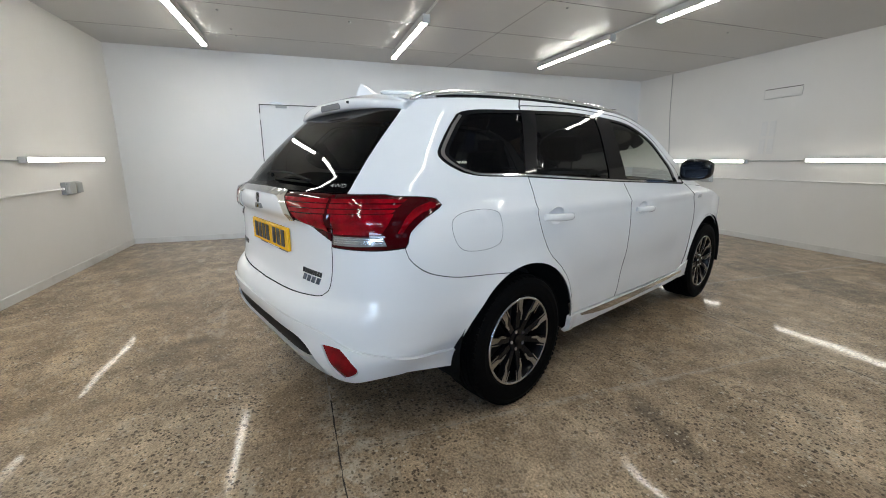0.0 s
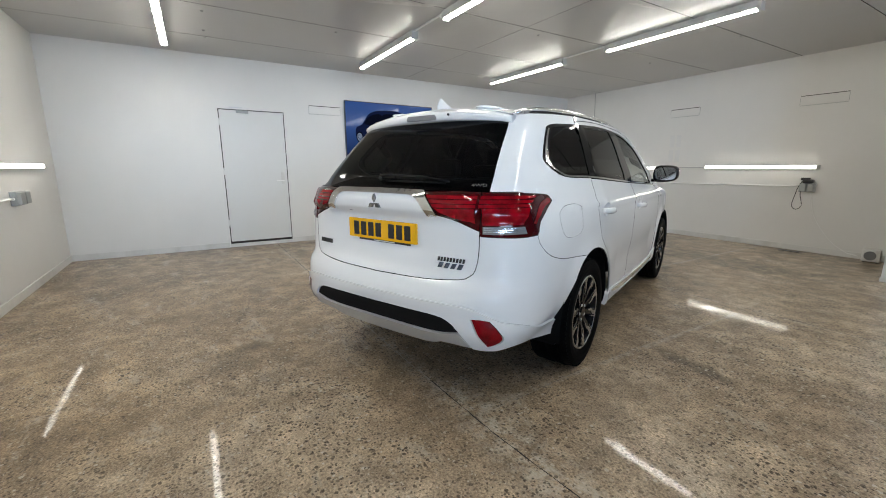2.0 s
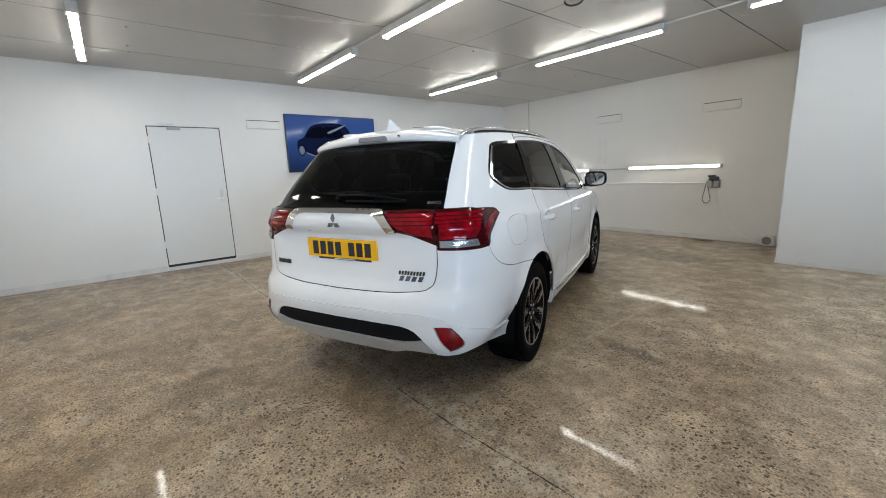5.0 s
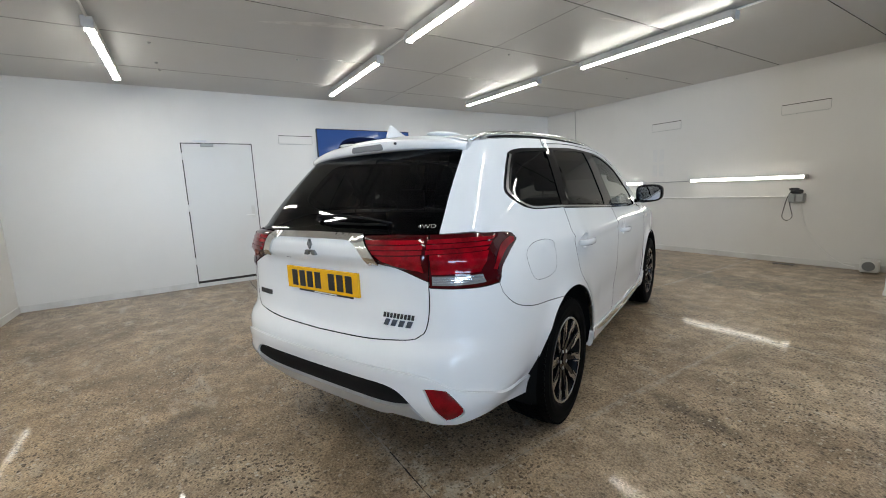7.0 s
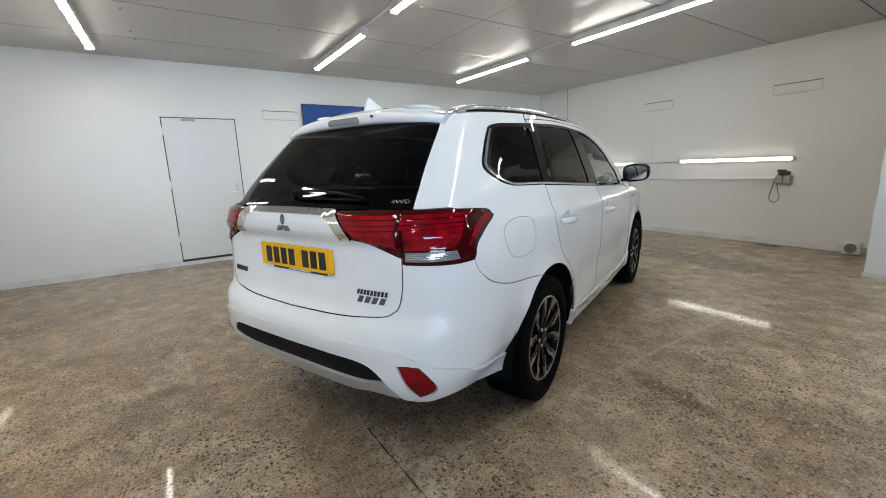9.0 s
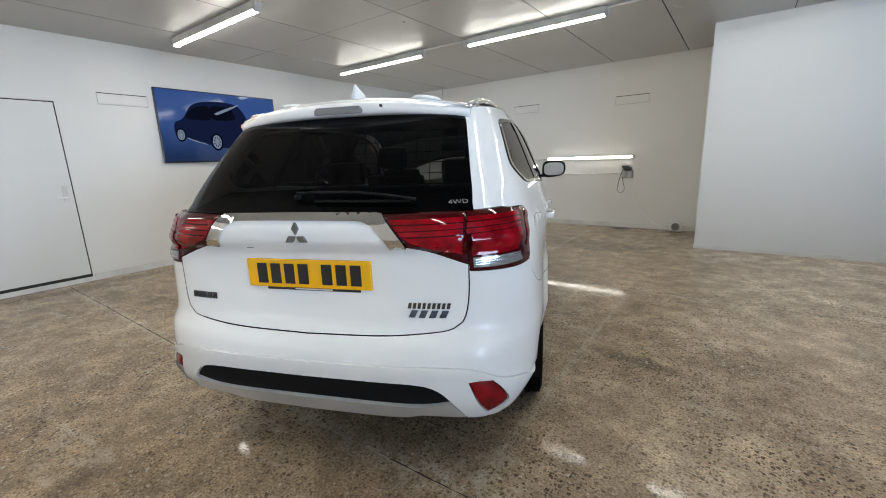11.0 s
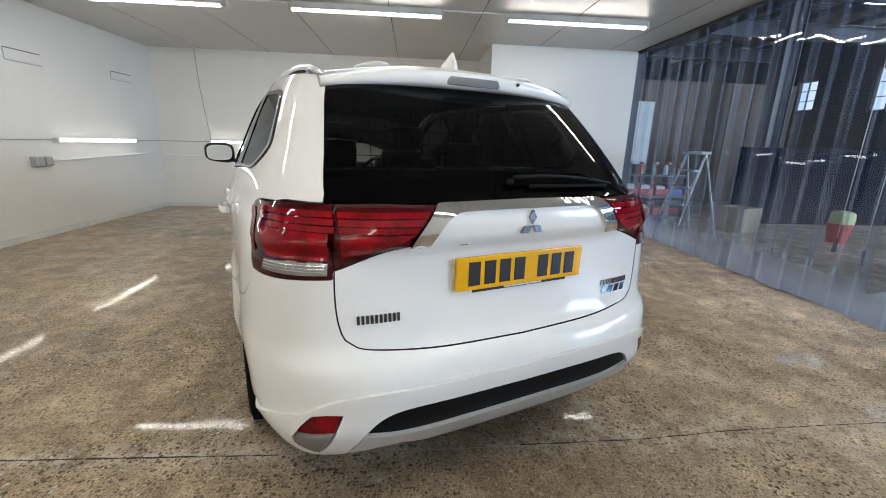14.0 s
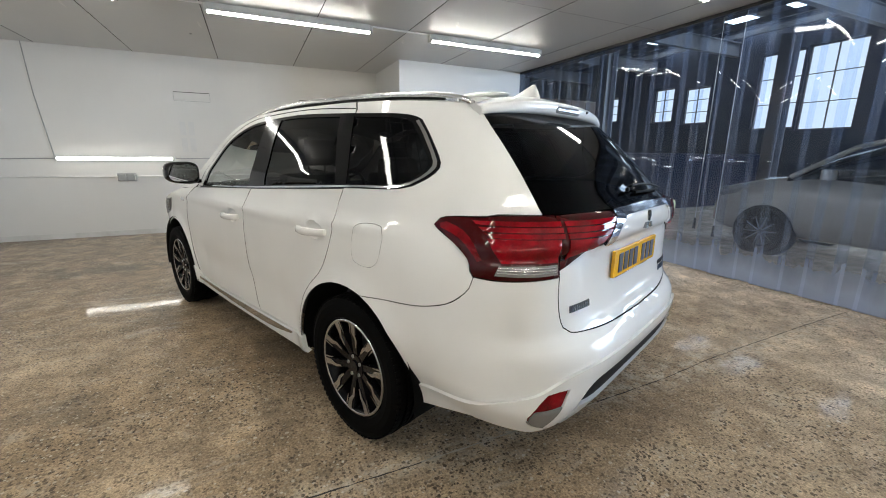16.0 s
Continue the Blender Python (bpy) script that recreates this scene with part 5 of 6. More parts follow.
part("dashboard", bm, M_CABIN, car, "dark dashboard")
bm = bmesh.new()
ring = [(0.37 + 0.18 * math.cos(2 * math.pi * i / 24), 2.85 - 0.08 * math.sin(2 * math.pi * i / 24), 1.02 + 0.17 * math.sin(2 * math.pi * i / 24)) for i in range(25)]
pipe(bm, ring, 0.014, 8)
part("steering_wheel", bm, M_SEAT, car)
bm = bmesh.new()
box(bm, (-0.12, 2.80, 1.42), (0.12, 2.83, 1.49), 0.012)
rod(bm, (0, 2.82, 1.46), (0, 2.90, 1.53), 0.008, 8)
part("interior_mirror", bm, M_BLACK, car, "black interior mirror")
# wire guard behind the seats
bm = bmesh.new()
for i in range(15):
    x = -0.56 + 0.08 * i
    rod(bm, (x, 1.02, 1.18), (x, 1.10, 1.52), 0.0022, 5)
for i in range(6):
    z = 1.20 + 0.06 * i
    y = 1.02 + 0.08 * (z - 1.18) / 0.34
    rod(bm, (-0.58, y, z), (0.58, y, z), 0.0022, 5)
part("load_guard", bm, M_BLACK, car, "black wire load guard")


# ---------------------------------------------------------------- wheels
def lathe(profile, n, bm=None):
    """Turns (x, r) points round the x axis."""
    bm = bm or bmesh.new()
    rings = []
    for k in range(n):
        a = 2 * math.pi * k / n
        rings.append([bm.verts.new((x, r * math.cos(a), r * math.sin(a))) for x, r in profile])
    for k in range(n):
        s, t = rings[k], rings[(k + 1) % n]
        for i in range(len(profile) - 1):
            f = bm.faces.new((s[i], s[i + 1], t[i + 1], t[i]))
            f.smooth = True
    return bm


def make_wheel(m):
    """A wheel facing +x: tyre with ribs and cross cuts, black alloy with machined faces."""
    R = 0.353
    side = [(0.085, 0.240), (0.104, 0.252), (0.112, 0.285), (0.111, 0.315), (0.101, 0.338), (0.090, 0.347)]
    tread = [(0.086, R - 0.002), (0.060, R), (0.058, R - 0.008), (0.050, R - 0.008), (0.048, R), (0.021, R + 0.0005), (0.019, R - 0.008), (0.010, R - 0.008), (0.008, R + 0.0005)]
    prof = side + tread + [(-x * 1.3, r) for x, r in tread[::-1]] + [(-x * 1.3, r) for x, r in side[::-1]]
    bm = lathe(prof, 72)
    bmesh.ops.recalc_face_normals(bm, faces=bm.faces)
    for f in bm.faces:
        f.smooth = False
    wheel = part("wheel", bm, M_TYRE, car, "black tyre on a two-tone alloy wheel")
    wheel.matrix_basis = m
    bm = bmesh.new()
    for k in range(72):
        a = 2 * math.pi * k / 72
        for x0, x1 in ((0.061, 0.100), (0.022, 0.047), (-0.061, -0.029), (-0.130, -0.080)):
            c = Matrix.Rotation(a, 4, "X") @ Matrix.Translation(((x0 + x1) / 2, 0, R - 0.002 - (0.006 if abs(x0 + x1) > 0.1 else 0)))
            bmesh.ops.create_cube(bm, size=1, matrix=c @ Matrix.Diagonal((abs(x1 - x0), 0.021, 0.010, 1)))
    part("tread_block", bm, M_TYRE, wheel)["kind"] = "stuff"
    rim = part("rim", lathe([(-0.09, 0.236), (-0.085, 0.222), (-0.02, 0.205), (0.05, 0.212), (0.088, 0.224), (0.096, 0.232), (0.098, 0.240), (0.090, 0.243)], 64), M_RIMBLACK, wheel, "gloss black rim")
    part("rim_edge", lathe([(0.0975, 0.228), (0.101, 0.233), (0.1005, 0.2385), (0.096, 0.242)], 64), M_RIMFACE, wheel, "machined rim edge")
    bm = bmesh.new()
    rod(bm, (-0.02, 0, 0), (0.02, 0, 0), 0.165, 40)
    part("brake_disc", bm, mat("brake_steel", (0.035, 0.035, 0.035), 0.45, 1.0), wheel, "steel brake disc")
    part("backing_plate", lathe([(-0.05, 0.0001), (-0.05, 0.215)], 32), M_RIMBLACK, wheel)
    bm = bmesh.new()
    rod(bm, (0.04, 0, 0), (0.078, 0, 0), 0.070, 32, 0.062)
    part("hub", bm, M_RIMBLACK, wheel)
    bm = bmesh.new()
    rod(bm, (0.078, 0, 0), (0.084, 0, 0), 0.029, 24)
    part("hub_cap", bm, M_GLOSSBLACK, wheel)
    for k in range(5):
        a = 2 * math.pi * k / 5 + 0.3
        bm = bmesh.new()
        rod(bm, (0.07, 0.05 * math.cos(a), 0.05 * math.sin(a)), (0.082, 0.05 * math.cos(a), 0.05 * math.sin(a)), 0.009, 6)
        part("wheel_nut", bm, M_STEEL, wheel)

    def blade(pts, width, x_out, thick, spin):
        """A flat bar along (angle, radius) points."""
        bm = bmesh.new()
        rows = []
        for i, (a, r) in enumerate(pts):
            p = Vector((0, r * math.cos(a + spin), r * math.sin(a + spin)))
            t = Vector((0, -math.sin(a + spin), math.cos(a + spin)))
            x = x_out[0] + (x_out[1] - x_out[0]) * i / (len(pts) - 1)
            wd = width[0] + (width[1] - width[0]) * i / (len(pts) - 1)
            rows.append([bm.verts.new(p + t * s * wd / 2 + Vector((x - d, 0, 0))) for s, d in ((-1, thick), (-1, 0), (1, 0), (1, thick))])
        for a, b in zip(rows, rows[1:]):
            for i in range(3):
                bm.faces.new((a[i], a[i + 1], b[i + 1], b[i]))
        bm.faces.new(rows[0])
        bm.faces.new(rows[-1])
        bmesh.ops.recalc_face_normals(bm, faces=bm.faces)
        return bm

    for k in range(10):
        s = 2 * math.pi * k / 10
        part("spoke", blade([(0, 0.055), (0.03, 0.13), (0.03, 0.225)], (0.032, 0.040), (0.074, 0.094), 0.035, s), M_RIMBLACK, wheel)
        lean = 0.10 if k % 2 else -0.10
        part("spoke_face", blade([(lean * 1.25, 0.112), (lean * 1.05, 0.156), (lean * 0.05, 0.182), (-lean * 0.05, 0.231)], (0.008, 0.034), (0.086, 0.099), 0.010, s), M_RIMFACE, wheel, "machined silver spoke face")
        part("spoke_edge", blade([(-lean * 1.5, 0.168), (-lean * 1.25, 0.200), (-lean * 1.2, 0.231)], (0.004, 0.008), (0.092, 0.099), 0.008, s), M_RIMFACE, wheel, "thin machined spoke edge")
    return wheel


base_wheel = make_wheel(pose(WHEEL_X, WHEEL_Y[0], WHEEL_Z, 20, 0, 0))
for m in (pose(WHEEL_X, WHEEL_Y[1], WHEEL_Z, 5, 0, 0), pose(-WHEEL_X, WHEEL_Y[0], WHEEL_Z, 11, 0, 180), pose(-WHEEL_X, WHEEL_Y[1], WHEEL_Z, -12, 0, 180)):
    copy_thing(base_wheel, m)

# ---------------------------------------------------------------- things on the walls and floor of the room
M_BEZEL = mat("black_bezel", (0.01, 0.01, 0.012), 0.3)


def screen_material():
    m = glow("blue_screen", (0.05, 0.12, 0.38), 0.48)
    t = m.node_tree
    e = [n for n in t.nodes if n.type == "EMISSION"][0]
    c = t.nodes.new("ShaderNodeTexCoord")
    s = t.nodes.new("ShaderNodeSeparateXYZ")
    t.links.new(c.outputs["Generated"], s.inputs[0])
    r = t.nodes.new("ShaderNodeValToRGB")
    k = r.color_ramp.elements
    k[0].position, k[0].color = 0.05, (0.025, 0.05, 0.16, 1)
    k[1].position, k[1].color = 0.6, (0.06, 0.15, 0.48, 1)
    t.links.new(s.outputs[2], r.inputs[0])
    t.links.new(r.outputs[0], e.inputs[0])
    g = t.nodes.new("ShaderNodeBsdfGlossy")
    g.inputs["Roughness"].default_value = 0.08
    f = t.nodes.new("ShaderNodeFresnel")
    f.inputs[0].default_value = 1.4
    x = t.nodes.new("ShaderNodeMixShader")
    t.links.new(f.outputs[0], x.inputs[0])
    t.links.new(e.outputs[0], x.inputs[1])
    t.links.new(g.outputs[0], x.inputs[2])
    t.links.new(x.outputs[0], t.nodes["Material Output"].inputs[0])
    return m


tv = thing("television", "large wall-mounted screen showing a dark blue car", "television", pose(X0, 2.465, 1.915))
TW, TH = 0.872, 0.495
bm = bmesh.new()
box(bm, (0.025, -TW, -TH), (0.065, TW, TH), 0.004)
part("casing", bm, M_BEZEL, tv, "black casing")
part("bracket", boxed((0.0, -0.25, -0.2), (0.026, 0.25, 0.2)), M_BEZEL, tv)
part("screen", boxed((0.0655, -TW + 0.014, -TH + 0.02), (0.067, TW - 0.014, TH - 0.014)), screen_material(), tv, "blue lit screen")
M_SCAR = glow("screen_dark_blue", (0.006, 0.010, 0.035), 1.0)
M_SGLASS = glow("screen_black", (0.003, 0.004, 0.010), 1.0)
M_SALLOY_GLARE = glow("screen_silver_glare", (0.17, 0.21, 0.29), 1.0)
M_SRED = glow("screen_red", (0.05, 0.006, 0.02), 1.0)


def flat(name, pts, x, material):
    """A flat shape of the picture on the screen, in (across, up)."""
    bm = bmesh.new()
    f = bm.faces.new([bm.verts.new((x, a, b)) for a, b in spline(pts, 0.03, True)])
    bmesh.ops.triangulate(bm, faces=[f])
    return part(name, bm, material, tv)


flat("screen_picture", [(-0.69, -0.06), (-0.67, 0.05), (-0.56, 0.11), (-0.43, 0.29), (-0.22, 0.36), (0.14, 0.36), (0.30, 0.27), (0.41, 0.06), (0.52, -0.10), (0.49, -0.22), (0.30, -0.29), (-0.05, -0.29), (-0.30, -0.23), (-0.52, -0.17), (-0.66, -0.13)], 0.0682, M_SCAR)
flat("screen_picture", [(-0.52, 0.12), (-0.40, 0.26), (-0.20, 0.29), (-0.18, 0.12), (-0.35, 0.10)], 0.0688, M_SGLASS)
flat("screen_picture", [(-0.15, 0.12), (-0.16, 0.29), (0.10, 0.29), (0.19, 0.15), (0.04, 0.11)], 0.0688, M_SGLASS)
flat("screen_picture", [(0.24, 0.06), (0.36, 0.07), (0.38, 0.0), (0.28, -0.02)], 0.0688, M_SRED)
# pale streak: a lamp's glare painted across the picture
flat("screen_picture", [(-0.12, 0.20), (0.06, 0.28), (0.26, 0.355), (0.25, 0.335), (0.08, 0.25), (-0.09, 0.18)], 0.0694, M_SALLOY_GLARE)
flat("screen_picture", [(-0.54, -0.15), (-0.40, -0.20), (-0.28, -0.235), (-0.28, -0.245), (-0.41, -0.212), (-0.54, -0.162)], 0.0694, M_SALLOY_GLARE)
for cy, cz, r in ((-0.615, -0.115, 0.095), (-0.135, -0.205, 0.13)):
    flat("screen_picture", [(cy + 0.70 * r * math.cos(a), cz + r * math.sin(a)) for a in [k * math.pi / 6 for k in range(12)]], 0.0692, M_SGLASS)
    flat("screen_picture", [(cy + 0.50 * r * math.cos(a), cz + 0.76 * r * math.sin(a)) for a in [k * math.pi / 6 for k in range(12)]], 0.0696, M_SALLOY_GLARE)
    for k in range(9):
        a = 2 * math.pi * k / 9
        flat("screen_picture", [(cy + 0.50 * r * q * math.cos(a + w), cz + 0.76 * r * q * math.sin(a + w)) for q, w in ((0.3, 0.0), (0.8, 0.17), (0.8, -0.17))], 0.0700, M_SCAR)
bm = bmesh.new()
box(bm, (0.0, 2.78, 1.305), (0.04, 2.98, 1.325), 0.006)
bar = part("sensor_bar", bm, M_GREYBOX)
bar.location.x = X0
tagged(bar, "thin grey bar fixed under the screen", "bracket")


def flush_panel(p, along, length, height, face):
    """A painted-over panel that stands a little off the wall, with a dark gap over it."""
    a, f = Vector(along), Vector(face)
    m = Matrix.Translation(p) @ Matrix((a, f, (0, 0, 1))).transposed().to_4x4()
    t = thing("wall_panel", "painted-over flush wall panel with a dark gap above", "wall panel", m, "flush wall panels")
    h = length / 2
    part("panel_board", boxed((-h, 0, -height / 2), (h, 0.007, height / 2 - 0.008), 0.002), M_WALL, t)
    part("panel_gap", boxed((-h, 0, height / 2 - 0.006), (h, 0.0035, height / 2 + 0.003)), M_JOINT, t, "dark gap")
    for s in (-1, 1):
        part("panel_gap", boxed((s * (h + 0.003) - 0.002, 0, -height / 2), (s * (h + 0.003) + 0.002, 0.003, height / 2 - 0.006)), M_GREYBOX, t)
    part("panel_gap", boxed((-h, 0, -height / 2 - 0.013), (h, 0.003, -height / 2 - 0.009)), M_GREYBOX, t)
    part("panel_lip", boxed((-h, 0, -height / 2 - 0.008), (h, 0.012, -height / 2 - 0.002), 0.001), M_SKIRT, t)
    return t


N_, E_ = (0, -1, 0), (1, 0, 0)
flush_panel((-0.345, Y1, 2.245), (-1, 0, 0), 0.54, 0.13, N_)
flush_panel((-2.32, Y1, 2.265), (-1, 0, 0), 0.52, 0.13, N_)
flush_panel((X0, 1.265, 2.22), (0, 1, 0), 0.53, 0.125, E_)
flush_panel((X0, 4.57, 2.225), (0, 1, 0), 0.50, 0.13, E_)
flush_panel((X0, 6.32, 2.25), (0, 1, 0), 0.48, 0.11, E_)
M_GHOST = painted("greyish_patch_paint", (0.66, 0.655, 0.645), 0.5, (0.5, 0.5, 0.48), 0.3, scale=5.0)
for i in range(2):
    for k in range(2):
        x, z = -2.55 + 0.125 * i, 1.37 + 0.27 * k
        ob = part("wall_patch", boxed((x, Y1 - 0.003, z), (x + 0.085, Y1, z + 0.22), 0.001), M_GHOST)
        tagged(ob, "faint grey filled patch on the white wall", "wall patch", "filled wall patches")


def socket_box(p, along, face, w=0.26, h=0.13, label="grey weatherproof socket box on the wall"):
    a, f = Vector(along), Vector(face)
    m = Matrix.Translation(p) @ Matrix((a, f, (0, 0, 1))).transposed().to_4x4()
    t = thing("socket_box", label, "socket", m, "wall sockets")
    part("back_box", boxed((-w / 2, 0, -h / 2), (w / 2, 0.05, h / 2), 0.006), M_GREYBOX, t)
    for s in (-1, 1):
        part("lid", boxed((s * w / 4 - w / 4 + 0.008, 0.048, -h / 2 + 0.012), (s * w / 4 + w / 4 - 0.008, 0.085, h / 2 - 0.006), 0.012), M_GREYBOX, t)
    part("gland", rod(bmesh.new(), (w / 2, 0.025, 0.0), (w / 2 + 0.03, 0.025, 0), 0.014, 10), M_CONDUIT, t)
    return t


socket_box((X0, 4.49, 0.965), (0, 1, 0), (1, 0, 0))
socket_box((-3.37, Y1, 0.955), (-1, 0, 0), (0, -1, 0), 0.25, 0.13)
rb = socket_box((-0.35, Y1, 0.965), (-1, 0, 0), (0, -1, 0), 0.19, 0.13, "grey socket box with a black plug and looped cable")
bm = bmesh.new()
box(bm, (-0.075, 0.02, 0.066), (0.06, 0.09, 0.125), 0.022)
box(bm, (-0.03, 0.03, 0.110), (0.085, 0.08, 0.150), 0.016)
part("plug", bm, M_BLACK, rb, "black adaptor on top")
bm = bmesh.new()
pipe(bm, spline([(0.06, 0.07, 0.10), (0.10, 0.07, 0.0), (0.13, 0.06, -0.14), (0.15, 0.05, -0.28), (0.09, 0.05, -0.33), (0.03, 0.05, -0.27), (0.06, 0.06, -0.12), (0.07, 0.06, -0.03)], 0.03), 0.005, 6)
part("cable_loop", bm, M_BLACK, rb, "black looped cable")
socket_box((-3.62, Y0, 0.962), (1, 0, 0), (0, 1, 0), 0.30, 0.14)


def run(name, pts, r, material, label, category):
    return tagged(part(name, pipe(bmesh.new(), pts, r, 8), material), label, category)


run("dado_conduit", [(X0 + 0.02, Y1 - 0.014, 0.985), (-3.50, Y1 - 0.014, 0.965)], 0.011, M_CONDUIT, "white conduit along the wall to a socket", "conduit")
run("dado_conduit", [(-3.24, Y1 - 0.014, 0.965), (-0.49, Y1 - 0.014, 0.985)], 0.011, M_CONDUIT, "white conduit along the wall to a socket", "conduit")
run("dado_conduit", [(X0 + 0.014, 4.63, 0.965), (X0 + 0.014, 7.13, 1.03)], 0.011, M_CONDUIT, "white conduit along the wall to a socket", "conduit")
run("dado_conduit", [(-3.46, Y0 + 0.014, 0.962), (1.5, Y0 + 0.014, 0.90)], 0.011, M_CONDUIT, "white conduit along the wall to a socket", "conduit")
for a, b in (((-2.68, Y1 - 0.01, 1.258), (-1.85, Y1 - 0.01, 1.262)), ((-4.24, Y1 - 0.01, 1.25), (X0 + 0.01, Y1 - 0.01, 1.245)), ((X0 + 0.01, 3.99, 1.235), (X0 + 0.01, 4.75, 1.24)), ((X0 + 0.01, 6.38, 1.24), (X0 + 0.01, 7.14, 1.245)), ((-2.84, Y0 + 0.01, 1.275), (-1.94, Y0 + 0.01, 1.275))):
    run("light_cable", [a, b], 0.007, M_GREYBOX, "grey cable between wall strip lights", "cable")
run("drop_cable", [(-4.37, Y1 - 0.008, CEIL), (-4.34, Y1 - 0.008, 2.2), (-4.24, Y1 - 0.008, 1.28)], 0.007, M_GREYBOX, "grey cable down the wall from the ceiling", "cable")
run("floor_cable", spline([(-0.30, Y1 - 0.02, 0.88), (-0.22, Y1 - 0.02, 0.55), (0.0, Y1 - 0.02, 0.22), (0.22, Y1 - 0.025, 0.06), (0.34, Y1 - 0.08, 0.05)], 0.08), 0.004, M_CONDUIT, "thin white cable hanging from the socket", "cable")

heater = thing("small_speaker", "small white box speaker on the floor by the wall", "speaker", pose(0.49, 7.02, 0, 0, 0, 8) @ Matrix.Scale(0.78, 4))
part("cabinet", boxed((-0.115, -0.09, 0.012), (0.115, 0.09, 0.22), 0.022), M_SKIRT, heater)
bm = bmesh.new()
rod(bm, (-0.01, -0.088, 0.118), (-0.01, -0.096, 0.118), 0.078, 28)
part("grille", bm, mat("grey_mesh", (0.16, 0.16, 0.16), 0.7), heater, "grey round grille")
for sx in (-0.08, 0.08):
    for sy in (-0.06, 0.06):
        part("foot", rod(bmesh.new(), (sx, sy, 0), (sx, sy, 0.016), 0.012, 10), M_BLACK, heater)
gr = part("floor_grate", boxed((-0.52, 6.93, 0.0), (-0.27, 7.03, 0.008), 0.002), M_BLACK)
tagged(gr, "small black drain grate in the floor by the wall", "grate")

# scars, screws and scraps on the ceiling
M_SCAR_C = painted("torn_filler", (0.60, 0.59, 0.57), 0.6, (0.3, 0.28, 0.26), 0.6, scale=8.0)
rnd = random.Random(11)
for x, y, l, w, a in ((-2.05, 0.95, 1.2, 0.11, 72), (-3.0, 2.15, 0.30, 0.03, 80), (-1.95, 5.1, 0.26, 0.03, 85), (0.55, 4.7, 0.22, 0.05, 70), (0.9, 3.7, 0.25, 0.05, 60), (-0.75, 3.35, 0.4, 0.05, 80), (1.7, 4.6, 0.2, 0.05, 15), (-3.2, 4.9, 0.35, 0.03, 92)):
    bm = bmesh.new()
    ring = []
    n = 18
    for k in range(n):
        t = 2 * math.pi * k / n
        q = 1 + 0.35 * (rnd.random() - 0.5)
        ring.append(bm.verts.new((l / 2 * math.cos(t) * q, w / 2 * math.sin(t) * q, -0.0035)))
    f = bm.faces.new(ring)
    bmesh.ops.reverse_faces(bm, faces=[f])
    ob = part("ceiling_scar", bm, M_SCAR_C)
    ob.matrix_basis = pose(x, y, CEIL, 0, 0, a)
    tagged(ob, "torn strip of old filler on the ceiling", "ceiling scar", "ceiling scars")
for x, y in ((-3.25, -0.52), (-3.95, -0.49), (-4.25, -0.47), (-3.2, 0.9), (-2.1, 5.6), (-2.0, 3.1), (-0.7, 5.3), (-4.2, 2.9)):
    ob = part("ceiling_fixing", rod(bmesh.new(), (x, y, CEIL), (x, y, CEIL - 0.012), 0.016, 10, 0.010), M_GREYBOX)
    tagged(ob, "dark screw head in the ceiling", "fixing", "ceiling fixings")
run("ceiling_cable_loop", [(-0.27 + 0.09 * math.cos(k * math.pi / 10), 2.76 + 0.06 * math.sin(k * math.pi / 10), CEIL - 0.012 - 0.02 * math.sin(k * math.pi / 10)) for k in range(13)], 0.009, M_BLACK, "black loop of cable at the ceiling", "cable")

# ---------------------------------------------------------------- strip curtain
def scuffed_pvc(name, clean, worn):
    """Clear plastic, milky with scratches that grow denser towards the floor where things brush it."""
    m = clear(name, (0.84, 0.90, 0.99), 0.012, 1.46, 0.1, (0.60, 0.70, 0.96))
    t = m.node_tree
    mix = [k for k in t.nodes if k.type == "MIX_SHADER" and not k.inputs[0].is_linked][0]
    tl = t.nodes.new("ShaderNodeBsdfTranslucent")
    tl.inputs[0].default_value = (0.52, 0.64, 0.92, 1)
    milk = t.nodes.new("ShaderNodeMixShader")
    milk.inputs[0].default_value = 0.35
    t.links.new([k for k in t.nodes if k.type == "BSDF_DIFFUSE"][0].outputs[0], milk.inputs[1])
    t.links.new(tl.outputs[0], milk.inputs[2])
    t.links.new(milk.outputs[0], mix.inputs[2])
    c = t.nodes.new("ShaderNodeTexCoord")
    s = t.nodes.new("ShaderNodeSeparateXYZ")
    t.links.new(c.outputs["Object"], s.inputs[0])
    mp = t.nodes.new("ShaderNodeMapping")
    mp.inputs["Scale"].default_value = (1, 2.5, 0.8)
    t.links.new(c.outputs["Object"], mp.inputs["Vector"])
    n = t.nodes.new("ShaderNodeTexNoise")
    n.inputs["Scale"].default_value = 2.2
    n.inputs["Detail"].default_value = 5.0
    t.links.new(mp.outputs[0], n.inputs["Vector"])
    a = t.nodes.new("ShaderNodeMath")
    a.operation = "MULTIPLY_ADD"
    t.links.new(n.outputs["Fac"], a.inputs[0])
    a.inputs[1].default_value = -0.30
    up = t.nodes.new("ShaderNodeMath")
    up.inputs[1].default_value = 0.02
    t.links.new(s.outputs[2], up.inputs[0])
    t.links.new(up.outputs[0], a.inputs[2])
    r = t.nodes.new("ShaderNodeValToRGB")
    e = r.color_ramp.elements
    e[0].position, e[0].color = 0.0, (worn + 0.38, worn + 0.38, worn + 0.38, 1)
    mid_stop = e.new(0.28)
    mid_stop.color = (worn, worn, worn, 1)
    e = [e[0], e[2]]
    e[1].position, e[1].color = 1.0, (clean, clean, clean, 1)
    t.links.new(a.outputs[0], r.inputs[0])
    t.links.new(r.outputs[0], mix.inputs[0])
    return m


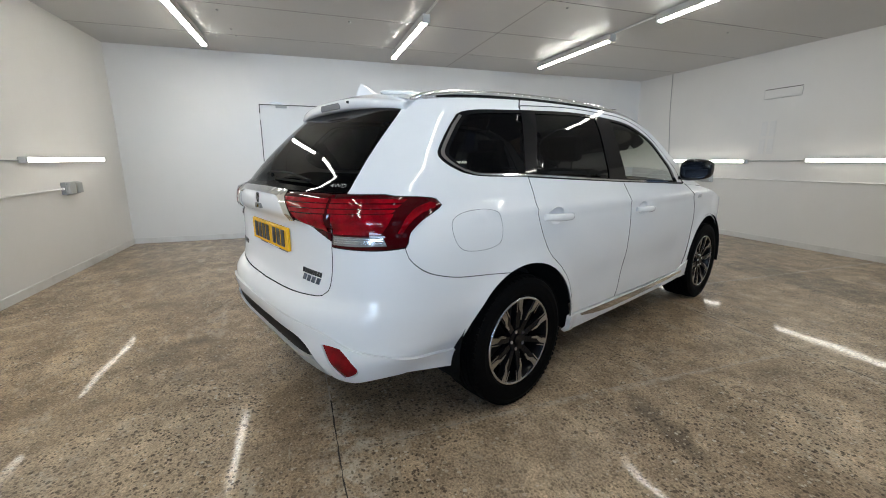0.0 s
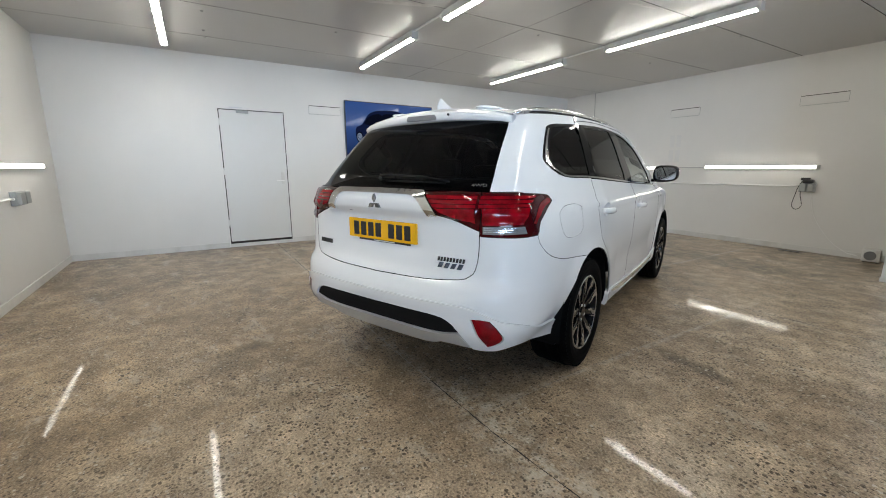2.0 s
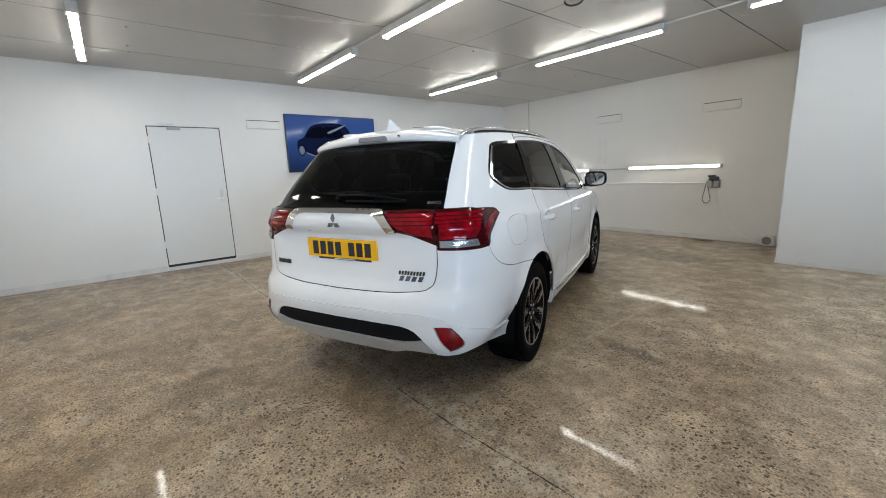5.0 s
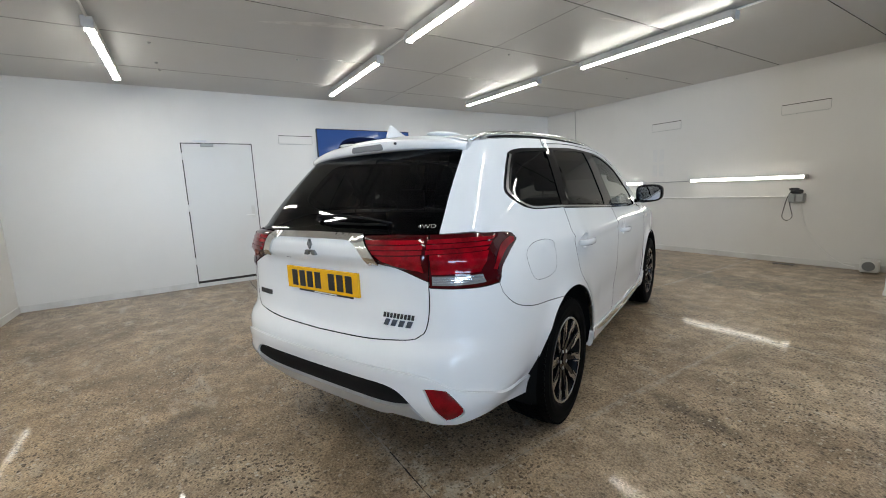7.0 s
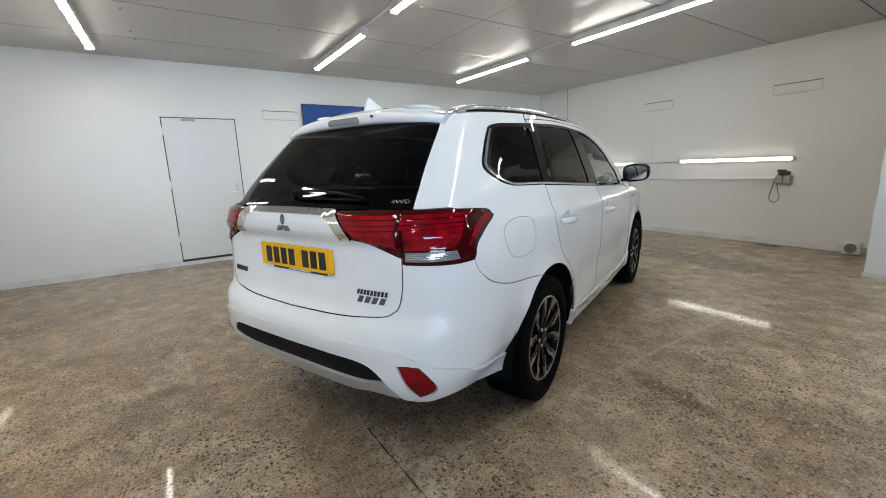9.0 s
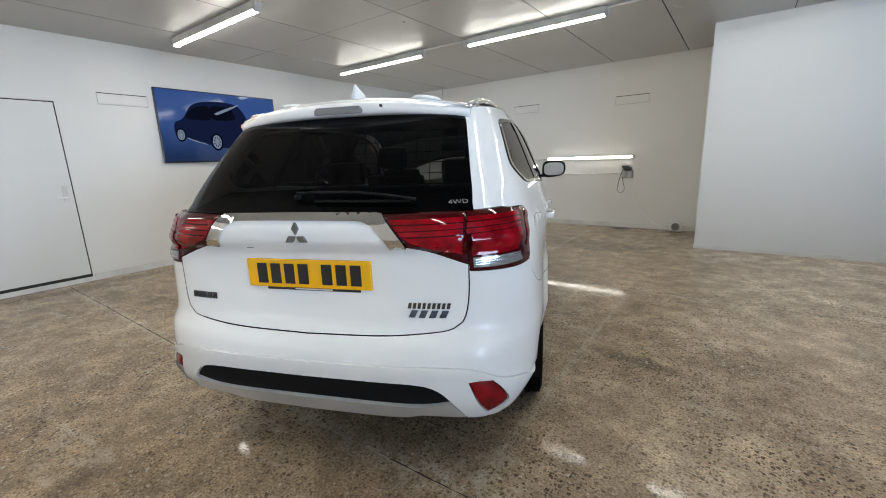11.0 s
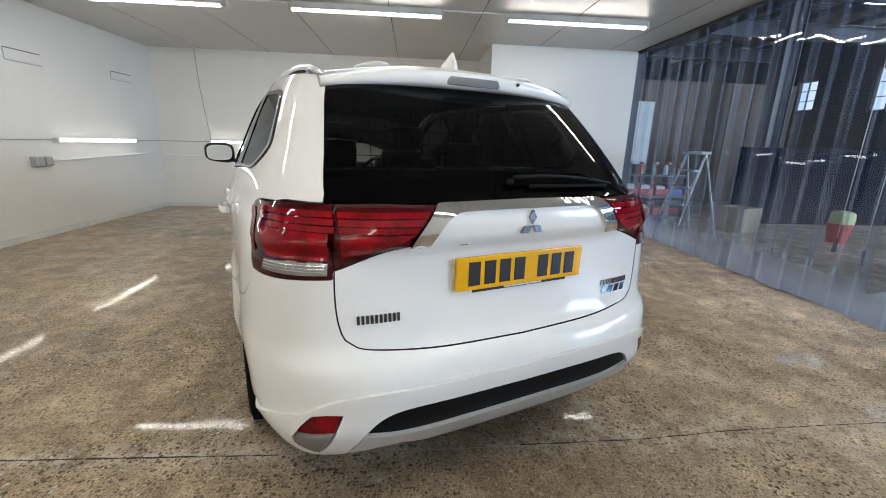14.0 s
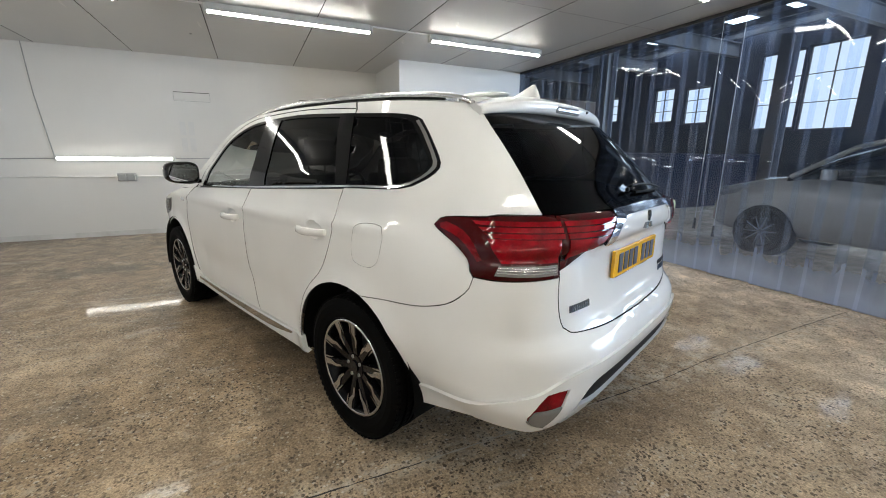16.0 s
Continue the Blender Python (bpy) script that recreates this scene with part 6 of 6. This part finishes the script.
M_PVC = scuffed_pvc("clear_pvc_strip", 0.028, 0.18)
M_PVCEDGE = scuffed_pvc("milky_pvc_edge", 0.10, 0.28)
curtain = thing("strip_curtain", "clear bluish plastic strip curtain across the opening", "strip curtain")
part("rail", boxed((X1 - 0.01, Y0, 2.855), (X1 + 0.06, NIBY, CEIL), 0.004), M_BLACK, curtain, "black hanging rail")
rnd = random.Random(3)
y = NIBY - 0.15
i = 0
while y > Y0:
    bm = bmesh.new()
    rows = []
    wd = 0.30
    sway, bow, twist = (rnd.random() - 0.5) * 0.03, rnd.choice((-1, 1)) * (0.003 + 0.005 * rnd.random()), (rnd.random() - 0.5) * 0.05
    ph = rnd.random() * 6
    for r in range(13):
        z = 2.87 - 2.855 * r / 12
        t = r / 12
        row = []
        for k in range(7):
            s = (-1, -0.80, -0.4, 0.0, 0.4, 0.80, 1)[k]
            x = X1 + 0.024 * (1 if i % 2 else 0) + 0.002 + bow * (1 - s * s) + sway * t * t + twist * s * t * 0.5 + 0.004 * math.sin(5 * t + ph)
            row.append(bm.verts.new((x, y + s * wd / 2 + 0.012 * math.sin(2.2 * t + ph) * t, z)))
        rows.append(row)
    for a, b in zip(rows, rows[1:]):
        for k in range(6):
            fc = bm.faces.new((a[k], a[k + 1], b[k + 1], b[k]))
            fc.smooth, fc.material_index = True, 1 if k in (0, 5) else 0
    part("strip", bm, [M_PVC, M_PVCEDGE], curtain)
    y -= 0.225 + 0.03 * (rnd.random() - 0.5)
    i += 1
for yy, zz in ((2.06, 0.56), (1.82, 0.50)):
    cord = thing("pull_cord", "thin hanging cord with a black handle behind the strip curtain", "cord", pose(X1 + 0.12, yy, 0), "pull cords")
    part("cord_line", rod(bmesh.new(), (0, 0, zz + 0.05), (0, 0, CEIL + 0.02), 0.003, 6), M_CONDUIT, cord, "thin pale cord")
    part("cord_handle", rod(bmesh.new(), (0, 0, zz - 0.07), (0, 0, zz + 0.06), 0.018, 12, 0.012), M_BLACK, cord, "black plastic handle")
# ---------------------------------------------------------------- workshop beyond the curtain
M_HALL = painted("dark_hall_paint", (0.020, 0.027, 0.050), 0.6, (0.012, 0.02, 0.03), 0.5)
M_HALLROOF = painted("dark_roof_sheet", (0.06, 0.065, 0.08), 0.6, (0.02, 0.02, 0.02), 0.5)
M_STEELGREY = mat("grey_steel_beam", (0.10, 0.105, 0.12), 0.5)
M_DAY = glow("daylight_sheet", (0.70, 0.84, 1.0), 1.0)
M_ROOFDAY = glow("daylight_roof_sheet", (0.78, 0.90, 1.0), 6.5)
HY0, HY1, HZ = -7.0, 18.0, 5.7
WINS = ((15.2, 0.34, 2.95, 4.05), (13.9, 0.42, 2.93, 4.00), (11.14, 0.47, 2.75, 4.08), (9.72, 0.50, 2.61, 3.95), (7.02, 0.62, 2.28, 4.66), (5.63, 0.70, 2.20, 4.70))
bm = bmesh.new()
edges_y = sorted({HY0, HY1, DOOR0, DOOR1} | {c - h for c, h, *_ in WINS} | {c + h for c, h, *_ in WINS})
for a, b in zip(edges_y, edges_y[1:]):
    win = [w for w in WINS if a > w[0] - w[1] - 1e-6 and b < w[0] + w[1] + 1e-6]
    if a > DOOR0 - 1e-6 and b < DOOR1 + 1e-6:
        box(bm, (HX, a, 4.4), (HX + 0.25, b, HZ))
    elif win:
        box(bm, (HX, a, 0), (HX + 0.25, b, win[0][2]))
        box(bm, (HX, a, win[0][3]), (HX + 0.25, b, HZ))
    else:
        box(bm, (HX, a, 0), (HX + 0.25, b, HZ))
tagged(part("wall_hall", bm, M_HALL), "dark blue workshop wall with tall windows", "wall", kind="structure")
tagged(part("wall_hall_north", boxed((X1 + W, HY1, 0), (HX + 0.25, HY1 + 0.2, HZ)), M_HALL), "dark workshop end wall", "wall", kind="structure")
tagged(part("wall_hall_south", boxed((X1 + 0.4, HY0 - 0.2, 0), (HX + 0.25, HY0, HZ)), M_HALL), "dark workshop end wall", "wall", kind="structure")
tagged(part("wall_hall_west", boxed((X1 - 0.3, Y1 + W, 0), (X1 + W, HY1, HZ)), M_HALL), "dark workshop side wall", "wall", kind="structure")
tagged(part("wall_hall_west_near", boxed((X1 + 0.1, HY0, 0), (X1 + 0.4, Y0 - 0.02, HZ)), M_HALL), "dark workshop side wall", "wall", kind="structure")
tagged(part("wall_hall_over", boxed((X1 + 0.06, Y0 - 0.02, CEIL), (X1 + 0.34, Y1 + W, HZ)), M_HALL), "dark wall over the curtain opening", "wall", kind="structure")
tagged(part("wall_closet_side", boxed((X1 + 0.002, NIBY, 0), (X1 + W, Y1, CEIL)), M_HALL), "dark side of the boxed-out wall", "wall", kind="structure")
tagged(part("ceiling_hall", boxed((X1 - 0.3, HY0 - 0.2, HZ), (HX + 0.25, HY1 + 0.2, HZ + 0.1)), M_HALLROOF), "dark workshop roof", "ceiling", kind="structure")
tagged(part("ground_hall", boxed((X1 + 13.9, HY0 - 0.2, -0.2), (X1 + 14.2, HY1 + 0.2, -0.002)), M_HALL), "edge of the workshop floor", "floor", kind="structure")
bd = part("sky_backdrop", boxed((HX + 1.2, HY0, -0.1), (HX + 1.25, HY1, HZ + 1)), M_DAY)
tagged(bd, "bright hazy daylight beyond the workshop windows", "backdrop", kind="structure")
for n, (c, h, z0, z1) in enumerate(WINS):
    w = thing("window_%d" % (n + 1), "tall workshop window with dark glazing bars", "window", kind="structure")
    bm = bmesh.new()
    for yy in (c - h, c + h - 0.05):
        box(bm, (HX + 0.08, yy, z0), (HX + 0.14, yy + 0.05, z1))
    for zz in (z0, z1 - 0.05):
        box(bm, (HX + 0.081, c - h + 0.05, zz), (HX + 0.139, c + h - 0.05, zz + 0.05))
    part("window_frame", bm, M_STEELGREY, w)
    bm = bmesh.new()
    box(bm, (HX + 0.09, c - 0.015, z0 + 0.05), (HX + 0.13, c + 0.015, z1 - 0.05))
    part("mullion", bm, M_STEELGREY, w)
    for k in (1, 2):
        zz = z0 + (z1 - z0) * k / 3
        part("glazing_bar", boxed((HX + 0.092, c - h + 0.05, zz - 0.012), (HX + 0.128, c + h - 0.05, zz + 0.012)), M_STEELGREY, w)
for x, yy in ((13.4, 10.8), (13.4, 7.9), (13.4, 6.15), (9.0, 16.4), (13.4, 3.4)):
    s = part("roof_light", boxed((x - 0.68, yy - 0.36, HZ - 0.03), (x + 0.68, yy + 0.36, HZ - 0.004)), M_ROOFDAY)
    tagged(s, "translucent roof sheet letting daylight in", "roof light", "roof lights")
for yy in (-4.5, -1.5, 1.5, 4.6, 8.4, 11.6, 14.8):
    b = thing("roof_beam", "dark steel roof beam", "beam", pose(0, yy, 0), "roof beams")
    part("web", boxed((X1 + 0.4, -0.01, 4.75), (HX, 0.01, 5.2)), M_STEELGREY, b)
    for zz in (4.75, 5.18):
        part("flange", boxed((X1 + 0.4, -0.08, zz), (HX, 0.08, zz + 0.02)), M_STEELGREY, b)
for k in range(9):
    x = 4.4 + 1.15 * k
    tagged(part("roof_purlin", boxed((x, HY0, 5.22), (x + 0.07, HY1, 5.38), 0.004), M_STEELGREY), "grey steel roof purlin", "purlin", "roof purlins")
bm = bmesh.new()
for k in range(44):
    yy = 7.2 + 0.24 * k
    box(bm, (X1 + 0.45, yy, HZ - 0.028), (HX - 1.6, yy + 0.07, HZ - 0.002))
tagged(part("roof_ribs", bm, mat("pale_roof_rib", (0.30, 0.32, 0.36), 0.5)), "pale ribs of the profiled workshop roof sheet", "roof sheet", kind="structure")
for x, yy in ((8.2, 8.4), (12.6, 6.05), (11.0, 11.6), (8.2, 1.5)):
    c = thing("steel_column", "dark steel workshop column", "column", pose(x, yy, 0), "workshop columns")
    part("web", boxed((-0.17, -0.008, 0), (0.17, 0.008, 4.75)), M_STEELGREY, c)
    for s in (-0.19, 0.17):
        part("flange", boxed((s, -0.17, 0), (s + 0.02, 0.17, 4.75)), M_STEELGREY, c)
# racking and a plank partition
part_w = painted("brown_plank", (0.10, 0.060, 0.038), 0.6, (0.04, 0.025, 0.015), 0.6, scale=2.0)
fence = thing("plank_partition", "brown plank partition in the workshop", "partition")
for k in range(16):
    x = 5.0 + 0.30 * k
    part("plank", boxed((x, 9.6 + 0.01 * (k % 2), 0), (x + 0.29, 9.64 + 0.01 * (k % 2), 3.1), 0.004), part_w, fence)
# low panel added to make the hall's depth dark, not a known wall
tagged(part("partition_hall", boxed((5.75, 6.15, 0), (12.3, 6.25, 1.45), 0.006), mat("dark_navy_panel", (0.006, 0.008, 0.017), 0.9, Specular_IOR_Level=0.03)), "low dark navy panel added for the dark depth of the workshop", "partition", kind="structure")
board = thing("notice_board", "white notice board with lines of unreadable print", "notice board", pose(3.86, 6.75, 1.06))
part("board", boxed((-0.36, 0, 0.0), (0.40, 0.03, 1.18), 0.004), M_SKIRT, board)
for k in range(9):
    part("print_bar", boxed((-0.28, -0.002, 0.74 - 0.055 * k), (0.02 + 0.05 * (k % 3), 0.001, 0.755 - 0.055 * k)), M_GREYBOX, board)
part("print_bar", boxed((-0.16, -0.003, 0.07), (0.0, 0.001, 0.20)), mat("red_print", (0.5, 0.04, 0.04), 0.5), board)
for sx in (-0.33, 0.37):
    part("board_leg", boxed((sx - 0.02, 0.03, -1.06), (sx + 0.02, 0.06, 1.1)), M_STEELGREY, board)
bench = thing("shelf_trolley", "metal trolley stacked with red bins and bottles", "trolley", pose(4.15, 6.35, 0))
for zz in (0.12, 0.48, 0.86):
    part("shelf", boxed((-0.62, -0.24, zz), (0.62, 0.24, zz + 0.03), 0.004), M_STEELGREY, bench)
for sx in (-0.6, 0.6):
    for sy in (-0.22, 0.22):
        part("post", boxed((sx - 0.015, sy - 0.015, 0), (sx + 0.015, sy + 0.015, 1.02)), M_STEELGREY, bench)
M_REDBIN = mat("red_bin_plastic", (0.45, 0.03, 0.03), 0.4)
M_BLUEBIN = mat("blue_bin_plastic", (0.03, 0.08, 0.28), 0.4)
M_RAG = mat("white_rag", (0.6, 0.62, 0.62), 0.9)
M_GREEN = mat("green_bottle", (0.06, 0.25, 0.16), 0.3)
rnd = random.Random(8)
for zz in (0.15, 0.51):
    for k in range(4):
        x = 3.64 + 0.30 * k
        t = thing("storage_bin", "red plastic storage bin on the trolley", "bin", pose(x + 0.06, 6.34, zz), "red storage bins")
        bm = bmesh.new()
        for a, b in (((-0.13, -0.2, 0), (0.13, 0.2, 0.01)), ((-0.13, -0.2, 0), (-0.12, 0.2, 0.2)), ((0.12, -0.2, 0), (0.13, 0.2, 0.2)), ((-0.13, 0.19, 0), (0.13, 0.2, 0.2)), ((-0.13, -0.2, 0), (0.13, -0.19, 0.12))):
            box(bm, a, b)
        part("bin_shell", bm, M_REDBIN if (k + int(zz * 2)) % 4 else M_BLUEBIN, t)
        bm = bmesh.new()
        box(bm, (-0.10, -0.16, 0.02), (0.10, 0.14, 0.17 + 0.06 * rnd.random()), 0.05)
        part("rag", bm, M_RAG if rnd.random() > 0.4 else M_BLACK, t, "crumpled cloth")
for k in range(9):
    x = 3.62 + 0.125 * k
    b = thing("spray_bottle", "plastic spray bottle standing on the trolley", "bottle", pose(x, 6.24 + 0.12 * (k % 2), 0.89), "spray bottles")
    bm = bmesh.new()
    rod(bm, (0, 0, 0), (0, 0, 0.14), 0.038, 14)
    rod(bm, (0, 0, 0.14), (0, 0, 0.19), 0.038, 14, 0.014)
    part("bottle_body", bm, (M_RAG, M_GREEN, M_REDBIN)[k % 3], b)
    part("trigger", boxed((-0.015, -0.06, 0.19), (0.015, 0.03, 0.23), 0.004), M_RAG if k % 2 else M_REDBIN, b)

M_ALU = mat("dull_aluminium", (0.34, 0.34, 0.35), 0.45, 0.9)
ladder = thing("step_ladder", "aluminium step ladder standing open beside the curtain", "ladder", pose(4.02, 5.0, 0, 0, 0, 5))
for s in (-1, 1):
    part("front_leg", rod(bmesh.new(), (0.02 + 0.03 * s, -0.16 * s, 1.30), (-0.36, -0.26 * s, 0), 0.018, 10), M_ALU, ladder)
    part("rear_leg", rod(bmesh.new(), (0.02 + 0.03 * s, -0.16 * s, 1.30), (0.37, -0.28 * s, 0), 0.016, 10), M_ALU, ladder)
for k in range(4):
    t = (k + 1) / 5
    part("tread", boxed((-0.36 * (1 - t) - 0.05, -0.24 + 0.06 * t, 1.3 * t - 0.015), (-0.36 * (1 - t) + 0.05, 0.24 - 0.06 * t, 1.3 * t + 0.015), 0.004), M_ALU, ladder)
part("top_cap", boxed((-0.07, -0.2, 1.29), (0.11, 0.2, 1.335), 0.01), M_GREYBOX, ladder)
carton = thing("carton", "beige open cardboard carton on the workshop floor", "box", pose(5.35, 5.45, 0, 0, 0, 15))
bm = bmesh.new()
for a, b in (((-0.22, -0.22, 0), (0.22, 0.22, 0.01)), ((-0.22, -0.22, 0.01), (-0.21, 0.22, 0.42)), ((0.21, -0.22, 0.01), (0.22, 0.22, 0.42)), ((-0.21, -0.22, 0.01), (0.21, -0.21, 0.42)), ((-0.21, 0.21, 0.01), (0.21, 0.22, 0.42))):
    box(bm, a, b)
part("carton_shell", bm, mat("cardboard", (0.42, 0.34, 0.24), 0.8), carton)
bucket = thing("bucket", "red bucket with a pale cloth over its rim", "bucket", pose(6.35, 4.63, 0))
bm = lathe([(0.0, 0.12), (0.3, 0.16)], 20)
for v in bm.verts:
    v.co = Vector((v.co.y, v.co.z, v.co.x))
part("pail", bm, M_REDBIN, bucket)
bm = bmesh.new()
box(bm, (-0.12, -0.14, 0.22), (0.14, 0.12, 0.50), 0.09)
part("cloth", bm, mat("yellow_cloth", (0.5, 0.52, 0.28), 0.9), bucket, "pale yellow cloth")

# ---------------------------------------------------------------- the car parked in the workshop
M_PAINT2 = mat("grey_brown_metallic", (0.36, 0.325, 0.29), 0.25, 0.1, Coat_Weight=1.0)
M_GLASS2 = mat("dark_car_glass", (0.01, 0.012, 0.015), 0.04)


def lofted(stations, n=20, power=4.0):
    """Skin over stations (y, half width, bottom, top)."""
    bm = bmesh.new()
    rings = []
    for y, hw, zb, zt in stations:
        ring = []
        for k in range(n):
            a = 2 * math.pi * (k + 0.5) / n
            c, s = math.cos(a), math.sin(a)
            r = (abs(c) ** power + abs(s) ** power) ** (-1 / power)
            ring.append(bm.verts.new((hw * r * c, y, (zb + zt) / 2 + (zt - zb) / 2 * r * s)))
        rings.append(ring)
    for a, b in zip(rings, rings[1:]):
        for k in range(n):
            bm.faces.new((a[k], b[k], b[(k + 1) % n], a[(k + 1) % n])).smooth = True
    bm.faces.new(rings[0])
    bm.faces.new(rings[-1][::-1])
    bmesh.ops.recalc_face_normals(bm, faces=bm.faces)
    return bm


def dense(st, k=6):
    f = [smooth_curve([(s[0], s[j]) for s in st]) for j in (1, 2, 3)]
    ys = np.linspace(st[0][0], st[-1][0], k * (len(st) - 1) + 1)
    return [(float(y), *(float(g(y)) for g in f)) for y in ys]


def parked_car(m, paint, label):
    """A hatchback along its own y axis."""
    van = thing("parked_hatchback", label, "car", m)
    part("body", lofted(dense([(-1.30, 0.62, 0.35, 0.95), (-1.18, 0.80, 0.25, 1.02), (-0.4, 0.88, 0.22, 1.03), (0.8, 0.885, 0.22, 1.05), (1.7, 0.87, 0.22, 1.15), (2.3, 0.85, 0.22, 1.09), (2.75, 0.78, 0.22, 0.97), (3.0, 0.64, 0.24, 0.83), (3.12, 0.45, 0.30, 0.70)]), 28), paint, van)
    part("cabin", lofted(dense([(-1.15, 0.60, 0.9, 1.28), (-0.9, 0.66, 0.9, 1.50), (-0.2, 0.68, 0.9, 1.60), (0.9, 0.68, 0.9, 1.60), (1.35, 0.70, 0.9, 1.48), (2.02, 0.75, 0.88, 1.16)]), 24, 3.0), M_GLASS2, van, "dark car windows")
    part("roof", lofted(dense([(-0.95, 0.55, 1.50, 1.545), (-0.2, 0.62, 1.58, 1.63), (0.9, 0.62, 1.585, 1.63), (1.24, 0.58, 1.54, 1.57)]), 16, 3.0), paint, van)
    for s in (-1, 1):
        part("pillar", pipe(bmesh.new(), [(s * 0.80, 1.96, 1.10), (s * 0.70, 1.38, 1.48), (s * 0.63, 1.0, 1.60)], 0.032, 8), paint, van)
        part("pillar", pipe(bmesh.new(), [(s * 0.85, 0.30, 1.0), (s * 0.66, 0.18, 1.58)], 0.03, 8), M_GLOSSBLACK, van)
        bm = bmesh.new()
        bmesh.ops.create_uvsphere(bm, u_segments=16, v_segments=10, radius=1, matrix=Matrix.Translation((s * 0.72, 2.72, 0.87)) @ Matrix.Rotation(radians(20 * s), 4, "Z") @ Matrix.Rotation(radians(-18), 4, "X") @ Matrix.Diagonal((0.10, 0.27, 0.075, 1)))
        part("headlamp", bm, M_CLEARLAMP, van, "clear headlamp", True)
        bm = bmesh.new()
        box(bm, (s * 0.98 - 0.09, 1.42, 1.08), (s * 0.98 + 0.09, 1.54, 1.22), 0.035)
        part("door_mirror", bm, paint, van)
        for yy in (0.40, -0.55):
            part("door_handle", boxed((s * 0.90 - 0.02, yy, 0.86), (s * 0.90 + 0.02, yy + 0.2, 0.89), 0.008), paint, van)
        for wy in (2.16, -0.42):
            bm = bmesh.new()
            rod(bm, (s * 0.70, wy, 0.32), (s * 0.893, wy, 0.32), 0.375, 36)
            part("wheel_well", bm, M_RUBBERSHADE, van)
            bm = lathe([(0.10, 0.215), (0.115, 0.26), (0.105, 0.305), (0.07, 0.32), (-0.07, 0.32)], 40)
            wh = part("wheel", bm, M_TYRE, van, "tyre on a silver alloy wheel", True)
            wh.matrix_basis = pose(s * 0.80, wy, 0.32, 0, 0, 0 if s > 0 else 180)
            part("rim", lathe([(0.02, 0.0001), (0.05, 0.17), (0.10, 0.205), (0.112, 0.222)], 36), M_RIMBLACK, wh)
            for k in range(10):
                a = 2 * math.pi * k / 10
                bm = bmesh.new()
                rod(bm, (0.10, 0.03 * math.cos(a), 0.03 * math.sin(a)), (0.108, 0.212 * math.cos(a + 0.05), 0.212 * math.sin(a + 0.05)), 0.013, 6)
                part("spoke", bm, M_RIMFACE, wh)
    bm = bmesh.new()
    pipe(bm, [(-0.55, 1.95, 1.17), (0.1, 1.86, 1.24), (0.2, 1.84, 1.25)], 0.012, 6)
    part("wiper", bm, M_BLACK, van)


parked_car(pose(5.95, 0, 0), M_PAINT2, "grey-brown hatchback parked beyond the strip curtain")
